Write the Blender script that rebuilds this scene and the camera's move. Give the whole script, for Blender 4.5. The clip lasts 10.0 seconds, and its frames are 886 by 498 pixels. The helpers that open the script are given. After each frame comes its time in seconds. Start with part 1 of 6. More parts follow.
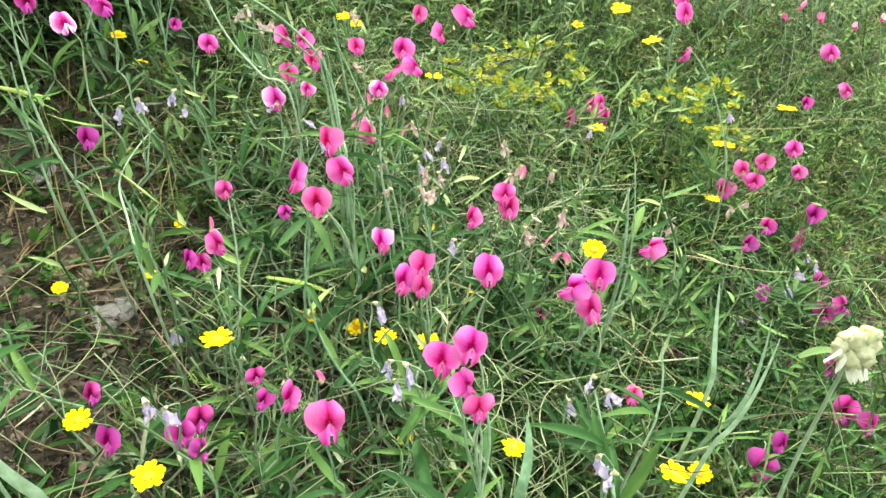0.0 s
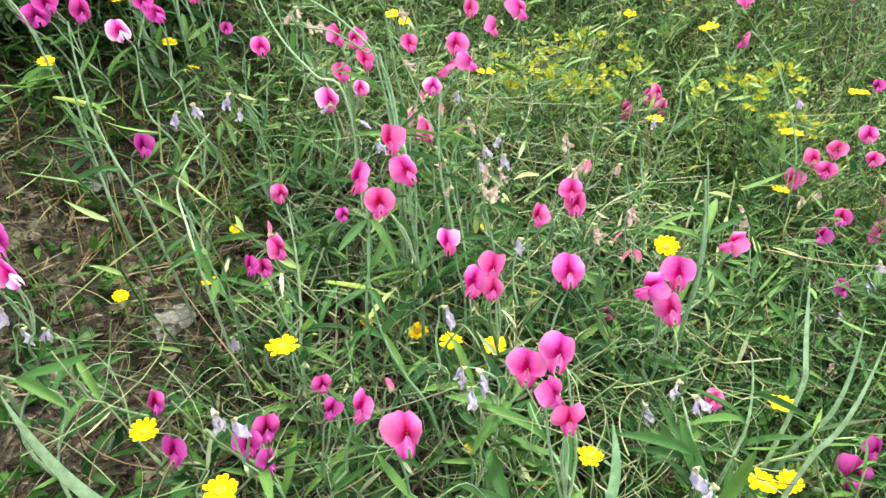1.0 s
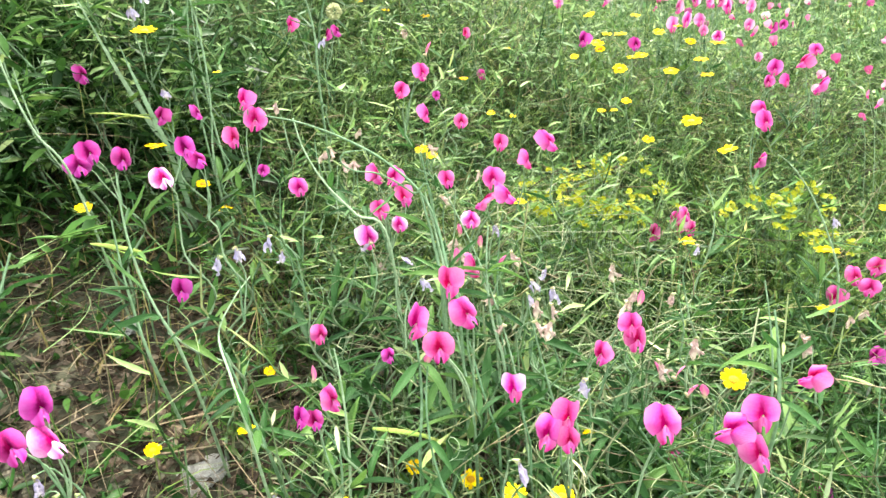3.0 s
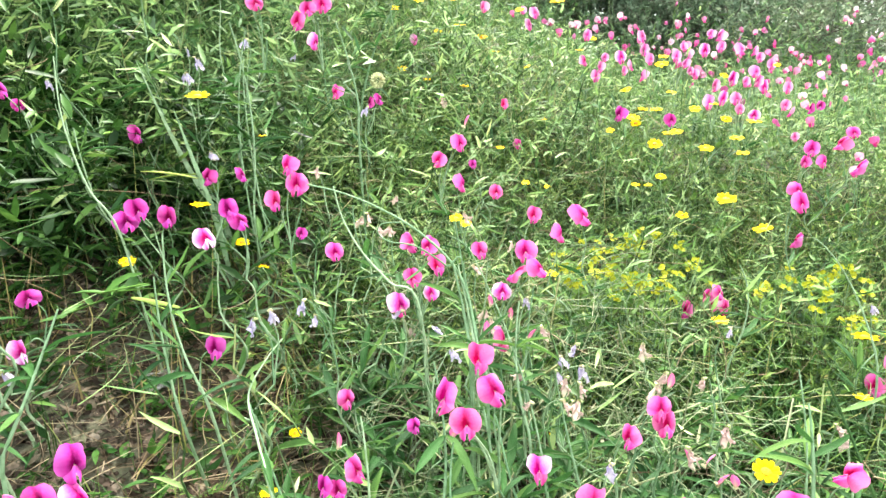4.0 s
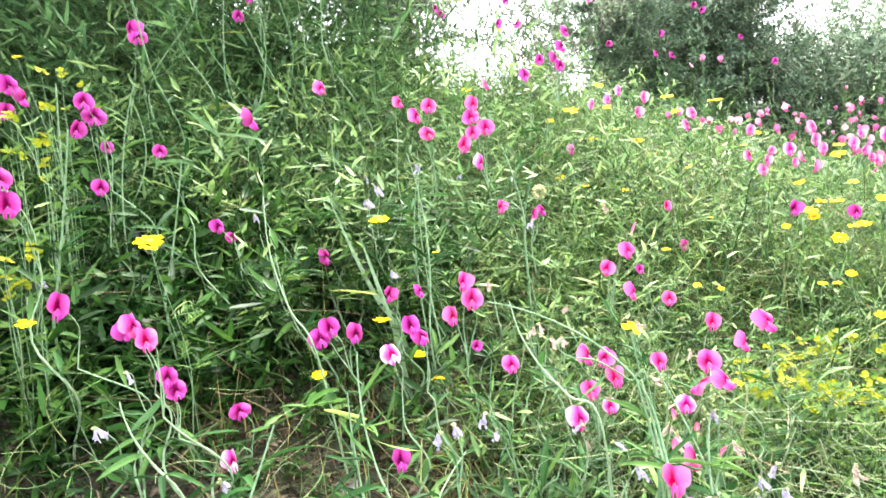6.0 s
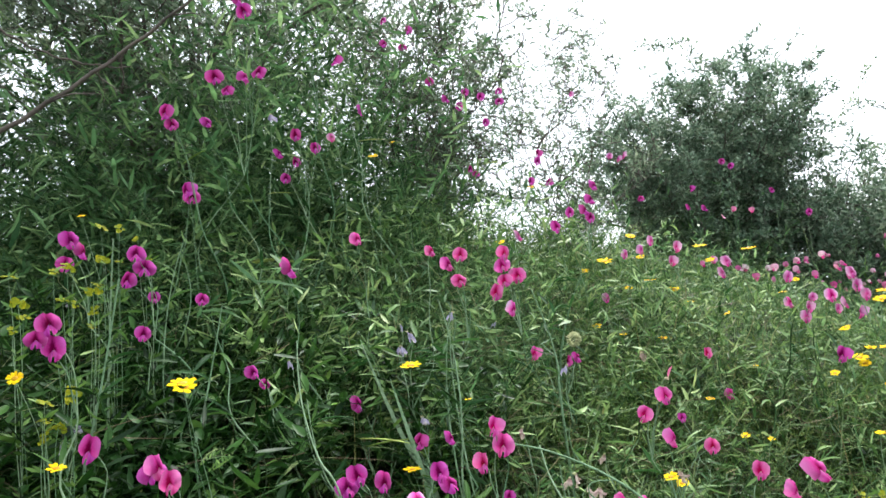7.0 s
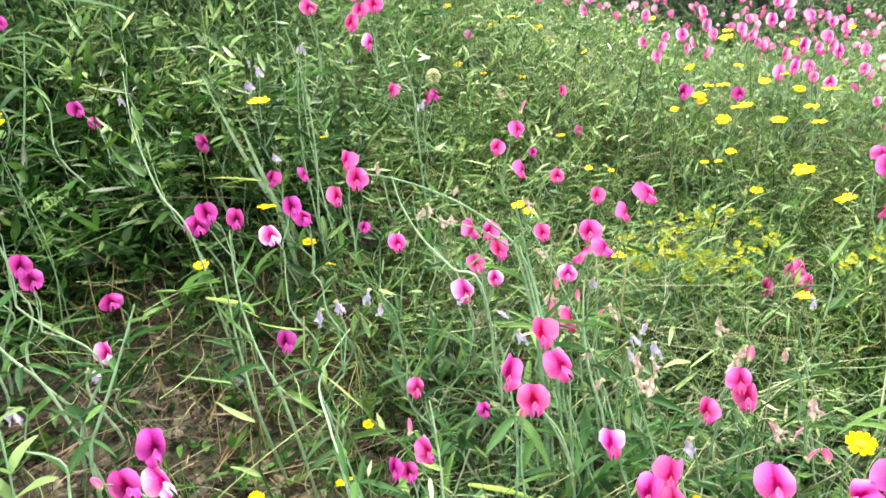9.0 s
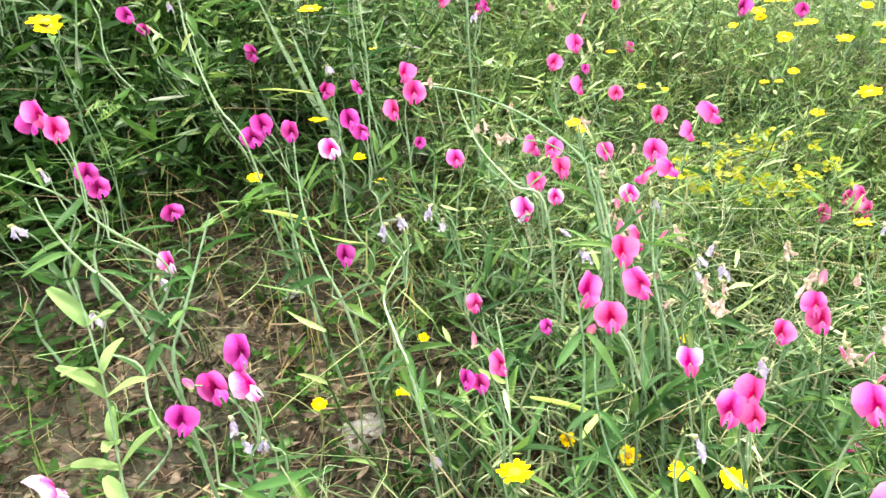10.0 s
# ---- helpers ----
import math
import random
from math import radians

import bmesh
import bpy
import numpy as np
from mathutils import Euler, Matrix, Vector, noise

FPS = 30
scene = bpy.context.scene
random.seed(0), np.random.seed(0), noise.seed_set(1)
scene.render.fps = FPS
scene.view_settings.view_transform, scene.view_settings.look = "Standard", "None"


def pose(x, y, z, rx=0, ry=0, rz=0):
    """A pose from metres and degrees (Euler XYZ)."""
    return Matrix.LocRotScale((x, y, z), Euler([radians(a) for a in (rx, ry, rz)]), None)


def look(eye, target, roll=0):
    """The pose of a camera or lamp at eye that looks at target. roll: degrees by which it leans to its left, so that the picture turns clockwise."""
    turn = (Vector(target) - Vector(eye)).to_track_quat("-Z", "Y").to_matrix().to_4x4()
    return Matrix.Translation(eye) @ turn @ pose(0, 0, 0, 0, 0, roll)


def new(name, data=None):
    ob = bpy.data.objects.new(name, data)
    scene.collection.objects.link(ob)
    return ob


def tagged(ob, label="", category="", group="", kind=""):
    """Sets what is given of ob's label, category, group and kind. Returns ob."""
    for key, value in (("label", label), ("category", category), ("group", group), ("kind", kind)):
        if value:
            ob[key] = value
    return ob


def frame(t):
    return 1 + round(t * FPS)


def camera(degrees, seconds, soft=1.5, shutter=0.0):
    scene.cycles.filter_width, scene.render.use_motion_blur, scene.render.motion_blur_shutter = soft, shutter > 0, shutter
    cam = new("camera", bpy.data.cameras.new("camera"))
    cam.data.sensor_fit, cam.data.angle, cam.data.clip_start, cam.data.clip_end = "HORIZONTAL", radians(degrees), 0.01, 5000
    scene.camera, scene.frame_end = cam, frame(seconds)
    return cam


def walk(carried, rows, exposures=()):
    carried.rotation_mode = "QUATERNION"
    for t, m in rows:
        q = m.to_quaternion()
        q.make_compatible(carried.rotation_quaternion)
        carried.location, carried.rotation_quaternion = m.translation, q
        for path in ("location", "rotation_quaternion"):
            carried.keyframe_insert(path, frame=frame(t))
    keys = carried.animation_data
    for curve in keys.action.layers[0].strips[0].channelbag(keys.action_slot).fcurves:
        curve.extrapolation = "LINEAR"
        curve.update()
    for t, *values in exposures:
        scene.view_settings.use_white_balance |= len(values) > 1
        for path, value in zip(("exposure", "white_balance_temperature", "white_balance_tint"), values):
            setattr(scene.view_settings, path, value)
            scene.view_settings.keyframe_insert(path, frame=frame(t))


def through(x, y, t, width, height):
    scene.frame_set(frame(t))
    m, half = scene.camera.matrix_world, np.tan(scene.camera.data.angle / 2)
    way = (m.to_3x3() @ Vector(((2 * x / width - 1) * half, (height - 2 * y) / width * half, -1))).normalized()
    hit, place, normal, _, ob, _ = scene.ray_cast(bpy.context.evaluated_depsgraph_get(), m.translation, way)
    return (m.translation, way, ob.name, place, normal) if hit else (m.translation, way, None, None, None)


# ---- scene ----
cam = camera(66.0, 10.0, soft=1.5, shutter=0.15)
PATH = [
    (0, (0.016, 0.131, 0.969), (0.016, 1.839, -0.073), 4.1),
    (0.5, (0.006, 0.139, 0.957), (-0.026, 1.839, -0.097), 3.5),
    (1, (-0.004, 0.148, 0.958), (-0.121, 1.849, -0.089), 0.8),
    (1.5, (-0.025, 0.162, 0.962), (-0.172, 1.883, -0.047), -1.7),
    (2, (-0.039, 0.168, 0.96), (-0.181, 1.928, 0.022), -0.1),
    (2.2, (-0.047, 0.171, 0.96), (-0.271, 1.985, 0.148), -0.9),
    (3.3, (-0.039, 0.17, 0.967), (-0.149, 2.026, 0.229), -1.1),
    (3.5, (-0.036, 0.171, 0.969), (-0.144, 2.03, 0.238), -0.7),
    (4, (-0.045, 0.166, 0.979), (-0.277, 2.067, 0.401), 0.4),
    (4.5, (-0.047, 0.167, 0.975), (-0.273, 2.062, 0.377), 0.2),
    (5, (-0.055, 0.16, 0.98), (-0.432, 2.039, 0.408), -1.4),
    (5.5, (-0.058, 0.162, 0.982), (-0.493, 2.043, 0.458), -1.3),
    (6, (-0.061, 0.144, 0.998), (-0.732, 2.008, 0.721), -4.3),
    (6.2, (-0.048, 0.145, 0.993), (-0.748, 2.01, 0.813), -5.1),
    (7.3, (-0.04, 0.136, 0.98), (-0.804, 1.97, 1.217), -4.6),
    (7.5, (-0.037, 0.138, 0.98), (-0.802, 1.972, 1.203), -4.5),
    (8, (-0.035, 0.137, 0.974), (-0.786, 1.982, 1.147), -4.0),
    (8.5, (-0.03, 0.145, 0.959), (-0.662, 2.043, 0.939), -2.8),
    (8.6, (-0.018, 0.149, 0.954), (-0.594, 2.057, 0.786), -3.5),
    (8.7, (-0.021, 0.154, 0.949), (-0.533, 2.067, 0.668), -4.0),
    (8.8, (-0.032, 0.158, 0.958), (-0.484, 2.061, 0.542), -4.3),
    (8.9, (-0.033, 0.164, 0.966), (-0.47, 2.051, 0.467), -4.7),
    (9, (-0.038, 0.166, 0.96), (-0.47, 2.036, 0.4), -4.5),
    (9.5, (-0.05, 0.169, 0.961), (-0.512, 1.98, 0.248), -4.4),
    (10, (-0.077, 0.16, 0.957), (-0.566, 1.939, 0.184), -4.0),
]
EXPOSURES = [(0, 2.1, 6450, 10), (2.2, 2.25, 6400, 10), (3.3, 2.52, 6400, 10), (4, 2.61, 6350, 10), (5.5, 2.62, 6300, 11), (6.2, 2.84, 6150, 13), (7.3, 1.05, 5850, 12), (8, 1.07, 5850, 12), (8.6, 1.65, 6200, 10), (9, 2.37, 6500, 11), (10, 2.64, 6800, 12)]
walk(cam, [(t, look(eye, target, roll)) for t, eye, target, roll in PATH], EXPOSURES)

# ---- light: bright overcast sky, veiled sun ----
SUN_ELEV, SUN_AZ = 53.0, -2.0
world = bpy.data.worlds.new("world")
scene.world = world
world.use_nodes = True
wt = world.node_tree
sky = wt.nodes.new("ShaderNodeTexSky")
sky.sky_type = "NISHITA"
sky.sun_disc = False
sky.sun_elevation = radians(SUN_ELEV)
sky.sun_rotation = radians(SUN_AZ)
sky.air_density, sky.dust_density, sky.ozone_density = 1.0, 6.0, 1.0
haze = wt.nodes.new("ShaderNodeMix")
haze.data_type = "RGBA"
haze.inputs[0].default_value = 0.75
haze.inputs[7].default_value = (13.5, 13.9, 13.4, 1.0)
wt.links.new(sky.outputs[0], haze.inputs[6])
wt.links.new(haze.outputs[2], wt.nodes["Background"].inputs[0])
wt.nodes["Background"].inputs[1].default_value = 0.072
sun_data = bpy.data.lights.new("sun", "SUN")
sun_data.energy, sun_data.angle, sun_data.color = 3.3, radians(8), (1.0, 0.94, 0.83)
sun = new("sun", sun_data)
sun.matrix_world = look((0, 0, 20), Vector((0, 0, 20)) - Vector((math.sin(radians(SUN_AZ)) * math.cos(radians(SUN_ELEV)), math.cos(radians(SUN_AZ)) * math.cos(radians(SUN_ELEV)), math.sin(radians(SUN_ELEV)))))

RNG = np.random.default_rng(7)
rnd = random.Random(11)


# ---- materials ----
def nodes_of(name):
    m = bpy.data.materials.new(name)
    m.use_nodes = True
    t = m.node_tree
    return m, t, t.nodes["Principled BSDF"]


def ramp(t, fac, stops):
    r = t.nodes.new("ShaderNodeValToRGB")
    el = r.color_ramp.elements
    while len(el) < len(stops):
        el.new(0.5)
    for e, (p, c) in zip(el, stops):
        e.position, e.color = p, (*c, 1)
    t.links.new(fac, r.inputs[0])
    return r.outputs[0]


def noise_tex(t, scale, detail=3.0, space="Object", rough=0.55):
    co = t.nodes.new("ShaderNodeTexCoord")
    n = t.nodes.new("ShaderNodeTexNoise")
    n.inputs["Scale"].default_value, n.inputs["Detail"].default_value, n.inputs["Roughness"].default_value = scale, detail, rough
    t.links.new(co.outputs[space], n.inputs["Vector"])
    return n


def mixed(t, fac, a, b, mode="MIX"):
    m = t.nodes.new("ShaderNodeMix")
    m.data_type, m.blend_type = "RGBA", mode
    for sock, v in ((m.inputs[0], fac), (m.inputs[6], a), (m.inputs[7], b)):
        if isinstance(v, (int, float)):
            sock.default_value = v
        elif isinstance(v, tuple):
            sock.default_value = (*v, 1)
        else:
            t.links.new(v, sock)
    return m.outputs[2]


def thin(t, bsdf, colour, amount):
    """Lets some light through a leaf or petal."""
    tr = t.nodes.new("ShaderNodeBsdfTranslucent")
    mx = t.nodes.new("ShaderNodeMixShader")
    mx.inputs[0].default_value = amount
    t.links.new(colour, tr.inputs[0])
    t.links.new(bsdf.outputs[0], mx.inputs[1])
    t.links.new(tr.outputs[0], mx.inputs[2])
    t.links.new(mx.outputs[0], t.nodes["Material Output"].inputs[0])


def bump(t, bsdf, height, strength, distance):
    b = t.nodes.new("ShaderNodeBump")
    b.inputs["Strength"].default_value, b.inputs["Distance"].default_value = strength, distance
    t.links.new(height, b.inputs["Height"])
    t.links.new(b.outputs[0], bsdf.inputs["Normal"])


def leaf_material(name, stops, per="island", through=0.3, rough=0.5, grain=60.0):
    """Green stuff: colour varies from blade to blade and along each one."""
    m, t, b = nodes_of(name)
    if per == "island":
        src = t.nodes.new("ShaderNodeNewGeometry").outputs["Random Per Island"]
    else:
        src = t.nodes.new("ShaderNodeObjectInfo").outputs["Random"]
    c = ramp(t, src, stops)
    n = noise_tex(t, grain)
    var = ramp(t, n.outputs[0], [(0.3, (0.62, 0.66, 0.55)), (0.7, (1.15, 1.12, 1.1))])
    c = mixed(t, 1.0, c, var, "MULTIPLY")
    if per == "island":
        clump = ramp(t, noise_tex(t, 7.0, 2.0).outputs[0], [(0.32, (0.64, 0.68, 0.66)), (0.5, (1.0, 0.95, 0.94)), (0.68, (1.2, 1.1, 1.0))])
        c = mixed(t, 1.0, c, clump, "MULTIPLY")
    t.links.new(c, b.inputs["Base Color"])
    b.inputs["Roughness"].default_value = rough
    b.inputs["Specular IOR Level"].default_value = 0.12
    bump(t, b, n.outputs[0], 0.4, 0.001)
    thin(t, b, c, through)
    return m


def petal_material(name, rim, mid, heart, through=0.35, axis="Z", place=(0.0, 0.35, 0.8), claw=0.0, spread=1.5):
    """Petal: a deep heart near the claw that runs out into the paler rim, with fine veins."""
    m, t, b = nodes_of(name)
    co = t.nodes.new("ShaderNodeTexCoord")
    sep = t.nodes.new("ShaderNodeSeparateXYZ")
    t.links.new(co.outputs["Generated"], sep.inputs[0])
    # distance from the middle fold near the claw
    dx = t.nodes.new("ShaderNodeMath"); dx.operation = "SUBTRACT"; dx.inputs[1].default_value = 0.5
    t.links.new(sep.outputs["X"], dx.inputs[0])
    dx2 = t.nodes.new("ShaderNodeMath"); dx2.operation = "ABSOLUTE"; t.links.new(dx.outputs[0], dx2.inputs[0])
    dx3 = t.nodes.new("ShaderNodeMath"); dx3.operation = "MULTIPLY"; dx3.inputs[1].default_value = spread; t.links.new(dx2.outputs[0], dx3.inputs[0])
    dc = t.nodes.new("ShaderNodeMath"); dc.operation = "SUBTRACT"; dc.inputs[1].default_value = claw; t.links.new(sep.outputs[axis], dc.inputs[0])
    da = t.nodes.new("ShaderNodeMath"); da.operation = "ABSOLUTE"; t.links.new(dc.outputs[0], da.inputs[0])
    dz = t.nodes.new("ShaderNodeMath"); dz.operation = "MULTIPLY"; dz.inputs[1].default_value = 0.62; t.links.new(da.outputs[0], dz.inputs[0])
    s = t.nodes.new("ShaderNodeMath"); s.operation = "ADD"; t.links.new(dx3.outputs[0], s.inputs[0]); t.links.new(dz.outputs[0], s.inputs[1])
    w = noise_tex(t, 9.0, 2.0, "Generated")
    wj = t.nodes.new("ShaderNodeMath"); wj.operation = "MULTIPLY_ADD"; wj.inputs[1].default_value = 0.25; wj.inputs[2].default_value = -0.12
    t.links.new(w.outputs[0], wj.inputs[0])
    s2 = t.nodes.new("ShaderNodeMath"); s2.operation = "ADD"; t.links.new(s.outputs[0], s2.inputs[0]); t.links.new(wj.outputs[0], s2.inputs[1])
    c = ramp(t, s2.outputs[0], [(place[0], heart), (place[1], mid), (place[2], rim)])
    info = t.nodes.new("ShaderNodeObjectInfo")
    hue = t.nodes.new("ShaderNodeHueSaturation")
    mr = t.nodes.new("ShaderNodeMapRange"); mr.inputs[3].default_value = 0.48; mr.inputs[4].default_value = 0.51
    t.links.new(info.outputs["Random"], mr.inputs[0]); t.links.new(mr.outputs[0], hue.inputs["Hue"])
    t.links.new(c, hue.inputs["Color"])
    t.links.new(hue.outputs[0], b.inputs["Base Color"])
    b.inputs["Roughness"].default_value = 0.6
    b.inputs["Specular IOR Level"].default_value = 0.02
    v = t.nodes.new("ShaderNodeTexWave"); v.inputs["Scale"].default_value = 9.0; v.inputs["Distortion"].default_value = 2.0
    t.links.new(co.outputs["Generated"], v.inputs["Vector"])
    bump(t, b, v.outputs[1], 0.25, 0.0006)
    thin(t, b, hue.outputs[0], through)
    return m


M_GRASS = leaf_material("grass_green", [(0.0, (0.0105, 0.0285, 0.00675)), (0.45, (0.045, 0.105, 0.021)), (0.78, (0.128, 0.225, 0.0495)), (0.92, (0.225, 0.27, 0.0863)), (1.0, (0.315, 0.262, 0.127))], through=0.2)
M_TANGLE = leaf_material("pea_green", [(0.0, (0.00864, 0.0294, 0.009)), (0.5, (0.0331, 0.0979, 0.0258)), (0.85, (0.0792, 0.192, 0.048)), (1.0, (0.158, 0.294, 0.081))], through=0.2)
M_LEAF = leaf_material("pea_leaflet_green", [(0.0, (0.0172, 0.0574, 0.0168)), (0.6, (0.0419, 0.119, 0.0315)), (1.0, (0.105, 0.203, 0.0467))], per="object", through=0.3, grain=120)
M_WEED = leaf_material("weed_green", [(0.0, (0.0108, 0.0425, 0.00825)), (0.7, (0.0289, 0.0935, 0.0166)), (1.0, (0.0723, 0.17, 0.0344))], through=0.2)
M_STEM = leaf_material("pea_stem_green", [(0.0, (0.119, 0.221, 0.119)), (1.0, (0.289, 0.391, 0.255))], per="object", through=0.1, grain=150)
M_STALKS = leaf_material("pale_stalk_green", [(0.0, (0.034, 0.0912, 0.027)), (0.5, (0.116, 0.22, 0.084)), (0.85, (0.245, 0.342, 0.168)), (1.0, (0.299, 0.289, 0.15))], through=0.1, grain=150)
M_STRAW = leaf_material("dry_straw", [(0.0, (0.0382, 0.0263, 0.017)), (0.6, (0.136, 0.104, 0.0663)), (1.0, (0.323, 0.272, 0.191))], through=0.15, rough=0.7)
M_LITTER = leaf_material("dead_leaf", [(0.0, (0.0104, 0.0078, 0.0052)), (0.6, (0.039, 0.0292, 0.0208)), (1.0, (0.195, 0.163, 0.124))], through=0.1, rough=0.8)
M_BUSH = leaf_material("bush_leaf", [(0.0, (0.1, 0.155, 0.105)), (0.6, (0.2, 0.275, 0.19)), (1.0, (0.34, 0.42, 0.32))], through=0.5)
M_BUSH_DARK = leaf_material("dark_bush_leaf", [(0.0, (0.085, 0.145, 0.1)), (0.6, (0.175, 0.26, 0.185)), (1.0, (0.33, 0.43, 0.33))], through=0.35)
M_SPURGE = leaf_material("spurge_bract", [(0.0, (0.2, 0.28, 0.012)), (1.0, (0.42, 0.42, 0.012))], through=0.3)
M_FINE = leaf_material("feathery_green", [(0.0, (0.07, 0.16, 0.035)), (1.0, (0.17, 0.3, 0.07))], through=0.3)
M_FORB = leaf_material("meadow_herb_green", [(0.0, (0.0361, 0.0878, 0.0283)), (0.4, (0.144, 0.269, 0.0876)), (0.8, (0.278, 0.428, 0.161)), (1.0, (0.33, 0.43, 0.19))], through=0.3)
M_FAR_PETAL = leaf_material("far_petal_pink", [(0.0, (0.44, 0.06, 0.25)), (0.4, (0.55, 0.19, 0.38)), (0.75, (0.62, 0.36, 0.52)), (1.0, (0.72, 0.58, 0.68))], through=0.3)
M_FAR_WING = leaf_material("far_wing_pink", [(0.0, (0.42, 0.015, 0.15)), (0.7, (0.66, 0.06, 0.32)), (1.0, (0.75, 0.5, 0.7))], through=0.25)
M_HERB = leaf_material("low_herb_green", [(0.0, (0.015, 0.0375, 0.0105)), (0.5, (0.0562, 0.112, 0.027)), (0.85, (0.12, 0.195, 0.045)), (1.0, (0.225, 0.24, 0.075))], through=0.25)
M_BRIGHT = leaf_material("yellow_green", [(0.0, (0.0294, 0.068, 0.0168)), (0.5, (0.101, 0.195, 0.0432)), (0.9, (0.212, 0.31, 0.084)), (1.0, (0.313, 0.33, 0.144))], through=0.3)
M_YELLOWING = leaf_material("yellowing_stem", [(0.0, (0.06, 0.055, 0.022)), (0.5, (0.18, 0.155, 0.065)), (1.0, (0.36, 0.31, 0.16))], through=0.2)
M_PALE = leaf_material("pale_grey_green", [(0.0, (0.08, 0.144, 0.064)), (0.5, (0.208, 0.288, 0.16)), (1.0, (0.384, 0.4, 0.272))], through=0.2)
# Pea green darkened to stand in for the bush's shade on the bank.
M_BANK_SHADE = leaf_material("bank_green_shaded", [(0.0, (0.0064, 0.0224, 0.00546)), (0.5, (0.0218, 0.068, 0.0149)), (0.85, (0.0512, 0.132, 0.0268)), (1.0, (0.128, 0.248, 0.0546))], through=0.22)
M_CLOD = leaf_material("soil_crumb", [(0.0, (0.026, 0.019, 0.014)), (0.6, (0.08, 0.061, 0.047)), (1.0, (0.21, 0.18, 0.15))], through=0.01, rough=0.95, grain=300)
# Lighter copy of pea green; sky light and haze put into the colour.
M_VINE_LIT = leaf_material("vine_green_lit", [(0.0, (0.0368, 0.09, 0.0381)), (0.5, (0.11, 0.23, 0.0952)), (0.85, (0.202, 0.34, 0.146)), (1.0, (0.27, 0.4, 0.18))], through=0.5)
M_POD = leaf_material("pod_green", [(0.0, (0.24, 0.36, 0.07)), (1.0, (0.38, 0.45, 0.12))], per="object", through=0.2, grain=200)
M_CALYX = leaf_material("calyx", [(0.0, (0.3, 0.38, 0.16)), (1.0, (0.62, 0.56, 0.38))], per="object", through=0.2, grain=200)
M_STANDARD = petal_material("petal_pink", (0.64, 0.2, 0.42), (0.54, 0.048, 0.24), (0.26, 0.0, 0.045), through=0.36, place=(0.16, 0.42, 1.0), claw=0.36, spread=1.8)
M_STANDARD_P = petal_material("petal_magenta", (0.48, 0.1, 0.34), (0.38, 0.026, 0.19), (0.11, 0.0, 0.03), through=0.32, place=(0.18, 0.46, 1.0), claw=0.36, spread=1.8)
M_STANDARD_L = petal_material("petal_lilac_pink", (0.6, 0.34, 0.5), (0.52, 0.12, 0.32), (0.34, 0.012, 0.13), through=0.36, place=(0.1, 0.36, 0.9), claw=0.36, spread=1.8)
M_STANDARD_W = petal_material("petal_white_edged", (0.7, 0.5, 0.66), (0.68, 0.09, 0.36), (0.28, 0.0, 0.07), through=0.3, place=(0.2, 0.5, 0.95), claw=0.36, spread=1.8)
M_WING = petal_material("petal_wing", (0.62, 0.14, 0.36), (0.52, 0.045, 0.22), (0.4, 0.012, 0.12), through=0.34, place=(0.0, 0.3, 0.9))
M_WING_P = petal_material("petal_wing_magenta", (0.54, 0.09, 0.4), (0.46, 0.04, 0.28), (0.34, 0.015, 0.18))
M_WING_W = petal_material("petal_wing_pale", (0.74, 0.6, 0.8), (0.64, 0.3, 0.6), (0.4, 0.05, 0.25), through=0.25, place=(0.1, 0.5, 0.9))
M_FADED = petal_material("petal_faded_lilac", (0.43, 0.38, 0.56), (0.58, 0.53, 0.6), (0.58, 0.5, 0.36))
M_DRY = petal_material("petal_dry", (0.5, 0.36, 0.33), (0.56, 0.47, 0.38), (0.54, 0.48, 0.32), through=0.2)
M_BUD = petal_material("petal_bud", (0.78, 0.22, 0.45), (0.78, 0.38, 0.46), (0.74, 0.66, 0.48), place=(0.1, 0.4, 0.7))
M_KEEL = petal_material("petal_keel", (0.66, 0.08, 0.34), (0.68, 0.1, 0.36), (0.74, 0.3, 0.46))
M_RAY = petal_material("daisy_ray", (0.82, 0.6, 0.004), (0.8, 0.55, 0.004), (0.62, 0.3, 0.004), through=0.25)
M_DISC = leaf_material("daisy_disc", [(0.0, (0.5, 0.24, 0.008)), (1.0, (0.62, 0.34, 0.012))], per="object", through=0.05, grain=900)
M_CREAM = leaf_material("cream_bud", [(0.0, (0.46, 0.49, 0.26)), (1.0, (0.6, 0.61, 0.4))], per="object", through=0.25, grain=220)
M_CREAM_PALE = leaf_material("cream_petal", [(0.0, (0.66, 0.67, 0.54)), (1.0, (0.74, 0.75, 0.66))], per="object", through=0.3, grain=220)

M_STONE, _t, _b = nodes_of("pale_stone")
_n = noise_tex(_t, 30.0, 6.0)
_t.links.new(ramp(_t, _n.outputs[0], [(0.35, (0.09, 0.08, 0.065)), (0.5, (0.22, 0.215, 0.2)), (0.7, (0.48, 0.48, 0.46))]), _b.inputs["Base Color"])
_b.inputs["Roughness"].default_value = 0.9
bump(_t, _b, _n.outputs[0], 0.6, 0.006)

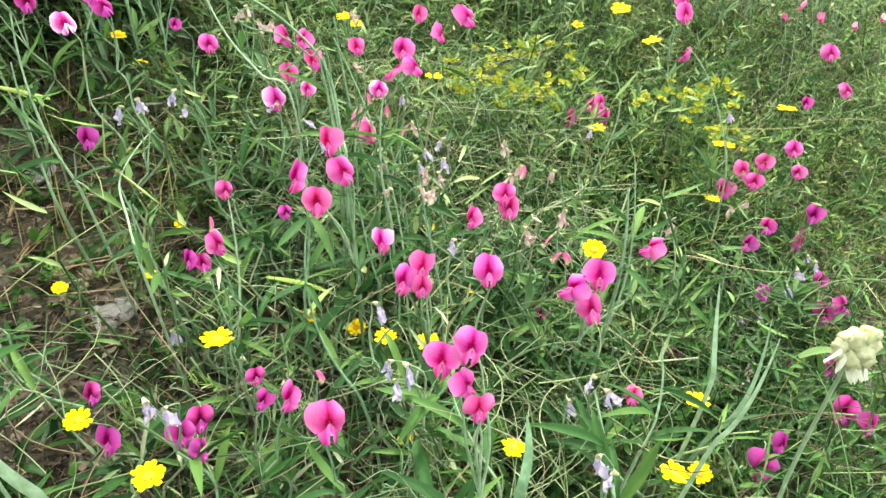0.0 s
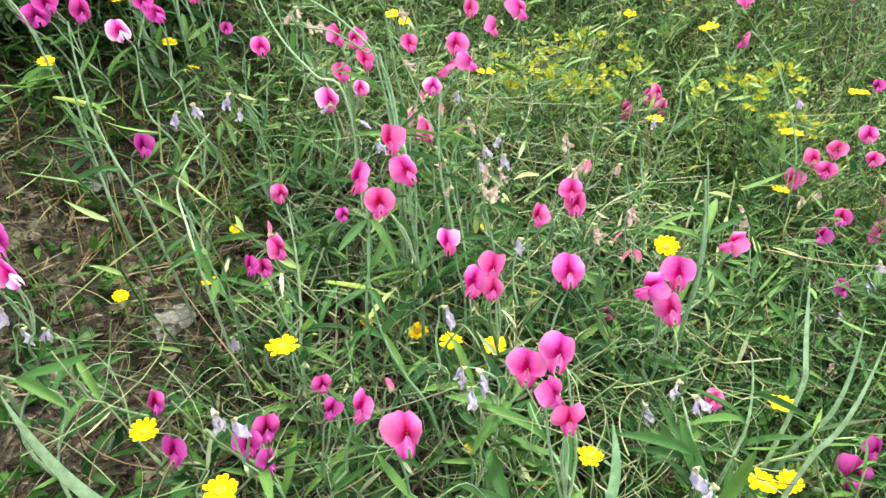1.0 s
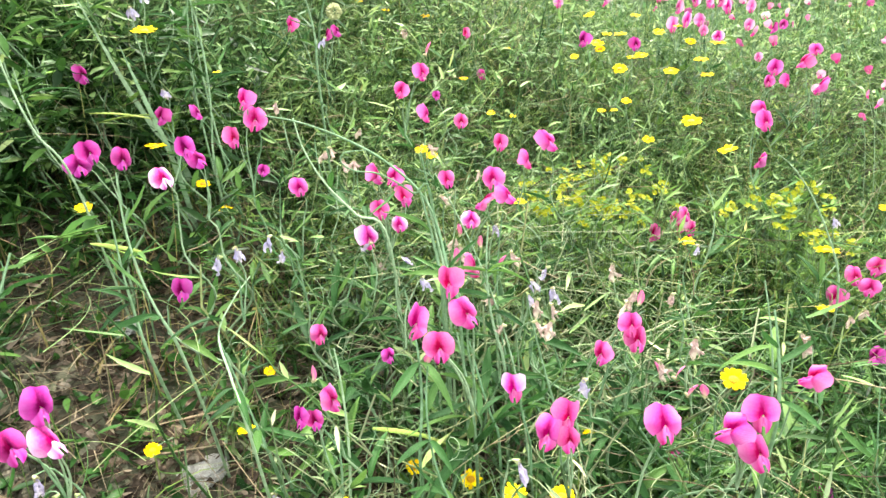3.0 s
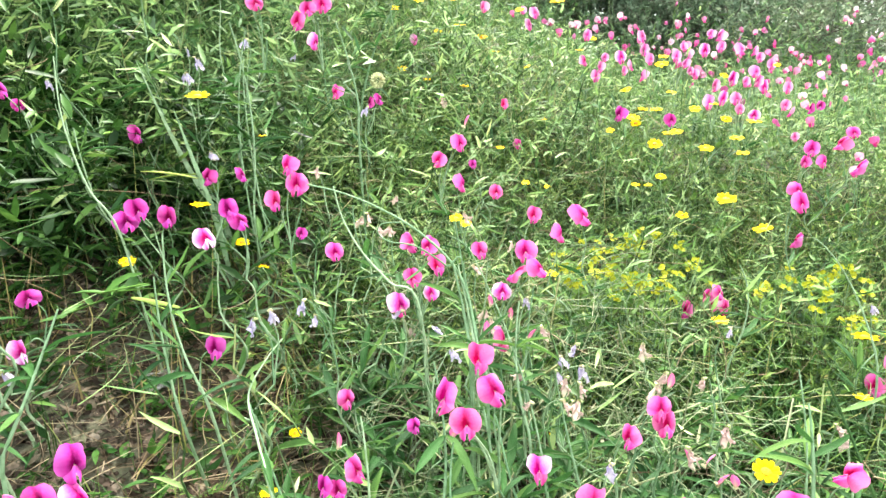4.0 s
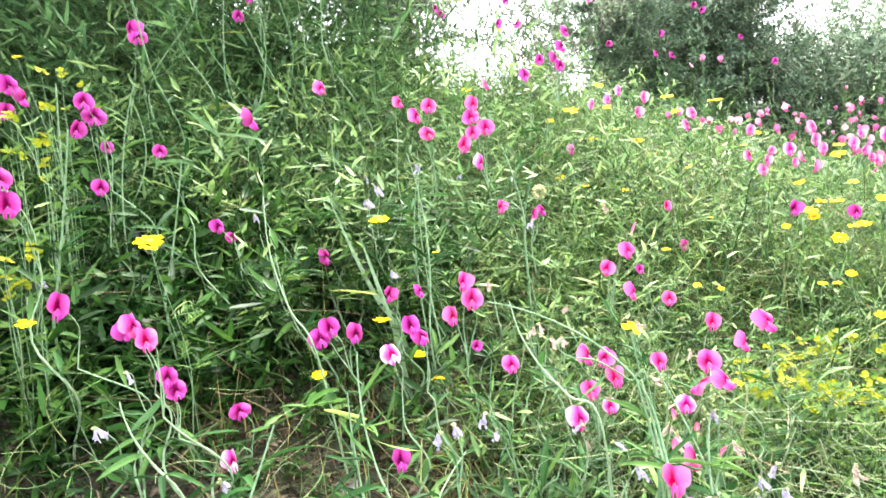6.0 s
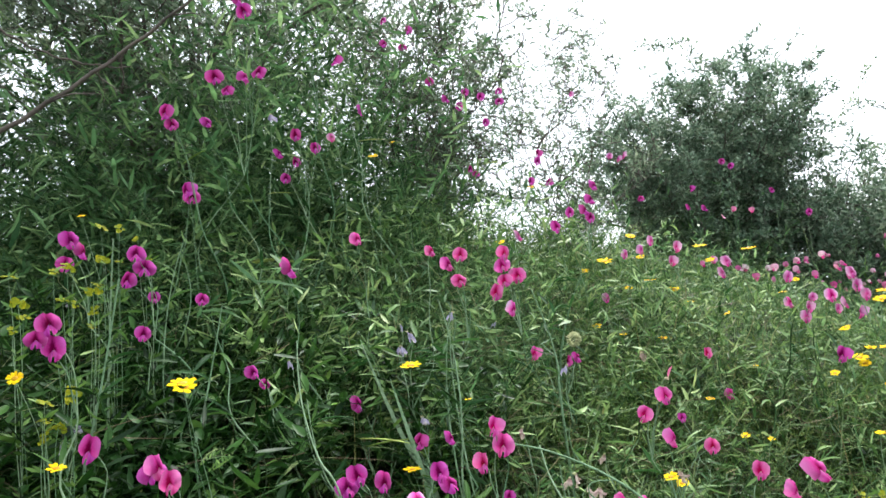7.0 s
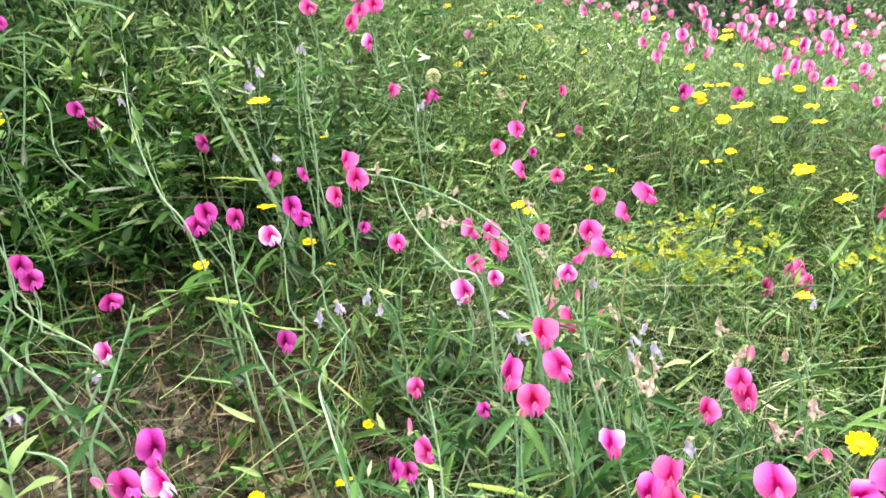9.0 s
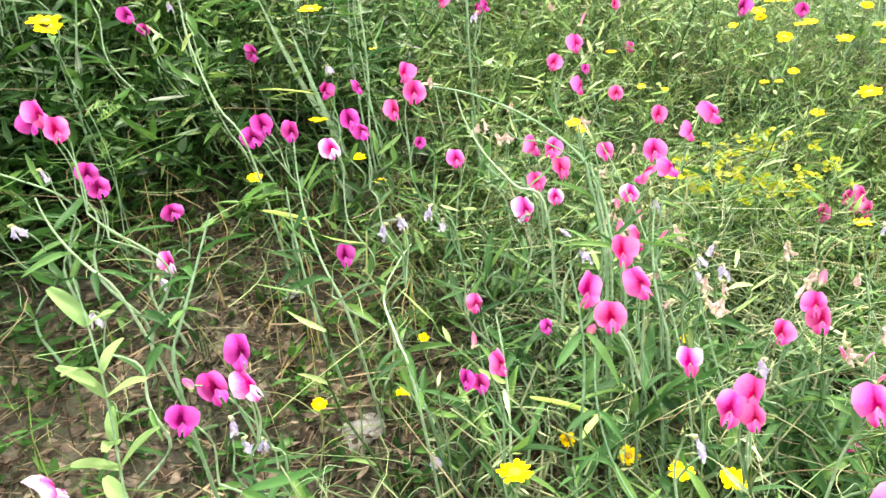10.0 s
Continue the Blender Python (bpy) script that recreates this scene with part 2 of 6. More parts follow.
M_SOIL, _t, _b = nodes_of("brown_soil")
_n1, _n2 = noise_tex(_t, 4.0, 5.0), noise_tex(_t, 70.0, 6.0)
_c = mixed(_t, 0.5, ramp(_t, _n1.outputs[0], [(0.3, (0.016, 0.012, 0.009)), (0.7, (0.075, 0.057, 0.043))]), ramp(_t, _n2.outputs[0], [(0.4, (0.007, 0.005, 0.004)), (0.68, (0.15, 0.118, 0.09))]))
_n3 = noise_tex(_t, 0.9, 4.0)
_n4 = noise_tex(_t, 26.0, 4.0)
_moss = ramp(_t, _n4.outputs[0], [(0.3, (0.015, 0.026, 0.009)), (0.7, (0.06, 0.085, 0.026))])
_cover = ramp(_t, _n3.outputs[0], [(0.36, (0.08, 0.08, 0.08)), (0.6, (0.6, 0.6, 0.6))])
_c = mixed(_t, _cover, _c, _moss)
_t.links.new(_c, _b.inputs["Base Color"])
_b.inputs["Roughness"].default_value = 0.95
bump(_t, _b, _n2.outputs[0], 0.8, 0.01)

M_BARK, _t, _b = nodes_of("grey_bark")
_n = noise_tex(_t, 55.0, 5.0)
_t.links.new(ramp(_t, _n.outputs[0], [(0.3, (0.035, 0.028, 0.022)), (0.7, (0.13, 0.105, 0.085))]), _b.inputs["Base Color"])
_b.inputs["Roughness"].default_value = 0.9
bump(_t, _b, _n.outputs[0], 0.7, 0.004)


# ---- ground ----
def hgt(x, y):
    """Height of the ground: a gentle rise ahead and a bank on the left."""
    x, y = np.asarray(x, float), np.asarray(y, float)
    base = 0.385 + 0.585 * (1 - np.exp(-np.clip(y, -1, None) / 4.5))
    q = np.clip((-0.2 - x + 0.3 * (np.minimum(y, 2.5) - 0.8)) / 0.06, -30, 50)
    bank = 0.45 * 0.06 * np.log1p(np.exp(q))
    near, past = np.clip((y - 1.15) / 0.8, 0, 1), np.clip((y - 2.2) / 1.6, 0, 1)
    crest = 0.16 * near ** 2 * (3 - 2 * near) * (1 - past ** 2 * (3 - 2 * past))
    return base + crest + 0.55 * (1 - np.exp(-bank / 0.55 * 1.15)) - 0.08 * np.clip(x, 0, 3)


def lumps(x, y):
    return 0.012 * np.sin(9.1 * x + 2.3) * np.sin(7.7 * y + 0.6) + 0.006 * np.sin(31 * x + 17 * y) * np.sin(23 * y - 12 * x + 1)


def mesh_of(name, verts, faces, mat, smooth=True):
    """A mesh from arrays; faces all of one size."""
    verts, faces = np.asarray(verts, np.float32), np.asarray(faces, np.int32)
    me = bpy.data.meshes.new(name)
    k = faces.shape[1]
    me.vertices.add(len(verts)); me.vertices.foreach_set("co", verts.ravel())
    me.loops.add(faces.size); me.loops.foreach_set("vertex_index", faces.ravel())
    me.polygons.add(len(faces)); me.polygons.foreach_set("loop_start", np.arange(0, faces.size, k, dtype=np.int32))
    me.update(calc_edges=True)
    me.validate()
    if smooth:
        me.polygons.foreach_set("use_smooth", np.ones(len(faces), bool))
    me.materials.append(mat)
    return me


def axis_steps(fine, far):
    out = list(np.arange(-fine[0], fine[1], 0.04))
    a, b, s = -fine[0], fine[1], 0.05
    while a > -far:
        s *= 1.35; a -= s; out.insert(0, a)
    s = 0.05
    while b < far:
        out.append(b); s *= 1.35; b += s
    return np.array(out)


gx, gy = axis_steps((2.6, 2.6), 2500), axis_steps((0.6, 4.6), 2500)
GX, GY = np.meshgrid(gx, gy)
GZ = hgt(GX, GY) + lumps(GX, GY) * (np.hypot(GX, GY) < 8)
nx, ny = len(gx), len(gy)
ii = (np.arange(ny - 1)[:, None] * nx + np.arange(nx - 1)[None, :]).ravel()
ground = new("ground", mesh_of("ground", np.stack([GX, GY, GZ], -1).reshape(-1, 3), np.stack([ii, ii + 1, ii + nx + 1, ii + nx], 1), M_SOIL))
tagged(ground, "brown dry soil with straw on a gentle rise and bank", "ground", kind="structure")


# ---- blades: many bent strips in one mesh ----
def blades(base, azim, length, lean, curl, width, steps=5, profile="grass", fold=0.0):
    n = len(base)
    s = np.linspace(0, 1, steps)
    th = lean[:, None] + curl[:, None] * s[None, :] ** 1.3
    ds = length[:, None] / (steps - 1)
    out = np.concatenate([np.zeros((n, 1)), np.cumsum(np.sin(th[:, :-1]) * ds, 1)], 1)
    up = np.concatenate([np.zeros((n, 1)), np.cumsum(np.cos(th[:, :-1]) * ds, 1)], 1)
    ca, sa = np.cos(azim)[:, None], np.sin(azim)[:, None]
    mid = base[:, None, :] + np.stack([out * ca, out * sa, up], -1)
    prof = {"grass": (1 - s ** 1.6) + 0.04, "leaf": np.sin(np.pi * (0.06 + 0.92 * s) ** 0.75) + 0.03, "stem": 1 - 0.5 * s}[profile]
    tw = RNG.uniform(-0.7, 0.7, n)[:, None]
    side = np.stack([-sa * np.cos(tw) + 0 * s, ca * np.cos(tw) + 0 * s, np.sin(tw) + 0 * s], -1)
    half = 0.5 * width[:, None] * prof[None, :]
    if fold:
        sink = np.cross(side, np.gradient(mid, axis=1))
        sink *= (fold * half / (np.linalg.norm(sink, axis=2) + 1e-9))[..., None]
        v = np.stack([mid - side * half[..., None], mid + sink, mid + side * half[..., None]], 2).reshape(-1, 3)
        k = (np.arange(n)[:, None] * steps * 3 + np.arange(steps - 1)[None, :] * 3).ravel()
        return v, np.concatenate([np.stack([k, k + 1, k + 4, k + 3], 1), np.stack([k + 1, k + 2, k + 5, k + 4], 1)])
    v = np.stack([mid - side * half[..., None], mid + side * half[..., None]], 2).reshape(-1, 3)
    k = (np.arange(n)[:, None] * steps * 2 + np.arange(steps - 1)[None, :] * 2).ravel()
    return v, np.stack([k, k + 1, k + 3, k + 2], 1)


def small_leaves(base, azim, length, rise, width):
    """Many small flat pointed leaves, each one folded pair of faces."""
    n = len(base)
    d = np.stack([np.cos(azim) * np.cos(rise), np.sin(azim) * np.cos(rise), np.sin(rise)], 1)
    tw = RNG.uniform(-1.2, 1.2, n)[:, None]
    flat = np.stack([-np.sin(azim), np.cos(azim), 0 * azim], 1)
    side = flat * np.cos(tw) + np.cross(d, flat) * np.sin(tw)
    m = base + d * length[:, None] * 0.45
    v = np.stack([base, m + side * width[:, None] / 2, base + d * length[:, None], m - side * width[:, None] / 2], 1).reshape(-1, 3)
    k = np.arange(n) * 4
    return v, np.stack([k, k + 1, k + 2, k + 3], 1)


def joined(parts):
    vs, fs, o = [], [], 0
    for v, f in parts:
        vs.append(v); fs.append(f + o); o += len(v)
    return np.concatenate(vs), np.concatenate(fs)


def tubes(paths, radius, sides=3):
    """Many thin stalks: paths (n, k, 3), radius (n,) tapering to the tip."""
    n, k, _ = paths.shape
    tan = np.gradient(paths, axis=1)
    tan /= np.linalg.norm(tan, axis=2, keepdims=True) + 1e-9
    ref = np.where(np.abs(tan[..., 2:3]) > 0.9, np.array([1.0, 0, 0]), np.array([0, 0, 1.0]))
    a = np.cross(tan, ref); a /= np.linalg.norm(a, axis=2, keepdims=True) + 1e-9
    b = np.cross(tan, a)
    r = radius[:, None] * np.linspace(1, 0.45, k)[None, :]
    ang = np.arange(sides) * 2 * np.pi / sides
    v = paths[:, :, None, :] + r[..., None, None] * (np.cos(ang)[None, None, :, None] * a[:, :, None, :] + np.sin(ang)[None, None, :, None] * b[:, :, None, :])
    idx = np.arange(n * k * sides).reshape(n, k, sides)
    p, q = idx[:, :-1, :], idx[:, 1:, :]
    f = np.stack([p, np.roll(p, -1, 2), np.roll(q, -1, 2), q], -1).reshape(-1, 4)
    return v.reshape(-1, 3), f


def scatter(n, x0, x1, y0, y1, bare=1.0):
    """Random places on the ground; the bare patch of soil beside the path keeps few."""
    x, y = RNG.uniform(x0, x1, n), RNG.uniform(y0, y1, n)
    soil = 1.15 * np.exp(-(((x + 0.38) / 0.37) ** 2 + ((y - 0.63) / 0.4) ** 2) ** 1.5)
    patch = 0.5 + 0.5 * np.sin(5.3 * x + 1.3 * np.sin(4 * y)) * np.sin(4.1 * y + 0.7)
    edge = np.clip(1 - np.minimum(x - x0, x1 - x) / (0.2 * (x1 - x0)), 0, 1) * ((x > 0.7) | (x < -1.25))
    keep = RNG.uniform(0, 1, n) > bare * soil + 0.35 * (1 - patch) + edge
    x, y = x[keep], y[keep]
    return np.stack([x, y, hgt(x, y) + lumps(x, y) - 0.004], 1)


def grass_sheet(name, label, n, area, length, width, mat, lean=0.5, curl=0.9, bare=0.9, profile="grass", steps=5, category="grass", flat=False):
    base = scatter(n, *area, bare)
    k = len(base)
    tip = RNG.uniform(1.2, 1.56, k) if flat else np.abs(RNG.normal(0, lean, k))
    if flat:
        base[:, 2] += RNG.uniform(0.001, 0.012, k)
    v, f = blades(base, RNG.uniform(0, 2 * np.pi, k), RNG.uniform(*length, k), tip, RNG.normal(0.05 if flat else 0.2, 0.25 if flat else curl, k), RNG.uniform(*width, k), steps, profile)
    return tagged(new(name, mesh_of(name, v, f, mat)), label, category, kind="stuff")


def clods(label, n, area, size):
    """Crumbs and small clods of soil: lumpy eight-sided bits half sunk in the ground."""
    x, y = RNG.uniform(area[0], area[1], n), RNG.uniform(area[2], area[3], n)
    near = np.exp(-(((x + 0.36) / 0.4) ** 2 + ((y - 0.7) / 0.4) ** 2) ** 1.5)
    keep = RNG.uniform(0, 1, n) < near
    x, y = x[keep], y[keep]
    k = len(x)
    r = RNG.uniform(*size, k) * RNG.uniform(0.4, 1.0, k)
    ring = np.array([[1, 0, 0], [0.7, 0.7, 0], [0, 1, 0], [-0.7, 0.7, 0], [-1, 0, 0], [-0.7, -0.7, 0], [0, -1, 0], [0.7, -0.7, 0]])
    low = ring * (1 + RNG.uniform(-0.3, 0.3, (k, 8, 1)))
    top = ring * RNG.uniform(0.35, 0.75, (k, 8, 1)) + np.stack([0 * low[..., 0], 0 * low[..., 0], RNG.uniform(0.35, 0.85, (k, 8))], -1)
    v = np.concatenate([low, top], 1) * r[:, None, None] + np.stack([x, y, hgt(x, y) + lumps(x, y) - 0.001], -1)[:, None, :]
    a = np.arange(8)
    side = np.stack([a, (a + 1) % 8, (a + 1) % 8 + 8, a + 8], 1)
    lid = np.array([[8, 9, 10, 11], [8, 11, 12, 15], [12, 13, 14, 15]])
    f = (np.concatenate([side, lid])[None] + (np.arange(k) * 16)[:, None, None]).reshape(-1, 4)
    return tagged(new("soil_clods", mesh_of("soil_clods", v.reshape(-1, 3), f, M_CLOD)), label, "soil", kind="stuff")


def weed_sheet(name, label, n, area, height, leaf, mat, leaves=9, bare=0.9, category="weeds", lean=0.35, stalk_mat=None, thick=(0.0007, 0.0017), tilt=(0.6, 1.75), wavy=1.0, fold=0.4):
    """Low branching weeds and pea shoots: a bent stalk with narrow leaves along it."""
    base = scatter(n, *area, bare)
    k, steps = len(base), 7
    s = np.linspace(0, 1, steps)
    az, ln = RNG.uniform(0, 2 * np.pi, k), RNG.uniform(*height, k)
    le, cu = np.abs(RNG.normal(0, lean, k)), RNG.normal(0.1, 0.5, k)
    th = le[:, None] + cu[:, None] * s
    out = np.cumsum(np.sin(th) * ln[:, None] / steps, 1) - np.sin(th[:, :1]) * ln[:, None] / steps
    up = np.cumsum(np.cos(th) * ln[:, None] / steps, 1) - np.cos(th[:, :1]) * ln[:, None] / steps
    wob = wavy * (0.008 + 0.045 * ln)[:, None] * np.sin(s[None, :] * RNG.uniform(6, 14, k)[:, None] + RNG.uniform(0, 6, k)[:, None])
    px = base[:, 0:1] + out * np.cos(az)[:, None] - wob * np.sin(az)[:, None]
    py = base[:, 1:2] + out * np.sin(az)[:, None] + wob * np.cos(az)[:, None]
    path = np.stack([px, py, base[:, 2:3] + up], -1)
    parts = [tubes(path, RNG.uniform(*thick, k))]
    for i in range(leaves):
        u = (i + RNG.uniform(0, 1, k)) / leaves * 0.85 + 0.12
        j = np.minimum((u * (steps - 1)).astype(int), steps - 2)
        fr = (u * (steps - 1) - j)[:, None]
        b = path[np.arange(k), j] * (1 - fr) + path[np.arange(k), j + 1] * fr
        parts.append(blades(b, RNG.uniform(0, 2 * np.pi, k), RNG.uniform(*leaf[0], k), RNG.uniform(*tilt, k), RNG.normal(0.3, 0.6, k), RNG.uniform(*leaf[1], k), 4, "leaf", fold if area[2] < 1.22 else 0.0))
    v, f = parts.pop(0)
    stalks = tagged(new("green_stalks", mesh_of("green_stalks", v, f, stalk_mat or M_STALKS)), "thin pale green stalks crossing one another", "stalks", kind="stuff")
    v, f = joined(parts)
    return tagged(new(name, mesh_of(name, v, f, mat)), label, category, kind="stuff")


NEAR, MID, FAR = (-1.3, 1.1, 0.25, 1.7), (-2.6, 2.4, 1.5, 3.6), (-6, 7, 3.3, 9)
BANK, CREST = (-1.5, -0.42, 0.7, 1.25), (-2.9, -0.72, 1.45, 2.6)
grass_sheet("dry_grass", "tan dry straw lying tangled over the soil", 6500, NEAR, (0.025, 0.11), (0.0008, 0.0022), M_STRAW, bare=-0.6, flat=True)
grass_sheet("leaf_litter", "brown curled dead leaves on the soil", 6000, NEAR, (0.008, 0.028), (0.0025, 0.008), M_LITTER, bare=-0.8, profile="leaf", category="litter", flat=True)
grass_sheet("dry_grass", "thin tan dry stems standing among the green", 1300, NEAR, (0.06, 0.22), (0.0007, 0.0017), M_STRAW, lean=0.9, curl=1.0, bare=0)
grass_sheet("leaf_litter", "tan and brown dead stems lying in the tangle", 2600, (0.05, 0.75, 0.35, 1.1), (0.02, 0.075), (0.0008, 0.0024), M_STRAW, lean=1.2, curl=1.4, bare=0, category="litter")
PATCH = (-0.85, 0.0, 0.42, 1.02)
clods("brown crumbs and small clods of dry soil", 9000, (-0.85, 0.05, 0.3, 1.05), (0.002, 0.0095))
DRY_FOOT = (-0.85, -0.28, 0.74, 1.12)
grass_sheet("dry_grass", "yellow-brown dry stems at the foot of the bank", 700, DRY_FOOT, (0.04, 0.13), (0.0009, 0.003), M_YELLOWING, lean=1.2, curl=1.6, bare=-1)
grass_sheet("dry_grass", "pale dry straw scattered over the bare soil", 4800, PATCH, (0.015, 0.075), (0.0005, 0.0015), M_STRAW, bare=-2, flat=True)
grass_sheet("leaf_litter", "dead brown leaf scraps on the bare soil", 5200, PATCH, (0.007, 0.024), (0.002, 0.007), M_LITTER, bare=-2, profile="leaf", category="litter", flat=True)
weed_sheet("low_weeds", "small dark green weeds sprouting on the bare soil", 330, (-0.8, -0.05, 0.3, 1.0), (0.02, 0.07), ((0.012, 0.03), (0.004, 0.0105)), M_WEED, leaves=8, bare=0, lean=0.9, stalk_mat=M_WEED)
grass_sheet("grass", "thin young grass on the bare soil", 700, PATCH, (0.04, 0.14), (0.0008, 0.002), M_GRASS, lean=0.8, curl=1.0, bare=-2)
grass_sheet("grass", "hair-thin pale grass blades in the tangle", 2600, NEAR, (0.06, 0.2), (0.0005, 0.0011), M_STALKS, lean=0.7, curl=1.2, bare=0.8)
grass_sheet("grass", "fine green meadow grass among the flowers", 5200, NEAR, (0.07, 0.24), (0.0009, 0.0026), M_GRASS, lean=0.7, curl=1.3, bare=1.0)
weed_sheet("pea_shoots", "tangled green pea shoots with narrow leaflets", 3400, NEAR, (0.08, 0.26), ((0.012, 0.036), (0.0017, 0.0048)), M_TANGLE, leaves=9, lean=0.7, thick=(0.0007, 0.0018), bare=1.0)
weed_sheet("low_herbs", "low small-leaved herbs covering the ground", 4200, NEAR, (0.03, 0.12), ((0.006, 0.016), (0.0032, 0.0072)), M_HERB, leaves=9, lean=0.8, thick=(0.0005, 0.001), bare=1.0, stalk_mat=M_HERB)
weed_sheet("pea_shoots", "pale upright pea stems with few leaflets", 250, (-0.32, 0.3, 0.62, 1.7), (0.14, 0.34), ((0.018, 0.048), (0.003, 0.0075)), M_FORB, leaves=6, bare=0.3, lean=0.5, thick=(0.0012, 0.0024))
weed_sheet("low_weeds", "dark leafy weeds between the flower stems", 850, (0.05, 0.5, 0.42, 1.3), (0.05, 0.15), ((0.012, 0.03), (0.0028, 0.0065)), M_WEED, leaves=12, bare=0, lean=0.7, stalk_mat=M_WEED)
weed_sheet("meadow_herbs", "bright yellow-green fine herbs among the flowers", 2700, (-0.36, 1.1, 0.95, 1.75), (0.08, 0.22), ((0.008, 0.024), (0.0018, 0.0045)), M_BRIGHT, leaves=12, bare=0, lean=0.6, thick=(0.0006, 0.0013), stalk_mat=M_BRIGHT)
weed_sheet("pea_shoots", "leafy pea shoots climbing over the bank", 1350, BANK, (0.14, 0.36), ((0.02, 0.048), (0.005, 0.0125)), M_BANK_SHADE, leaves=13, bare=0.85, lean=0.8, stalk_mat=M_BANK_SHADE)
weed_sheet("low_weeds", "dark broad-leaved weeds crowding the bank", 2300, (-1.5, -0.62, 0.68, 1.3), (0.06, 0.24), ((0.018, 0.05), (0.005, 0.013)), M_WEED, leaves=11, bare=0.9, lean=0.8, stalk_mat=M_WEED)
weed_sheet("tall_weeds", "tall leafy weeds on the crest of the bank", 1300, CREST, (0.2, 0.5), ((0.03, 0.07), (0.004, 0.011)), M_VINE_LIT, leaves=13, bare=0, lean=0.8, stalk_mat=M_TANGLE, wavy=1.6)
weed_sheet("climbing_vines", "pea vines climbing up through the bushes", 1150, (-2.8, -1.0, 1.3, 2.2), (0.4, 1.25), ((0.03, 0.08), (0.0045, 0.012)), M_VINE_LIT, leaves=26, bare=0, lean=0.75, stalk_mat=M_VINE_LIT, wavy=2.0)
# Lighter green stands in for daylight on these vines.
weed_sheet("climbing_vines", "vines in front of the airy bush, green lightened for daylight", 170, (-1.05, -0.4, 1.55, 2.35), (0.2, 0.5), ((0.025, 0.06), (0.004, 0.009)), M_FORB, leaves=16, bare=0, lean=0.7, stalk_mat=M_VINE_LIT, wavy=2.0)
weed_sheet("climbing_vines", "dense green vines filling the bush on the bank", 280, (-1.5, -0.84, 1.5, 2.1), (0.45, 1.35), ((0.025, 0.06), (0.004, 0.0105)), M_VINE_LIT, leaves=30, bare=0, lean=0.4, stalk_mat=M_VINE_LIT, wavy=2.2)
weed_sheet("climbing_vines", "flowering pea vines climbing the foot of the bush", 420, (-0.75, 1.6, 3.1, 4.0), (0.3, 0.85), ((0.03, 0.06), (0.004, 0.009)), M_VINE_LIT, leaves=12, bare=0, lean=0.45)
# The lighter copy puts daylight into these leaves on the dark bank top.
weed_sheet("pea_shoots", "pea shoots at the top of the bank, green lightened for daylight", 700, (-1.15, -0.4, 1.15, 1.75), (0.14, 0.36), ((0.02, 0.05), (0.003, 0.0075)), M_VINE_LIT, leaves=12, bare=0, lean=0.7, stalk_mat=M_STALKS)
# Herbs added in a lighter green to brighten leaves that lie in shade.
weed_sheet("meadow_herbs", "leafy herbs leaning on the bush, green lightened for daylight", 300, (-1.12, -0.5, 1.02, 1.5), (0.2, 0.48), ((0.02, 0.05), (0.004, 0.01)), M_FORB, leaves=13, bare=0, lean=0.55, stalk_mat=M_STALKS)
grass_sheet("grass", "green meadow grass on the rise", 3800, MID, (0.1, 0.26), (0.0012, 0.003), M_GRASS, bare=0, lean=0.7, curl=1.2, steps=5)
# The lighter pea green stands in for haze over the rise.
weed_sheet("pea_shoots", "tangled green pea shoots on the rise", 3000, MID, (0.13, 0.32), ((0.02, 0.05), (0.003, 0.0075)), M_VINE_LIT, leaves=8, bare=0, lean=0.7)
weed_sheet("meadow_herbs", "bright green branching herbs between the far flowers", 2800, (-0.75, 2.4, 1.7, 3.0), (0.1, 0.26), ((0.016, 0.042), (0.003, 0.007)), M_FORB, leaves=10, bare=0, lean=0.6)
# Lighter herbs added in place of sun that the bush blocks here.
weed_sheet("meadow_herbs", "herbs where the bank meets the meadow, green lightened for sunlight", 900, (-0.8, -0.12, 1.15, 1.9), (0.1, 0.28), ((0.014, 0.04), (0.003, 0.0075)), M_FORB, leaves=10, bare=0, lean=0.6)
weed_sheet("meadow_herbs", "green branching herbs between the flowers", 2000, (-0.5, 1.6, 1.15, 2.15), (0.08, 0.22), ((0.012, 0.034), (0.002, 0.0058)), M_FORB, leaves=11, bare=0, lean=0.6)
# Added over the dark bushes; the bright green stands in for sunlit foliage.
weed_sheet("meadow_herbs", "tall herbs in front of the low bushes, sunlit tone in their green", 700, (0.45, 3.4, 3.2, 4.1), (0.28, 0.6), ((0.03, 0.06), (0.005, 0.011)), M_FORB, leaves=13, bare=0, lean=0.45)
weed_sheet("meadow_herbs", "bright green herbs at the far end of the meadow", 2000, (-0.3, 5.0, 3.0, 5.2), (0.16, 0.36), ((0.03, 0.06), (0.006, 0.013)), M_FORB, leaves=9, bare=0, lean=0.5)


def far_grass(name, label, n, area, hole, length, width):
    """Coarser grass all round the flowers, kept out of the places that have their own."""
    base = scatter(n, *area, 0)
    inside = (base[:, 0] > hole[0]) & (base[:, 0] < hole[1]) & (base[:, 1] > hole[2]) & (base[:, 1] < hole[3])
    base = base[~inside]
    k = len(base)
    v, f = blades(base, RNG.uniform(0, 2 * np.pi, k), RNG.uniform(*length, k), np.abs(RNG.normal(0, 0.5, k)), RNG.normal(0.3, 0.8, k), RNG.uniform(*width, k), 4)
    return tagged(new(name, mesh_of(name, v, f, M_GRASS)), label, "grass", kind="stuff")


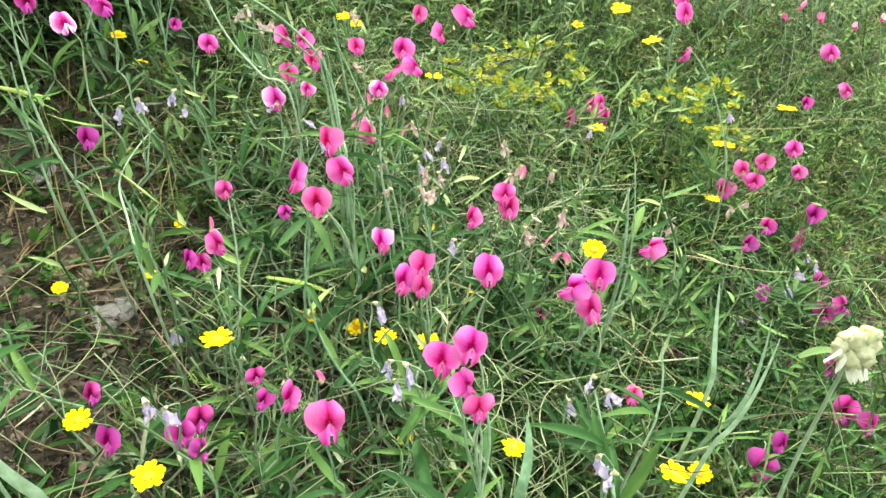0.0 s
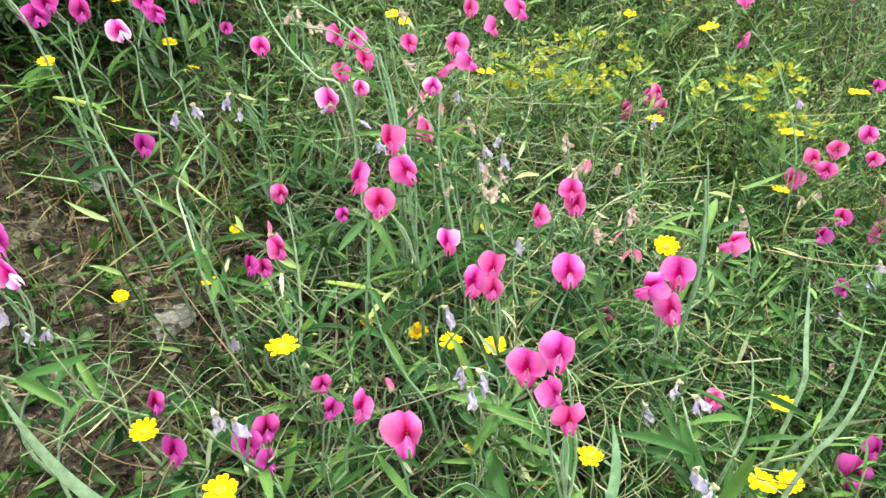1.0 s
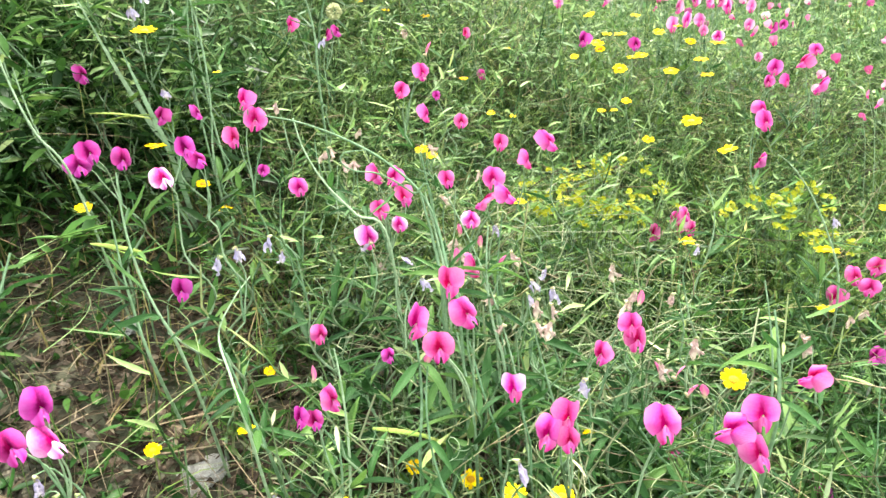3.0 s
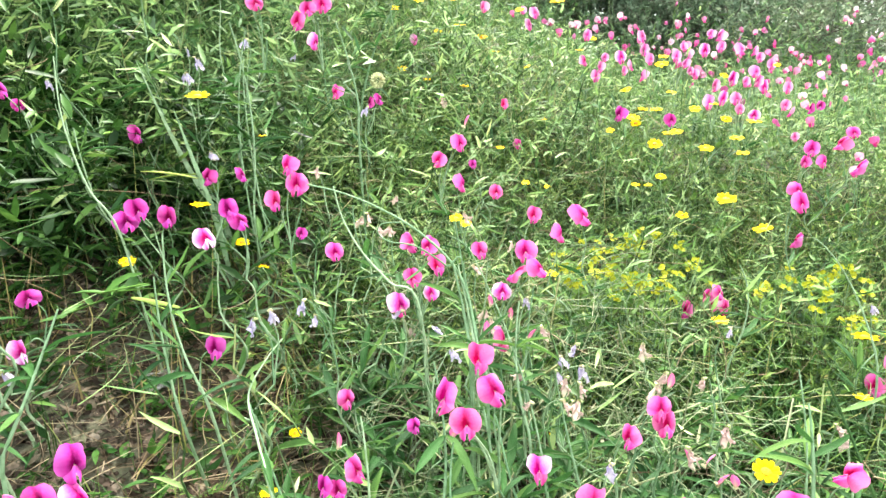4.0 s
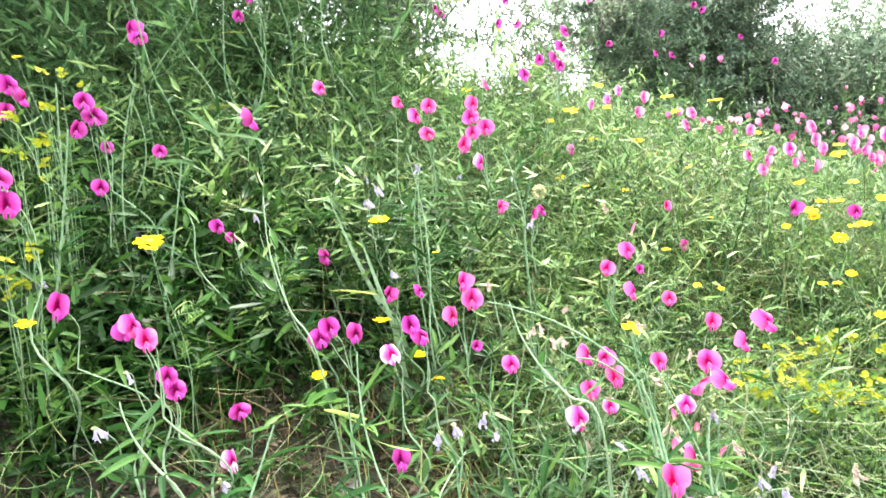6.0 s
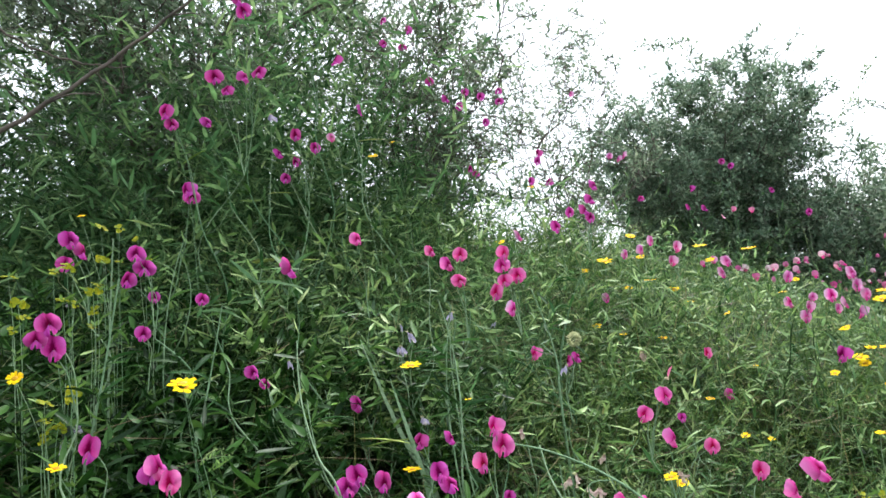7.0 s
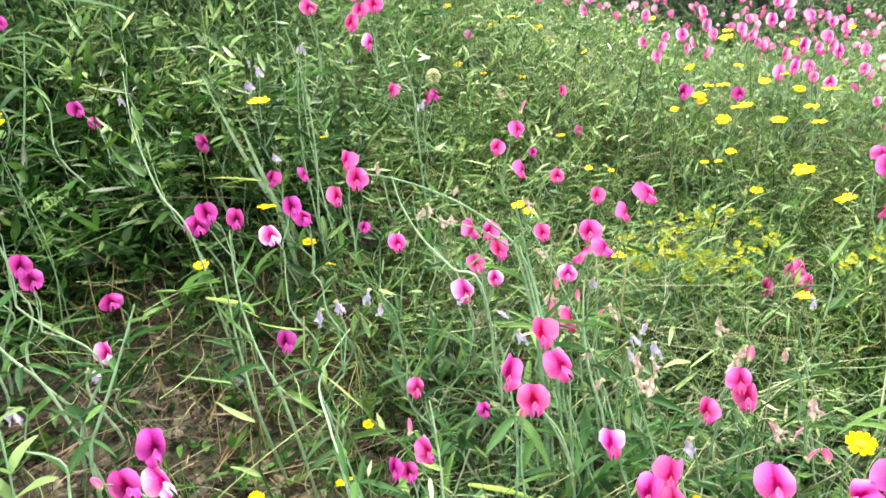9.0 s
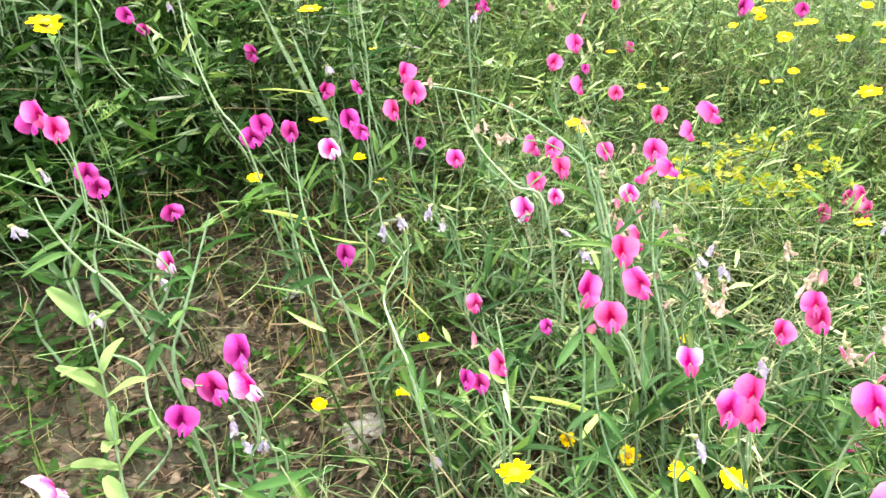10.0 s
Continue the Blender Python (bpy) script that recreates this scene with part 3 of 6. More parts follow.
far_grass("grass", "rough green grass round the flower meadow", 44000, (-5.5, 5.5, -4.0, 6.5), (-1.2, 1.0, -0.1, 3.4), (0.1, 0.28), (0.006, 0.013))
far_grass("grass", "rough green grass behind the place", 18000, (-13, 13, -12, 14), (-5.4, 5.4, -3.9, 6.4), (0.16, 0.4), (0.018, 0.04))
grass_sheet("grass", "green meadow grass beyond the rise", 5000, FAR, (0.15, 0.4), (0.004, 0.009), M_GRASS, bare=0, steps=4)


def tendrils(n, area, mat, label):
    """Thin curling tendrils and dry threads that hang in the tangle."""
    base = scatter(n, *area, 0.5)
    k, steps = len(base), 8
    q = np.linspace(0, 1, steps)[None, :]
    az, ln = RNG.uniform(0, 2 * np.pi, k)[:, None], RNG.uniform(0.05, 0.16, k)[:, None]
    rise = RNG.uniform(-0.3, 0.9, k)[:, None]
    bend = RNG.normal(0, 1.7, k)[:, None]
    turn = az + bend * q ** 1.5
    st = ln / steps
    px = base[:, 0:1] + np.cumsum(np.cos(turn) * st, 1)
    py = base[:, 1:2] + np.cumsum(np.sin(turn) * st, 1)
    pz = base[:, 2:3] + RNG.uniform(0.02, 0.2, k)[:, None] + ln * rise * q * (1 - 0.5 * q)
    v, f = tubes(np.stack([px, py, pz], -1), RNG.uniform(0.00035, 0.0007, k))
    return tagged(new("tendrils", mesh_of("tendrils", v, f, mat)), label, "tendrils", kind="stuff")


weed_sheet("pea_shoots", "pale grey-green pea stems with few narrow leaflets", 240, (-0.24, 0.1, 0.42, 1.0), (0.12, 0.3), ((0.012, 0.034), (0.0014, 0.004)), M_PALE, leaves=4, bare=0.3, lean=0.55, thick=(0.0009, 0.0022), stalk_mat=M_PALE)
tendrils(900, (-0.25, 0.18, 0.4, 1.1), M_PALE, "pale curling tendrils between the blossoms")
tendrils(3000, NEAR, M_STALKS, "pale green curling tendrils caught in the plants")
tendrils(1500, (-0.6, 1.6, 1.3, 3.0), M_STALKS, "pale green stalks and tendrils on the rise")
tendrils(2200, NEAR, M_STRAW, "dry tan threads and curled stems")

# ---- parts and small builders ----
def part(name, data, parent, label=""):
    ob = new(name, data)
    ob.parent = parent
    if label:
        ob["label"] = label
    return ob


def lofted(name, fn, nu, nv, mat):
    """A petal-like sheet: fn(u, v) gives a point; u across from -1 to 1, v from claw to tip."""
    U, V = np.meshgrid(np.linspace(-1, 1, nu), np.linspace(0, 1, nv))
    pts = np.stack(fn(U, V), -1).reshape(-1, 3)
    k = (np.arange(nv - 1)[:, None] * nu + np.arange(nu - 1)[None, :]).ravel()
    return mesh_of(name, pts, np.stack([k, k + 1, k + nu + 1, k + nu], 1), mat)


def standard_fn(open_, ruffle):
    """The broad upright petal: two round lobes with a notch on top, the margins bent back."""
    def fn(U, V):
        a = U * 2.35
        R = 0.5 * (1 - 0.15 * np.exp(-(a / 0.2) ** 2)) * (1 - 0.2 * np.abs(U) ** 4) * (1 + 0.05 * np.sin(2 * a + 60 * ruffle))
        R = R * (1 + 0.02 * np.sin(9 * a + 40 * ruffle) + 0.014 * np.sin(17 * a + 90 * ruffle))
        R = R * (1 + 0.1 * np.sin(a + 50 * ruffle))
        x, z = R * V * np.sin(a) * (0.7 + 0.3 * open_), R * V * np.cos(a) * 0.95 + 0.1
        lobe = np.abs(np.sin(a))
        y = -0.09 * np.sin(np.pi * V ** 0.8) * lobe ** 0.7 + (0.12 + 0.5 * (1 - open_)) * (V * lobe) ** 2.2 + 0.16 * V ** 2.5 * np.clip(np.cos(a), 0, 1)
        y = y + 3.5 * ruffle * x * V + 0.07 * np.exp(-(a / 0.16) ** 2) * np.sin(np.pi * V) + 0.9 * ruffle * np.sin(4 * a + 60 * ruffle) * V ** 2 + 0.016 * np.sin(11 * a + 30 * ruffle) * V ** 3
        return x, y, z
    return fn


def wing_fn(sgn):
    """One of the two wings: broad rounded blades that flare forward and to the sides under the standard."""
    def fn(U, V):
        b = np.sin(np.pi * np.clip(V * 0.8 + 0.14, 0, 1)) ** 0.7
        w = U + 1
        x = sgn * (0.01 + 0.04 * V + 0.105 * b * w)
        y = -0.04 - 0.27 * V + 0.08 * V ** 2 + 0.06 * b * w ** 2 + 0.02 * np.sin(7 * V + 2 * U + sgn)
        z = 0.08 - 0.42 * V + 0.04 * V ** 2 - 0.012 * b * w ** 2 + 0.03 * sgn * V * U
        return x, y, z
    return fn


def keel_fn(U, V):
    a = U * 1.2
    r = 0.06 * np.sin(np.pi * np.clip(V * 0.9 + 0.08, 0, 1)) ** 0.6
    return r * np.sin(a), -0.02 - 0.2 * V, 0.06 - 0.28 * V + 0.12 * V ** 2 - r * np.cos(a)


def calyx_fn(U, V):
    a = U * np.pi
    r = 0.055 + 0.07 * V + 0.02 * V * np.cos(5 * a)
    return r * np.cos(a), 0.24 - 0.26 * V, 0.04 + r * np.sin(a) - 0.04 * V


STANDARDS = {c: [lofted("standard_petal", standard_fn(o, q), 17, 9, m) for o, q in ((1.0, 0.05), (0.8, -0.05), (0.55, 0.06), (1.05, -0.07), (0.4, 0.06), (0.9, 0.08))] for c, m in (("pink", M_STANDARD), ("magenta", M_STANDARD_P), ("pale", M_STANDARD_W), ("lilac", M_STANDARD_L))}
WINGS = {c: [lofted("wing_petal", wing_fn(s), 7, 6, m) for s in (-1, 1)] for c, m in (("pink", M_WING), ("magenta", M_WING_P), ("pale", M_WING_W))}
KEEL = lofted("keel_petal", keel_fn, 7, 6, M_KEEL)
CALYX = lofted("calyx", calyx_fn, 13, 4, M_CALYX)


def bud_fn(w):
    def fn(U, V):
        a = U * np.pi
        r = w * np.sin(np.pi * np.clip(V * 0.92 + 0.05, 0, 1)) ** 0.8
        return r * np.cos(a), -0.35 * V ** 2, 0.85 * V + 0.5 * r * np.sin(a)
    return fn


def faded_fn(w, k):
    """A withered standard, crumpled into folds that hang from the calyx."""
    def fn(U, V):
        a = 2.0 * U + 0.3 * np.sin(5 * V + k)
        half = w * (0.3 + 0.9 * V ** 0.7) * (1 + 0.35 * np.sin(5 * U + k) + 0.2 * np.sin(11 * U + 2 * k))
        x = half * np.sin(a) + 0.1 * V * np.sin(9 * V + 7 * U + k) + 0.3 * V ** 2 * np.sin(1.7 * k)
        y = -0.3 * V * np.cos(0.4 * k) + 0.6 * half * np.cos(a) + 0.1 * V * np.sin(13 * U + 9 * V + k)
        z = -0.75 * V * (1 + 0.25 * np.sin(4 * U + 3 * k)) + 0.16 * np.sin(8 * U + 2 * k) * V + 0.2 * V ** 3
        return x, y, z
    return fn


BUD = lofted("bud_petal", bud_fn(0.24), 11, 7, M_BUD)
FADED = [lofted("withered_petal", faded_fn(w, k), 15, 9, M_FADED) for w, k in ((0.2, 0), (0.15, 2), (0.26, 4), (0.18, 5))]


def leaflet_fn(fold, bend):
    def fn(U, V):
        half = 0.075 * np.sin(np.pi * np.clip(V * 0.93 + 0.05, 0, 1)) ** 0.8
        return U * half, V - 0.08 * V ** 2, fold * np.abs(U) * half - bend * V ** 2 + 0.01 * np.sin(8 * V)
    return fn


DRY = [lofted("withered_petal", faded_fn(w, k), 15, 9, M_DRY) for w, k in ((0.2, 1), (0.26, 3))]
LEAFLETS = [lofted("leaflet", leaflet_fn(f, b), 5, 9, M_LEAF) for f, b in ((0.5, 0.15), (0.8, 0.35), (0.3, -0.1), (0.6, 0.6))]


def pod_fn(U, V):
    a = U * np.pi
    half = 0.055 * np.clip(np.sin(np.pi * np.clip(0.96 * V + 0.02, 0, 1)), 0, 1) ** 0.35
    return half * np.cos(a) * 0.99, V, 0.3 * half * np.sin(a) * (1 + 0.25 * np.cos(16 * np.pi * V)) - 0.12 * V ** 2


POD = lofted("pod", pod_fn, 13, 33, M_POD)


def curve_path(a, b, bend, k=14, wob=0.006, seed=0.0):
    """A gently bent stalk from a to b."""
    a, b = np.array(a, float), np.array(b, float)
    s = np.linspace(0, 1, k)[:, None]
    mid = (a + b) / 2 + np.array(bend)
    p = (1 - s) ** 2 * a + 2 * s * (1 - s) * mid + s ** 2 * b
    p[:, 0] += wob * np.sin(7 * s[:, 0] + seed) * np.sin(np.pi * s[:, 0])
    p[:, 1] += wob * np.cos(6 * s[:, 0] + seed) * np.sin(np.pi * s[:, 0])
    return p


def stalk_mesh(name, path, r, mat, sides=5):
    v, f = tubes(path[None], np.array([r]), sides)
    return mesh_of(name, v, f, mat)


def toward(p, yaw, pitch=0.0, roll=0.0, size=1.0):
    return Matrix.LocRotScale(Vector(p), Euler((radians(pitch), radians(roll), radians(yaw))), Vector((size,) * 3))


def pea_flower(plant, p, yaw, size, colour, kind="open", pitch=None, near=True):
    """One blossom on its plant: standard with wings, keel and calyx; or a bud; or a withered one."""
    pitch = rnd.uniform(-30, 8) if pitch is None else pitch
    m = toward(p, yaw, pitch, rnd.uniform(-16, 16), size)
    if kind == "bud":
        f = part("bud", BUD, plant)
    elif kind == "dry":
        f = part("withered_flower", rnd.choice(DRY), plant, "dry tan withered blossom")
    elif kind == "faded":
        f = part("withered_flower", rnd.choice(FADED), plant, "withered pale lilac blossom")
    else:
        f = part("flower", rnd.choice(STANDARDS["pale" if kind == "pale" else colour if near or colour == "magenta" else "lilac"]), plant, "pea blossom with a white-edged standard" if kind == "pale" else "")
        for w in WINGS["pale" if kind == "pale" and colour == "magenta" else colour]:
            part("wing_petal", w, f)
        if near:
            part("keel", KEEL, f)
    slim = rnd.uniform(0.9, 1.06) if near else rnd.uniform(0.68, 0.92)
    f.matrix_basis = m @ Matrix.Diagonal((slim, 1, rnd.uniform(0.98, 1.1), 1))
    if near:
        part("calyx", CALYX, f)
    return f


PEA_LABELS = {"pink": "wild pea with bright pink blossoms on winged green stems", "magenta": "wild pea with magenta blossoms and narrow green leaflets", "dry": "wild pea with dry tan withered blossoms", "bud": "wild pea with a closed rose-pink bud on its stem", "faded": "wild pea with withered lilac blossoms and pale calyxes"}


def pea_plant(bx, by, flowers, colour="pink", leaves=8, lean=0.0):
    """A scrambling pea: base on the ground, a winged stem up to each blossom, paired leaflets and tendrils."""
    reach = max(0.0, max(f[2] for f in flowers) - float(hgt(bx, by)) - 0.3)
    bx, by = bx + rnd.uniform(-0.6, 0.6) * reach, by + rnd.uniform(0.0, 0.5) * reach
    base = np.array((bx, by, float(hgt(bx, by) + lumps(bx, by)) - 0.005))
    plant = new("wild_pea_plant")
    plant.location = base
    tops = [np.array(f[:3]) - base for f in flowers]
    knot = np.mean(tops, 0)
    high = max(knot[2], 0.06)
    fork = knot * 0.78 + np.array((rnd.uniform(-0.02, 0.02), rnd.uniform(-0.01, 0.03), 0))
    fork[2] = high * 0.72
    main = curve_path((0, 0, 0), fork, (rnd.uniform(-0.05, 0.05) * (1 + 3 * high), rnd.uniform(-0.03, 0.05), 0.02), 16, 0.004 + 0.045 * high, rnd.uniform(0, 6))
    part("stem", stalk_mesh("stem", main, 0.0019, M_STEM), plant)
    kinds = set()
    for f, top in zip(flowers, tops):
        x, y, z, yaw, size = f[:5]
        yaw += rnd.gauss(0, 22)
        kind = f[5] if len(f) > 5 else "open"
        kinds.add(kind)
        fl = pea_flower(plant, top, yaw, size, colour, kind, rnd.uniform(-14, 12) if z > 0.86 else None, leaves > 3)
        back = Vector((0, 0.24, 0.04))
        joint = np.array(fl.matrix_basis @ back)
        stalk = curve_path(fork, joint, (rnd.uniform(-0.012, 0.012), 0.012, 0.02), 9, 0.002, rnd.uniform(0, 6))
        part("flower_stalk", stalk_mesh("flower_stalk", stalk, 0.001, M_STEM, 4), plant)
    n = leaves if bx > -0.24 or by > 0.95 else leaves // 2
    for i in range(n):
        u = 0.15 + 0.82 * (i + rnd.random()) / n
        at = main[min(int(u * 15), 15)]
        az = rnd.uniform(0, 360)
        size = rnd.uniform(0.03, 0.06)
        for d in (-26, 26):
            lf = part("leaflet", rnd.choice(LEAFLETS), plant)
            lf.matrix_basis = toward(at, az + d + rnd.uniform(-12, 12), rnd.uniform(5, 60), rnd.uniform(-25, 25), size * rnd.uniform(0.85, 1.1))
        if i % 2:
            s = np.linspace(0, 1, 16)
            a = radians(az + 90)
            curl = 0.012 * s * np.sin(9 * s)
            t = np.stack([at[0] + 0.07 * s * math.cos(a) - curl * math.sin(a), at[1] + 0.07 * s * math.sin(a) + curl * math.cos(a), at[2] + 0.05 * s + 0.012 * s * np.cos(9 * s)], 1)
            part("tendril", stalk_mesh("tendril", t, 0.0005, M_STEM, 3), plant)
    which = "dry" if kinds == {"dry"} else "faded" if kinds == {"faded"} else "bud" if kinds == {"bud"} else colour
    return tagged(plant, PEA_LABELS[which], "pea plant", "wild peas in the meadow")


# ---- yellow daisies ----
def ray_fn(U, V):
    half = 0.1 * (0.45 + 0.55 * np.clip(V * 2.2, 0, 1)) * np.sqrt(np.clip(1 - np.clip((V - 0.7) / 0.36, 0, 1) ** 2, 0, 1))
    return U * half, 0.14 + 0.37 * V, 0.03 * np.sin(np.pi * V) + 0.09 * V - 0.25 * half * U ** 2


RAY = lofted("ray_petal", ray_fn, 5, 6, M_RAY)


def dome_fn(U, V):
    a = U * np.pi
    r = 0.2 * np.cos(V * np.pi / 2)
    return r * np.cos(a), r * np.sin(a), 0.09 * np.sin(V * np.pi / 2) + 0.008 * np.sin(14 * a) * np.sin(20 * V)


DISC = lofted("disc", dome_fn, 25, 7, M_DISC)


def cup_fn(U, V):
    a = U * np.pi
    r = 0.06 + 0.13 * V ** 0.6
    return r * np.cos(a), r * np.sin(a), -0.14 + 0.14 * V


CUP = lofted("bract_cup", cup_fn, 13, 4, M_FINE)


def lobed_leaf(seed):
    """A feathery cut leaf: a midrib with narrow lobes on both sides."""
    r = np.random.default_rng(seed)
    n = 7
    b, az, ln = [], [], []
    for i in range(n):
        for s in (-1, 1):
            b.append((0, 0.12 + 0.8 * i / n, 0)); az.append(math.pi / 2 - s * r.uniform(0.6, 1.1)); ln.append(0.32 * math.sin(math.pi * (i + 1.2) / (n + 1.6)))
    b.append((0, 0, 0)); az.append(math.pi / 2); ln.append(1.0)
    k = len(b)
    v, f = blades(np.array(b, float), np.array(az), np.array(ln), np.full(k, 1.35), r.uniform(-0.1, 0.3, k), np.full(k, 0.06), 4, "leaf")
    return mesh_of("feathery_leaf", v, f, M_FINE)


CUT_LEAVES = [lobed_leaf(s) for s in (1, 2, 3)]


def daisy(x, y, z, size, tilt=25, yaw=0, petals=12, back=0.05):
    """A yellow meadow daisy on its own stalk."""
    bx, by = x + rnd.uniform(-0.03, 0.03), y + back
    base = np.array((bx, by, float(hgt(bx, by)) - 0.004))
    plant = new("yellow_daisy")
    plant.location = base
    top = np.array((x, y, z)) - base
    if top[2] < 0.03:
        top[2] = 0.03
    m = Matrix.LocRotScale(Vector(top), Euler((radians(tilt), 0, radians(yaw))), Vector((size,) * 3))
    head = part("flower_head", CUP, plant)
    head.matrix_basis = m
    part("disc", DISC, head)
    for i in range(petals):
        a = 360 / petals * i + rnd.uniform(-6, 6)
        p = part("ray_petal", RAY, head)
        p.matrix_basis = Matrix.LocRotScale(None, Euler((radians(rnd.uniform(-9, 6)), radians(rnd.uniform(-5, 5)), radians(a))), Vector((rnd.uniform(0.9, 1.15), rnd.uniform(0.9, 1.08), 1)))
    under = np.array(m @ Vector((0, 0, -0.12)))
    path = curve_path((0, 0, 0), under, (rnd.uniform(-0.02, 0.02), 0.02, 0.02), 12, 0.004, rnd.uniform(0, 6))
    part("stem", stalk_mesh("stem", path, 0.001, M_STEM, 4), plant)
    for i in range(4):
        lf = part("leaf", rnd.choice(CUT_LEAVES), plant)
        lf.matrix_basis = toward(path[1 + 2 * i], rnd.uniform(0, 360), rnd.uniform(10, 50), 0, rnd.uniform(0.03, 0.05))
    return tagged(plant, "yellow daisy with broad rays on a thin green stalk", "daisy", "yellow daisies in the meadow")


# ---- bushes ----
def bush(name, label, x, y, height, spread, seed, limbs=7, twigs=26, leaves=30000, leaf=(0.014, 0.028), low=0.25, thick=0.006, mat=None):
    """A grown bush: several trunks fork into limbs and twigs, which carry small narrow leaves."""
    r = np.random.default_rng(seed)
    thing = new(name)
    z0 = float(hgt(x, y)) - 0.02
    thing.location = (x, y, z0)
    twig_paths = []
    for i in range(limbs):
        u = (i + r.uniform(0.2, 0.8)) / limbs
        az = 2.4 * i + r.uniform(-0.4, 0.4)
        reach = spread * (0.12 + 0.88 * math.sqrt(u)) * r.uniform(0.85, 1.1)
        tip = np.array((reach * math.cos(az), reach * math.sin(az), height * (0.94 - 0.62 * u ** 1.4) * r.uniform(0.92, 1.06)))
        limb = curve_path((0.05 * math.cos(az), 0.05 * math.sin(az), 0), tip, (-0.12 * math.cos(az), -0.12 * math.sin(az), 0.14 * height), 16, 0.05, r.uniform(0, 6))
        part("limb", stalk_mesh("limb", limb, thick * height / 1.6, M_BARK, 7), thing)
        for j in range(twigs):
            u = low + (1 - low) * r.uniform(0, 1)
            k = min(int(u * 15), 15)
            a2 = az + r.normal(0, 1.2)
            ln = r.uniform(0.16, 0.4) * spread
            end = limb[k] + np.array((ln * math.cos(a2), ln * math.sin(a2), ln * r.uniform(-0.3, 1.5)))
            twig_paths.append(curve_path(limb[k], end, (0, 0, 0.1 * ln), 6, 0.02, r.uniform(0, 6)))
            for _ in range(3):
                k2 = r.integers(1, 6)
                a3 = r.uniform(0, 6.28)
                l3 = ln * r.uniform(0.3, 0.7)
                e3 = twig_paths[-1][k2] + np.array((l3 * math.cos(a3), l3 * math.sin(a3), l3 * r.uniform(-0.3, 1.3)))
                twig_paths.append(curve_path(twig_paths[-1][k2], e3, (0, 0, 0.1 * l3), 6, 0.012, r.uniform(0, 6)))
    tp = np.array(twig_paths)
    v, f = tubes(tp, r.uniform(0.0012, 0.003, len(tp)), 3)
    tagged(part("twig_mass", mesh_of("twig_mass", v, f, M_BARK), thing, "thin grey-brown twigs"), kind="stuff")
    pick, pos = r.integers(0, len(tp), leaves), r.uniform(0.15, 1, leaves) * 5
    j = np.minimum(pos.astype(int), 4)
    fr = (pos - j)[:, None]
    b = tp[pick, j] * (1 - fr) + tp[pick, j + 1] * fr + r.normal(0, 0.012, (leaves, 3))
    v, f = small_leaves(b, r.uniform(0, 2 * np.pi, leaves), r.uniform(*leaf, leaves), r.uniform(-0.7, 1.3, leaves), r.uniform(0.24, 0.42, leaves) * leaf[1])
    tagged(part("crown", mesh_of("crown", v, f, mat or M_BUSH), thing, "many small grey-green leaves with gaps"), kind="stuff")
    return tagged(thing, label, "bush", "bushes behind the meadow")


bush("bush", "dark grey-green bush with an uneven airy crown", -0.06, 3.9, 1.16, 0.72, 44, limbs=30, twigs=22, leaves=125000, low=0.06, leaf=(0.017, 0.032), mat=M_BUSH_DARK)
bush("bush", "low grey-green bush trailing beside a larger one", 1.45, 4.4, 1.0, 1.1, 5, limbs=9, twigs=28, leaves=38000, low=0.03, leaf=(0.018, 0.034))
bush("bush", "low spreading grey-green bush at the end of the meadow", 3.1, 4.3, 0.9, 1.1, 6, limbs=8, twigs=22, leaves=28000, low=0.03, leaf=(0.02, 0.036))
bush("bush", "tall tangled bush with thin airy branches on the bank", -1.88, 2.05, 2.25, 1.05, 8, limbs=22, twigs=26, leaves=46000, low=0.02, leaf=(0.02, 0.04))
bush("bush", "broad leafy bush leaning over the bank", -2.9, 1.5, 2.2, 1.1, 12, limbs=14, twigs=24, leaves=27000, low=0.02, leaf=(0.024, 0.046))
bush("bush", "thin airy bush with gaps that show the sky", -1.04, 2.5, 1.42, 0.52, 9, limbs=16, twigs=24, leaves=17000, low=0.04, leaf=(0.015, 0.03), thick=0.0035)
bush("bush", "slender sparse bush with bare twigs against the sky", -0.66, 2.85, 1.2, 0.46, 21, limbs=9, twigs=18, leaves=7000, low=0.04, leaf=(0.013, 0.025), thick=0.003)
bush("bush", "low rounded bush behind the meadow", 0.66, 4.0, 0.72, 0.66, 15, limbs=16, twigs=24, leaves=52000, low=0.03, leaf=(0.02, 0.036), mat=M_BUSH_DARK)
bush("bush", "low wide bush beyond the meadow", 2.0, 5.6, 1.0, 1.2, 17, limbs=8, twigs=22, leaves=24000, low=0.02, leaf=(0.024, 0.042))


# ---- the peas and daisies, one by one ----
pea_plant(-0.061, 0.624, [(-0.071, 0.586, 0.772, 12, 0.0227), (-0.093, 0.573, 0.748, -35, 0.0243), (-0.059, 0.579, 0.753, 50, 0.0239), (-0.077, 0.568, 0.732, 5, 0.0227)], "pink", 7)
pea_plant(0.036, 0.663, [(0.038, 0.615, 0.703, -10, 0.0203)], "pink", 7)
pea_plant(0.044, 0.674, [(0.065, 0.647, 0.710, 2, 0.0210), (0.070, 0.643, 0.699, -49, 0.0244)], "pink", 7)
pea_plant(-0.239, 0.873, [(-0.242, 0.840, 0.763, 16, 0.0219)], "pink", 7)
pea_plant(-0.356, 0.766, [(-0.339, 0.744, 0.689, 27, 0.0247)], "magenta", 7)
pea_plant(-0.191, 0.756, [(-0.207, 0.740, 0.646, 16, 0.0238)], "pink", 7)
pea_plant(-0.173, 0.597, [(-0.152, 0.562, 0.695, 15, 0.0223)], "pink", 7)
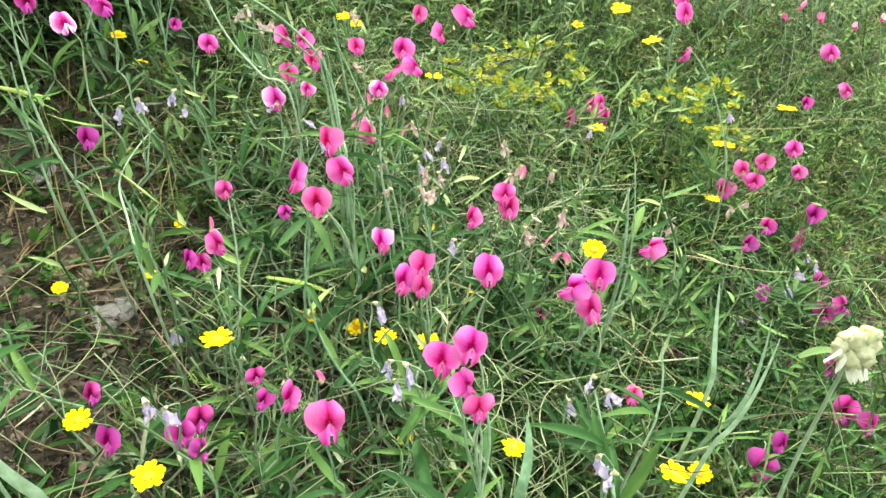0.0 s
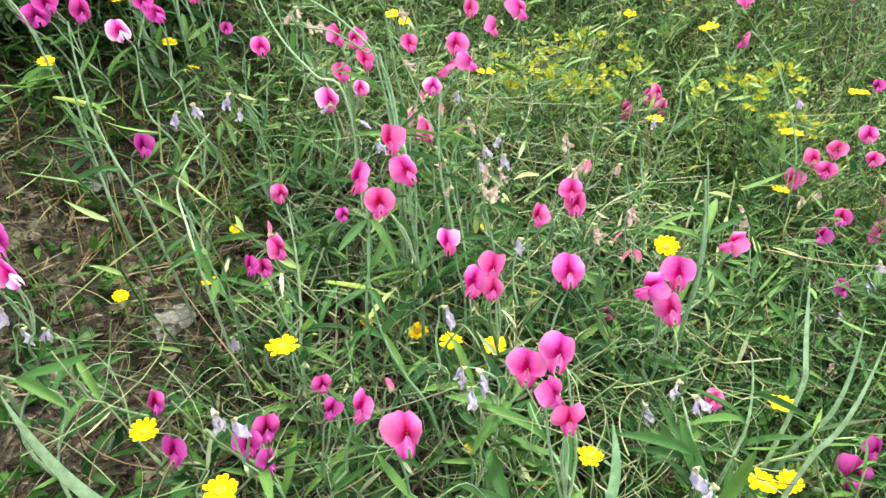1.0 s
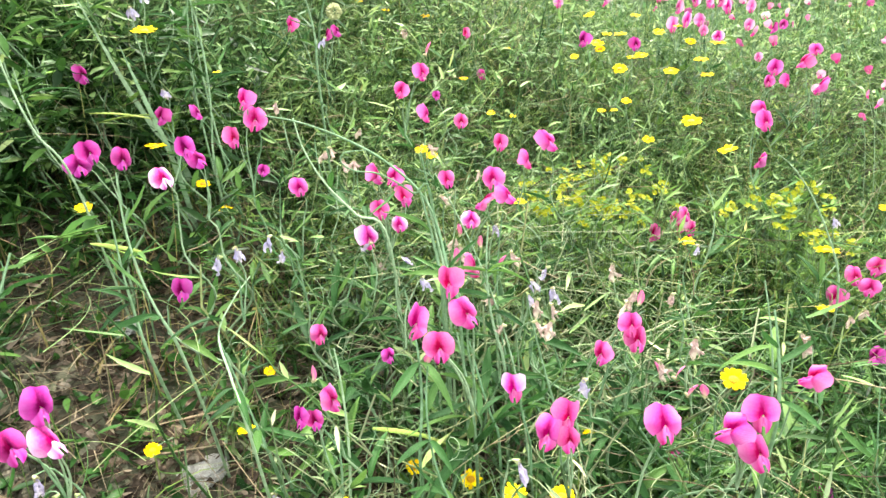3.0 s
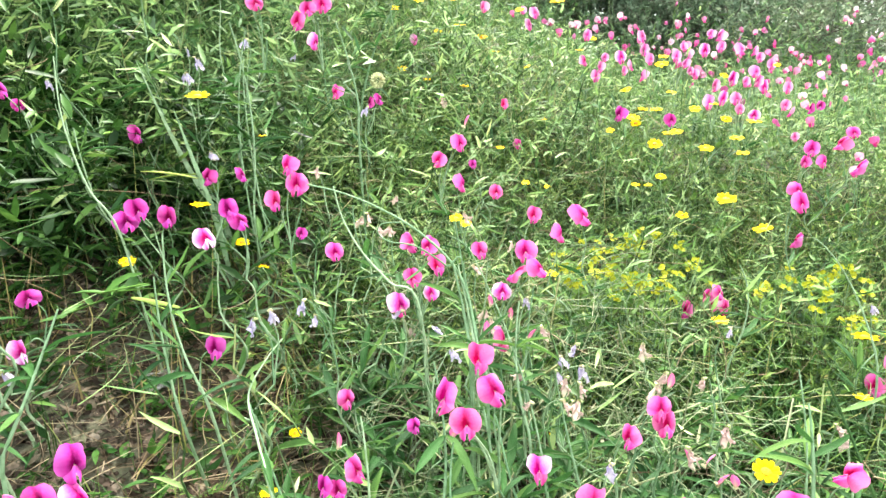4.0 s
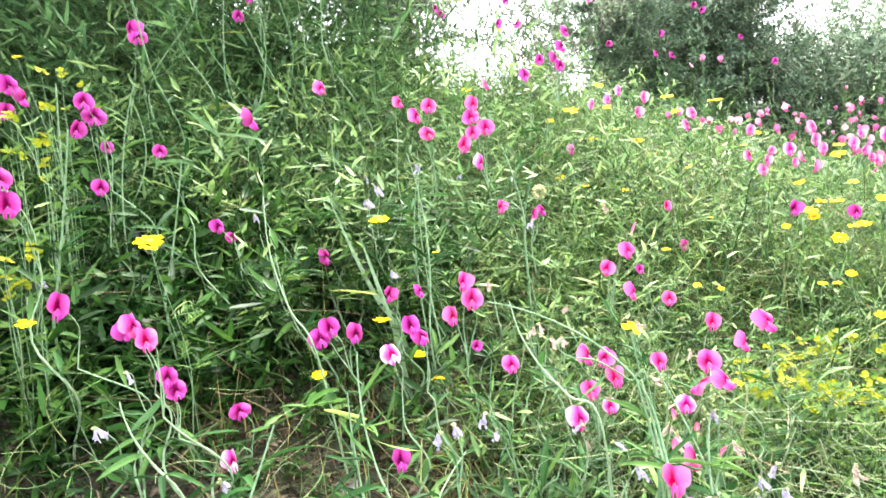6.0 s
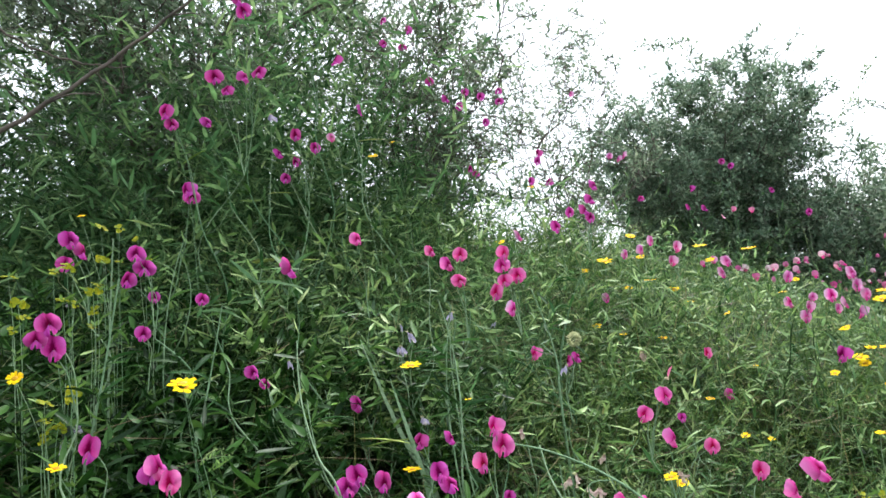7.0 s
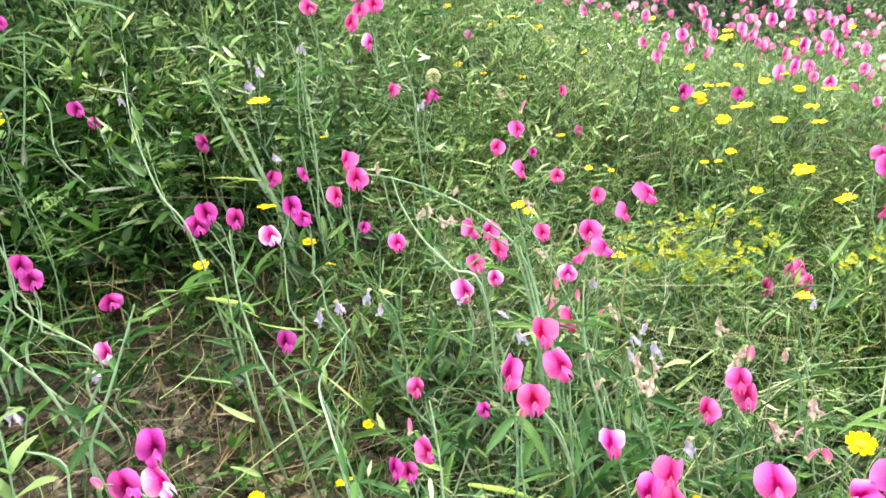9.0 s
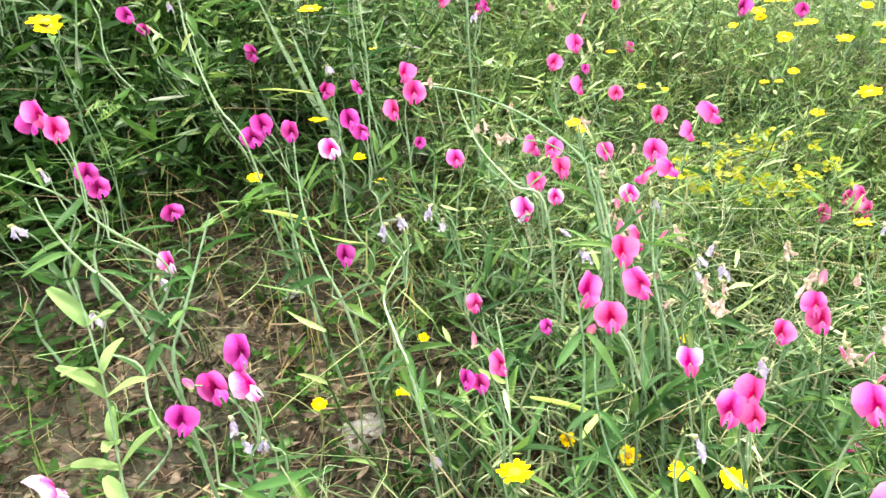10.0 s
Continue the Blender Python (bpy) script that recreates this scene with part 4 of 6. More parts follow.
pea_plant(-0.150, 0.585, [(-0.178, 0.567, 0.675, -7, 0.0165), (-0.167, 0.567, 0.673, 37, 0.0152)], "magenta", 7)
pea_plant(-0.525, 1.055, [(-0.554, 1.010, 0.860, 36, 0.0280)], "magenta", 5)
pea_plant(-0.294, 0.893, [(-0.302, 0.874, 0.848, 10, 0.0243), (-0.296, 0.884, 0.825, 69, 0.0302), (-0.315, 0.866, 0.810, 21, 0.0242)], "pink", 7)
pea_plant(-0.372, 0.989, [(-0.383, 0.940, 0.824, 44, 0.0207)], "magenta", 7)
pea_plant(-0.430, 0.947, [(-0.418, 0.923, 0.823, -14, 0.0235)], "magenta", 7)
pea_plant(-0.369, 0.846, [(-0.349, 0.824, 0.809, 17, 0.0261), (-0.338, 0.825, 0.798, 69, 0.0259)], "magenta", 7)
pea_plant(-0.468, 0.870, [(-0.475, 0.840, 0.787, 18, 0.0293), (-0.459, 0.839, 0.801, 42, 0.0258), (-0.440, 0.863, 0.787, 35, 0.0260)], "magenta", 7)
pea_plant(-0.351, 0.793, [(-0.350, 0.771, 0.793, 62, 0.0264, "pale")], "magenta", 7)
pea_plant(-0.548, 0.774, [(-0.520, 0.734, 0.736, 40, 0.0245), (-0.523, 0.715, 0.687, 76, 0.0250, "pale")], "magenta", 7)
pea_plant(-0.170, 1.114, [(-0.161, 1.055, 0.828, -18, 0.0225), (-0.134, 1.078, 0.848, 46, 0.0253), (-0.129, 1.084, 0.872, 35, 0.0185, "bud")], "pink", 5)
pea_plant(-0.134, 1.046, [(-0.127, 1.032, 0.803, 47, 0.0265), (-0.082, 1.037, 0.792, 2, 0.0222)], "pink", 7)
pea_plant(-0.006, 1.000, [(-0.033, 0.983, 0.776, -1, 0.0223)], "pink", 7)
pea_plant(0.022, 0.966, [(-0.004, 0.919, 0.772, 2, 0.0247)], "pink", 7)
pea_plant(0.017, 1.016, [(0.026, 0.985, 0.777, 55, 0.0312)], "pink", 7)
pea_plant(-0.172, 0.873, [(-0.159, 0.832, 0.780, 60, 0.0243), (-0.141, 0.823, 0.779, -12, 0.0227), (-0.131, 0.829, 0.757, 7, 0.0245), (-0.155, 0.822, 0.745, 0, 0.0224), (-0.136, 0.820, 0.730, 18, 0.0189, "pale")], "pink", 7)
pea_plant(-0.098, 0.881, [(-0.088, 0.846, 0.770, 24, 0.0209)], "pink", 7)
pea_plant(-0.057, 0.870, [(-0.041, 0.857, 0.767, -10, 0.0266), (-0.026, 0.843, 0.755, 23, 0.0252), (-0.052, 0.850, 0.745, -59, 0.0266), (-0.064, 0.837, 0.729, 2, 0.0226, "pale")], "pink", 7)
pea_plant(-0.190, 0.816, [(-0.165, 0.800, 0.722, 51, 0.0258, "pale")], "pink", 7)
pea_plant(-0.029, 0.731, [(-0.059, 0.715, 0.730, 66, 0.0237)], "pink", 7)
pea_plant(-0.101, 0.714, [(-0.131, 0.682, 0.659, 39, 0.0156)], "magenta", 7)
pea_plant(0.220, 1.129, [(0.220, 1.119, 0.633, -41, 0.0250), (0.234, 1.113, 0.641, -1, 0.0239), (0.229, 1.117, 0.621, -16, 0.0227), (0.195, 1.127, 0.606, -64, 0.0274), (0.243, 1.109, 0.621, -7, 0.0228, "pale")], "pink", 5)
pea_plant(0.337, 1.198, [(0.339, 1.168, 0.781, -21, 0.0289), (0.336, 1.141, 0.767, 4, 0.0301)], "pink", 5)
pea_plant(-0.332, 1.280, [(-0.346, 1.232, 0.901, 16, 0.0239)], "pink", 5)
pea_plant(-0.321, 1.317, [(-0.304, 1.286, 0.882, -7, 0.0219), (-0.290, 1.294, 0.888, 27, 0.0235)], "magenta", 5)
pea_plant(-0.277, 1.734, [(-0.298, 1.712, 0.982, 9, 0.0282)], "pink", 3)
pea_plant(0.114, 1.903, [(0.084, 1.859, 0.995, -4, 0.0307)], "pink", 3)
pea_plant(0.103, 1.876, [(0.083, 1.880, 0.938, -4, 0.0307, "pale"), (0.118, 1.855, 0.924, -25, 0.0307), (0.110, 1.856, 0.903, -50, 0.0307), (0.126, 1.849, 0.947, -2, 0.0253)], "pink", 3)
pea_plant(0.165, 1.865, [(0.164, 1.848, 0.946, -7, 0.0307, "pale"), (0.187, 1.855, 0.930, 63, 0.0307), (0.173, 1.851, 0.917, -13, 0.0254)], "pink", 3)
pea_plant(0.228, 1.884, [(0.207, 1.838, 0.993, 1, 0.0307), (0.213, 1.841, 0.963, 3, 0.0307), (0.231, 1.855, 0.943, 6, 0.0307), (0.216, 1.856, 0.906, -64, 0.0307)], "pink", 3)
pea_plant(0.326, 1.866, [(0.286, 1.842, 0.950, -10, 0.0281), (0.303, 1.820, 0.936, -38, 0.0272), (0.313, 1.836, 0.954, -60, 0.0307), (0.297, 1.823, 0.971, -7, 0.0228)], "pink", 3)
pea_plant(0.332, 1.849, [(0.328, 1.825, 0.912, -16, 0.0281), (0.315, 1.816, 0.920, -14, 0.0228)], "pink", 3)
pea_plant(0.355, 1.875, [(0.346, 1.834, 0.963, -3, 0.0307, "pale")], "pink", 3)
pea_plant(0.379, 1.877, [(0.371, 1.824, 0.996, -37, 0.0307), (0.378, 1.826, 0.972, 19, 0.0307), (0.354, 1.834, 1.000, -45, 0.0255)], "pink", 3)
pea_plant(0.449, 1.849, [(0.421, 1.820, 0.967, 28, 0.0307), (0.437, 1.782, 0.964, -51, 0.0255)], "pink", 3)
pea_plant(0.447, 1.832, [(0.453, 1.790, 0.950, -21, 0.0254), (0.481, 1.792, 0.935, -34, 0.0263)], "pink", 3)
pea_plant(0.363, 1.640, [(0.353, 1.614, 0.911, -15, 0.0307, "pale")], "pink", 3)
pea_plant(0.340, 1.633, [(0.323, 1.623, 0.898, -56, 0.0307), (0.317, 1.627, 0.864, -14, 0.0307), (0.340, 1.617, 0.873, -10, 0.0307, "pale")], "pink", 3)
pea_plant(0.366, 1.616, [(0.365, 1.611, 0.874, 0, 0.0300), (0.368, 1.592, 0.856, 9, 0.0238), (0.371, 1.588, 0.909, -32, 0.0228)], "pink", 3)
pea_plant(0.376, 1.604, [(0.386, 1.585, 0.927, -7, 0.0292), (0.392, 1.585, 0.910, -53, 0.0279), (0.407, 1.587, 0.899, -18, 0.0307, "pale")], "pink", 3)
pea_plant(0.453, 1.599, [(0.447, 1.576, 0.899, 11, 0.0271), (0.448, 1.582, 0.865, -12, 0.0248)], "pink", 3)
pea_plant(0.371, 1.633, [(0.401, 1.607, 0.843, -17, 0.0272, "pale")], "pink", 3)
pea_plant(0.220, 1.539, [(0.226, 1.525, 0.838, -11, 0.0277)], "magenta", 5)
pea_plant(0.124, 1.571, [(0.132, 1.559, 0.844, -17, 0.0331)], "magenta", 5)
pea_plant(0.475, 1.451, [(0.436, 1.413, 0.783, -31, 0.0249), (0.442, 1.408, 0.805, -21, 0.0290), (0.463, 1.404, 0.785, -30, 0.0248)], "pink", 5)
pea_plant(0.470, 1.430, [(0.484, 1.402, 0.817, -68, 0.0332), (0.498, 1.389, 0.838, 1, 0.0237)], "pink", 5)
pea_plant(0.523, 1.418, [(0.516, 1.394, 0.778, -89, 0.0335)], "pink", 5)
pea_plant(0.444, 1.592, [(0.474, 1.578, 0.806, -48, 0.0220)], "pink", 3)
pea_plant(0.554, 1.674, [(0.519, 1.643, 0.855, -56, 0.0243), (0.541, 1.655, 0.860, -37, 0.0221)], "magenta", 3)
pea_plant(-0.083, 1.559, [(-0.091, 1.504, 0.865, -16, 0.0230), (-0.061, 1.518, 0.787, 9, 0.0228)], "pink", 5)
pea_plant(-0.124, 1.278, [(-0.130, 1.258, 0.790, 4, 0.0166)], "magenta", 5)
pea_plant(-0.223, 1.671, [(-0.229, 1.647, 0.859, 40, 0.0274), (-0.274, 1.636, 0.845, 5, 0.0201)], "pink", 3)
pea_plant(-0.039, 0.407, [(-0.038, 0.392, 0.693, 12, 0.0242)], "pink", 7)
pea_plant(-0.071, 0.446, [(-0.068, 0.424, 0.678, -39, 0.0193)], "pink", 7)
pea_plant(-0.077, 0.473, [(-0.097, 0.463, 0.636, 19, 0.0152)], "magenta", 7)
pea_plant(-0.120, 0.532, [(-0.107, 0.485, 0.637, 39, 0.0147)], "magenta", 7)
pea_plant(-0.166, 0.510, [(-0.145, 0.471, 0.605, 30, 0.0217), (-0.153, 0.456, 0.605, 12, 0.0201), (-0.139, 0.453, 0.595, 41, 0.0202)], "magenta", 7)
pea_plant(-0.212, 0.505, [(-0.219, 0.476, 0.570, 24, 0.0222)], "magenta", 7)
pea_plant(-0.248, 0.563, [(-0.254, 0.523, 0.569, 35, 0.0206)], "magenta", 7)
pea_plant(0.022, 0.412, [(0.034, 0.397, 0.748, -9, 0.0207), (0.020, 0.397, 0.738, -26, 0.0199), (0.033, 0.387, 0.733, 6, 0.0181), (0.040, 0.380, 0.724, 44, 0.0166)], "pink", 7)
pea_plant(0.014, 0.548, [(0.003, 0.520, 0.714, 2, 0.0231), (-0.009, 0.513, 0.706, -41, 0.0238), (0.004, 0.511, 0.704, 22, 0.0176)], "pink", 7)
pea_plant(0.030, 0.489, [(0.044, 0.461, 0.752, -15, 0.0205)], "pink", 7)
pea_plant(0.097, 0.591, [(0.134, 0.556, 0.693, -16, 0.0250), (0.114, 0.554, 0.683, -53, 0.0264), (0.129, 0.539, 0.675, 5, 0.0249)], "pink", 7)
pea_plant(0.124, 0.730, [(0.119, 0.692, 0.555, -25, 0.0227)], "pink", 7)
pea_plant(0.175, 0.634, [(0.176, 0.587, 0.704, -79, 0.0230)], "pink", 7)
pea_plant(0.387, 1.016, [(0.392, 0.980, 0.574, -45, 0.0297), (0.405, 0.970, 0.609, -25, 0.0263), (0.420, 0.961, 0.598, -8, 0.0273), (0.433, 0.979, 0.618, -16, 0.0270)], "pink", 5)
pea_plant(0.502, 1.000, [(0.471, 0.987, 0.636, -38, 0.0240), (0.484, 0.982, 0.606, -57, 0.0223)], "pink", 5)
pea_plant(0.419, 0.924, [(0.429, 0.908, 0.560, -63, 0.0255)], "magenta", 5)
pea_plant(0.425, 0.911, [(0.406, 0.898, 0.539, -27, 0.0271)], "magenta", 5)
pea_plant(0.500, 0.951, [(0.486, 0.914, 0.578, -31, 0.0280), (0.480, 0.915, 0.539, 29, 0.0340)], "magenta", 5)
pea_plant(0.412, 0.851, [(0.399, 0.801, 0.527, 0, 0.0242)], "magenta", 5)
pea_plant(0.481, 0.848, [(0.467, 0.822, 0.538, -28, 0.0201), (0.470, 0.792, 0.509, -34, 0.0291), (0.481, 0.784, 0.530, 16, 0.0280)], "magenta", 5)
pea_plant(0.393, 0.764, [(0.415, 0.742, 0.469, -33, 0.0264)], "magenta", 7)
pea_plant(0.424, 0.742, [(0.445, 0.708, 0.500, -37, 0.0256)], "magenta", 7)
pea_plant(0.258, 0.750, [(0.278, 0.715, 0.492, -8, 0.0204)], "magenta", 7)
pea_plant(0.157, 0.576, [(0.180, 0.551, 0.583, -1, 0.0184)], "pink", 7)
pea_plant(0.392, 0.664, [(0.419, 0.631, 0.506, -39, 0.0328)], "magenta", 7)
pea_plant(0.298, 0.588, [(0.312, 0.555, 0.506, -35, 0.0299), (0.327, 0.567, 0.524, 14, 0.0225)], "magenta", 7)
pea_plant(0.420, 0.619, [(0.413, 0.589, 0.534, -41, 0.0247)], "magenta", 7)
pea_plant(0.661, 1.364, [(0.669, 1.351, 0.676, -28, 0.0340)], "pink", 5)
pea_plant(0.678, 1.347, [(0.699, 1.312, 0.625, 25, 0.0340)], "pink", 5)
pea_plant(0.419, 1.353, [(0.411, 1.333, 0.662, -80, 0.0320)], "pink", 5)
pea_plant(0.539, 1.196, [(0.554, 1.156, 0.648, -30, 0.0219)], "magenta", 5)
pea_plant(-0.304, 0.929, [(-0.296, 0.890, 0.768, 7, 0.0143)], "magenta", 7)
pea_plant(-0.015, 0.589, [(-0.028, 0.553, 0.712, 11, 0.0198, "pale")], "pink", 7)
pea_plant(-0.306, 0.497, [(-0.305, 0.488, 0.735, 43, 0.0236), (-0.318, 0.475, 0.716, 29, 0.0248), (-0.297, 0.481, 0.717, 79, 0.0234, "pale"), (-0.328, 0.464, 0.724, 0, 0.0140, "bud")], "magenta", 7)
pea_plant(-0.316, 0.458, [(-0.315, 0.435, 0.721, 41, 0.0194)], "magenta", 7)
pea_plant(-0.343, 0.385, [(-0.315, 0.346, 0.752, 118, 0.0215, "pale")], "magenta", 7)
pea_plant(-0.508, 0.694, [(-0.539, 0.655, 0.800, 34, 0.0226), (-0.532, 0.658, 0.786, 59, 0.0230)], "magenta", 7)
pea_plant(-0.516, 0.637, [(-0.531, 0.614, 0.863, 66, 0.0241), (-0.515, 0.611, 0.850, 26, 0.0248)], "pink", 7)
pea_plant(-0.674, 0.980, [(-0.664, 0.945, 0.901, 36, 0.0198)], "magenta", 5)
pea_plant(-0.658, 0.969, [(-0.678, 0.933, 0.920, 23, 0.0185)], "magenta", 5)
pea_plant(-0.819, 1.159, [(-0.864, 1.113, 1.444, 60, 0.0340), (-0.848, 1.121, 1.419, 40, 0.0268), (-0.824, 1.147, 1.446, 60, 0.0332), (-0.798, 1.152, 1.450, 0, 0.0336)], "magenta", 5)
pea_plant(-0.805, 0.984, [(-0.830, 0.950, 1.331, 40, 0.0276), (-0.826, 0.960, 1.313, 62, 0.0244)], "magenta", 5)
pea_plant(-0.955, 1.184, [(-0.925, 1.156, 1.381, 45, 0.0257)], "magenta", 5)
pea_plant(-0.838, 1.151, [(-0.816, 1.128, 1.586, 68, 0.0340), (-0.813, 1.142, 1.569, 13, 0.0340)], "magenta", 5)
pea_plant(-0.784, 1.290, [(-0.785, 1.250, 1.645, 49, 0.0307), (-0.779, 1.275, 1.650, 56, 0.0307), (-0.728, 1.280, 1.646, 44, 0.0307)], "magenta", 3)
pea_plant(-0.791, 1.804, [(-0.812, 1.727, 1.773, 44, 0.0268), (-0.838, 1.774, 1.730, 19, 0.0307), (-0.763, 1.769, 1.748, 24, 0.0307), (-0.794, 1.800, 1.721, 25, 0.0307)], "magenta", 3)
pea_plant(-0.775, 1.434, [(-0.785, 1.412, 1.555, -36, 0.0307)], "magenta", 3)
pea_plant(-0.756, 1.503, [(-0.770, 1.486, 1.456, 40, 0.0293)], "magenta", 3)
pea_plant(-0.867, 1.374, [(-0.878, 1.314, 1.342, 37, 0.0307), (-0.850, 1.332, 1.322, 40, 0.0307), (-0.817, 1.360, 1.352, 33, 0.0307), (-0.878, 1.332, 1.291, 61, 0.0307), (-0.847, 1.334, 1.379, 30, 0.0307)], "magenta", 3)
pea_plant(-0.771, 1.416, [(-0.781, 1.369, 1.371, 28, 0.0223)], "pink", 3)
pea_plant(-0.860, 1.040, [(-0.838, 1.009, 1.204, 26, 0.0328), (-0.829, 0.989, 1.211, -26, 0.0320)], "magenta", 5)
pea_plant(-0.900, 0.839, [(-0.886, 0.819, 1.124, 83, 0.0283), (-0.890, 0.841, 1.110, 84, 0.0290), (-0.896, 0.817, 1.092, 62, 0.0276)], "magenta", 5)
pea_plant(-0.774, 0.864, [(-0.791, 0.844, 1.096, 47, 0.0310), (-0.800, 0.867, 1.078, 56, 0.0319), (-0.810, 0.844, 1.061, 38, 0.0299)], "magenta", 5)
pea_plant(-0.848, 0.924, [(-0.821, 0.903, 1.038, 46, 0.0200)], "magenta", 5)
pea_plant(-0.740, 0.695, [(-0.712, 0.650, 1.002, 53, 0.0295), (-0.709, 0.652, 0.975, 63, 0.0297), (-0.715, 0.636, 0.987, 24, 0.0244)], "magenta", 7)
pea_plant(-0.540, 1.046, [(-0.540, 1.020, 1.099, 30, 0.0254)], "pink", 5)
pea_plant(-0.704, 1.962, [(-0.757, 1.886, 1.637, 31, 0.0307), (-0.715, 1.898, 1.582, 21, 0.0307), (-0.692, 1.937, 1.564, 15, 0.0307), (-0.676, 1.949, 1.606, 32, 0.0307)], "magenta", 3)
pea_plant(-0.583, 1.990, [(-0.632, 1.951, 1.584, 19, 0.0307), (-0.583, 1.970, 1.566, 22, 0.0307), (-0.583, 1.967, 1.597, -8, 0.0307), (-0.634, 1.981, 1.517, 6, 0.0305)], "magenta", 3)
pea_plant(-0.662, 1.898, [(-0.646, 1.896, 1.354, 19, 0.0307), (-0.655, 1.874, 1.365, 29, 0.0284)], "magenta", 3)
pea_plant(-0.553, 2.149, [(-0.530, 2.142, 1.436, -4, 0.0307), (-0.526, 2.115, 1.407, 24, 0.0307)], "magenta", 3)
pea_plant(-0.533, 2.071, [(-0.528, 2.024, 1.332, -7, 0.0307), (-0.484, 2.043, 1.328, -20, 0.0307)], "magenta", 3)
pea_plant(-0.384, 1.597, [(-0.366, 1.576, 1.142, 13, 0.0288)], "magenta", 3)
pea_plant(-0.299, 1.629, [(-0.338, 1.590, 1.171, 28, 0.0275), (-0.305, 1.594, 1.174, 34, 0.0307), (-0.299, 1.614, 1.158, 10, 0.0307), (-0.292, 1.602, 1.196, 27, 0.0307), (-0.284, 1.607, 1.225, 42, 0.0301)], "magenta", 3)
pea_plant(-0.379, 2.723, [(-0.392, 2.680, 1.505, -17, 0.0307), (-0.361, 2.681, 1.491, -32, 0.0307), (-0.341, 2.680, 1.501, -51, 0.0307)], "pink", 3)
pea_plant(-0.474, 2.392, [(-0.454, 2.372, 1.671, 0, 0.0307)], "pink", 3)
pea_plant(-0.450, 1.067, [(-0.437, 1.054, 1.072, 44, 0.0208)], "pink", 5)
pea_plant(-0.442, 1.108, [(-0.428, 1.095, 1.053, 7, 0.0263), (-0.409, 1.096, 1.064, 21, 0.0256), (-0.408, 1.085, 1.026, 31, 0.0273)], "pink", 5)
pea_plant(-0.391, 1.259, [(-0.381, 1.228, 1.070, 18, 0.0285), (-0.389, 1.241, 1.050, 3, 0.0314), (-0.367, 1.251, 1.031, 27, 0.0311), (-0.386, 1.236, 1.024, 28, 0.0270), (-0.399, 1.221, 1.005, 18, 0.0322), (-0.377, 1.235, 0.976, 47, 0.0292, "pale")], "pink", 5)
pea_plant(-0.440, 1.597, [(-0.454, 1.583, 1.135, 53, 0.0286)], "pink", 3)
pea_plant(-0.606, 0.949, [(-0.586, 0.910, 1.057, 75, 0.0340)], "magenta", 5)
pea_plant(-0.682, 0.918, [(-0.708, 0.876, 1.026, 45, 0.0215)], "magenta", 5)
pea_plant(-0.737, 0.824, [(-0.735, 0.797, 0.985, 65, 0.0230)], "magenta", 5)
pea_plant(-0.633, 0.688, [(-0.649, 0.640, 0.872, 51, 0.0278)], "magenta", 7)
pea_plant(-0.544, 0.682, [(-0.572, 0.648, 0.850, 46, 0.0274)], "magenta", 7)
pea_plant(-0.636, 0.937, [(-0.655, 0.910, 0.921, 69, 0.0234)], "magenta", 5)
pea_plant(-0.030, 1.907, [(-0.038, 1.868, 1.045, 17, 0.0307), (-0.051, 1.891, 1.019, 8, 0.0307), (-0.069, 1.885, 1.052, 0, 0.0235)], "pink", 3)
pea_plant(-0.162, 1.917, [(-0.146, 1.869, 1.090, 8, 0.0307), (-0.161, 1.884, 1.058, 26, 0.0307)], "pink", 3)
pea_plant(-0.241, 1.893, [(-0.204, 1.864, 1.112, 7, 0.0260), (-0.232, 1.894, 1.094, 32, 0.0307), (-0.269, 1.874, 1.086, 37, 0.0307)], "pink", 3)
pea_plant(-0.019, 3.035, [(0.019, 3.021, 1.459, -47, 0.0307), (-0.010, 2.972, 1.474, -8, 0.0307)], "magenta", 3)
pea_plant(0.139, 3.078, [(0.157, 3.036, 1.347, -3, 0.0307)], "magenta", 3)
pea_plant(0.267, 2.977, [(0.259, 2.935, 1.235, -25, 0.0307)], "magenta", 3)
pea_plant(-0.136, 2.843, [(-0.088, 2.812, 1.284, 39, 0.0307), (-0.146, 2.823, 1.297, 36, 0.0307)], "magenta", 3)
pea_plant(-0.159, 2.919, [(-0.131, 2.896, 1.374, 4, 0.0307)], "magenta", 3)
pea_plant(-0.308, 2.762, [(-0.302, 2.713, 1.337, -18, 0.0307)], "magenta", 3)
pea_plant(-0.214, 0.773, [(-0.249, 0.748, 0.745, -23, 0.016, "faded"), (-0.233, 0.733, 0.737, -19, 0.014, "faded")], "pink", 7)
pea_plant(-0.306, 0.712, [(-0.270, 0.720, 0.745, 64, 0.017, "faded"), (-0.279, 0.701, 0.744, -37, 0.017, "faded")], "pink", 7)
pea_plant(-0.206, 0.818, [(-0.161, 0.779, 0.728, -8, 0.015, "faded")], "pink", 7)
pea_plant(-0.065, 0.891, [(-0.039, 0.835, 0.726, -23, 0.014, "faded")], "pink", 7)
pea_plant(-0.022, 0.624, [(0.023, 0.594, 0.695, -36, 0.015, "faded")], "pink", 7)
pea_plant(0.015, 0.569, [(-0.026, 0.512, 0.688, 27, 0.016, "faded")], "pink", 7)
pea_plant(-0.002, 0.476, [(-0.013, 0.461, 0.681, -48, 0.014, "faded"), (-0.001, 0.460, 0.680, 39, 0.016, "faded"), (-0.007, 0.447, 0.678, 46, 0.015, "faded")], "pink", 7)
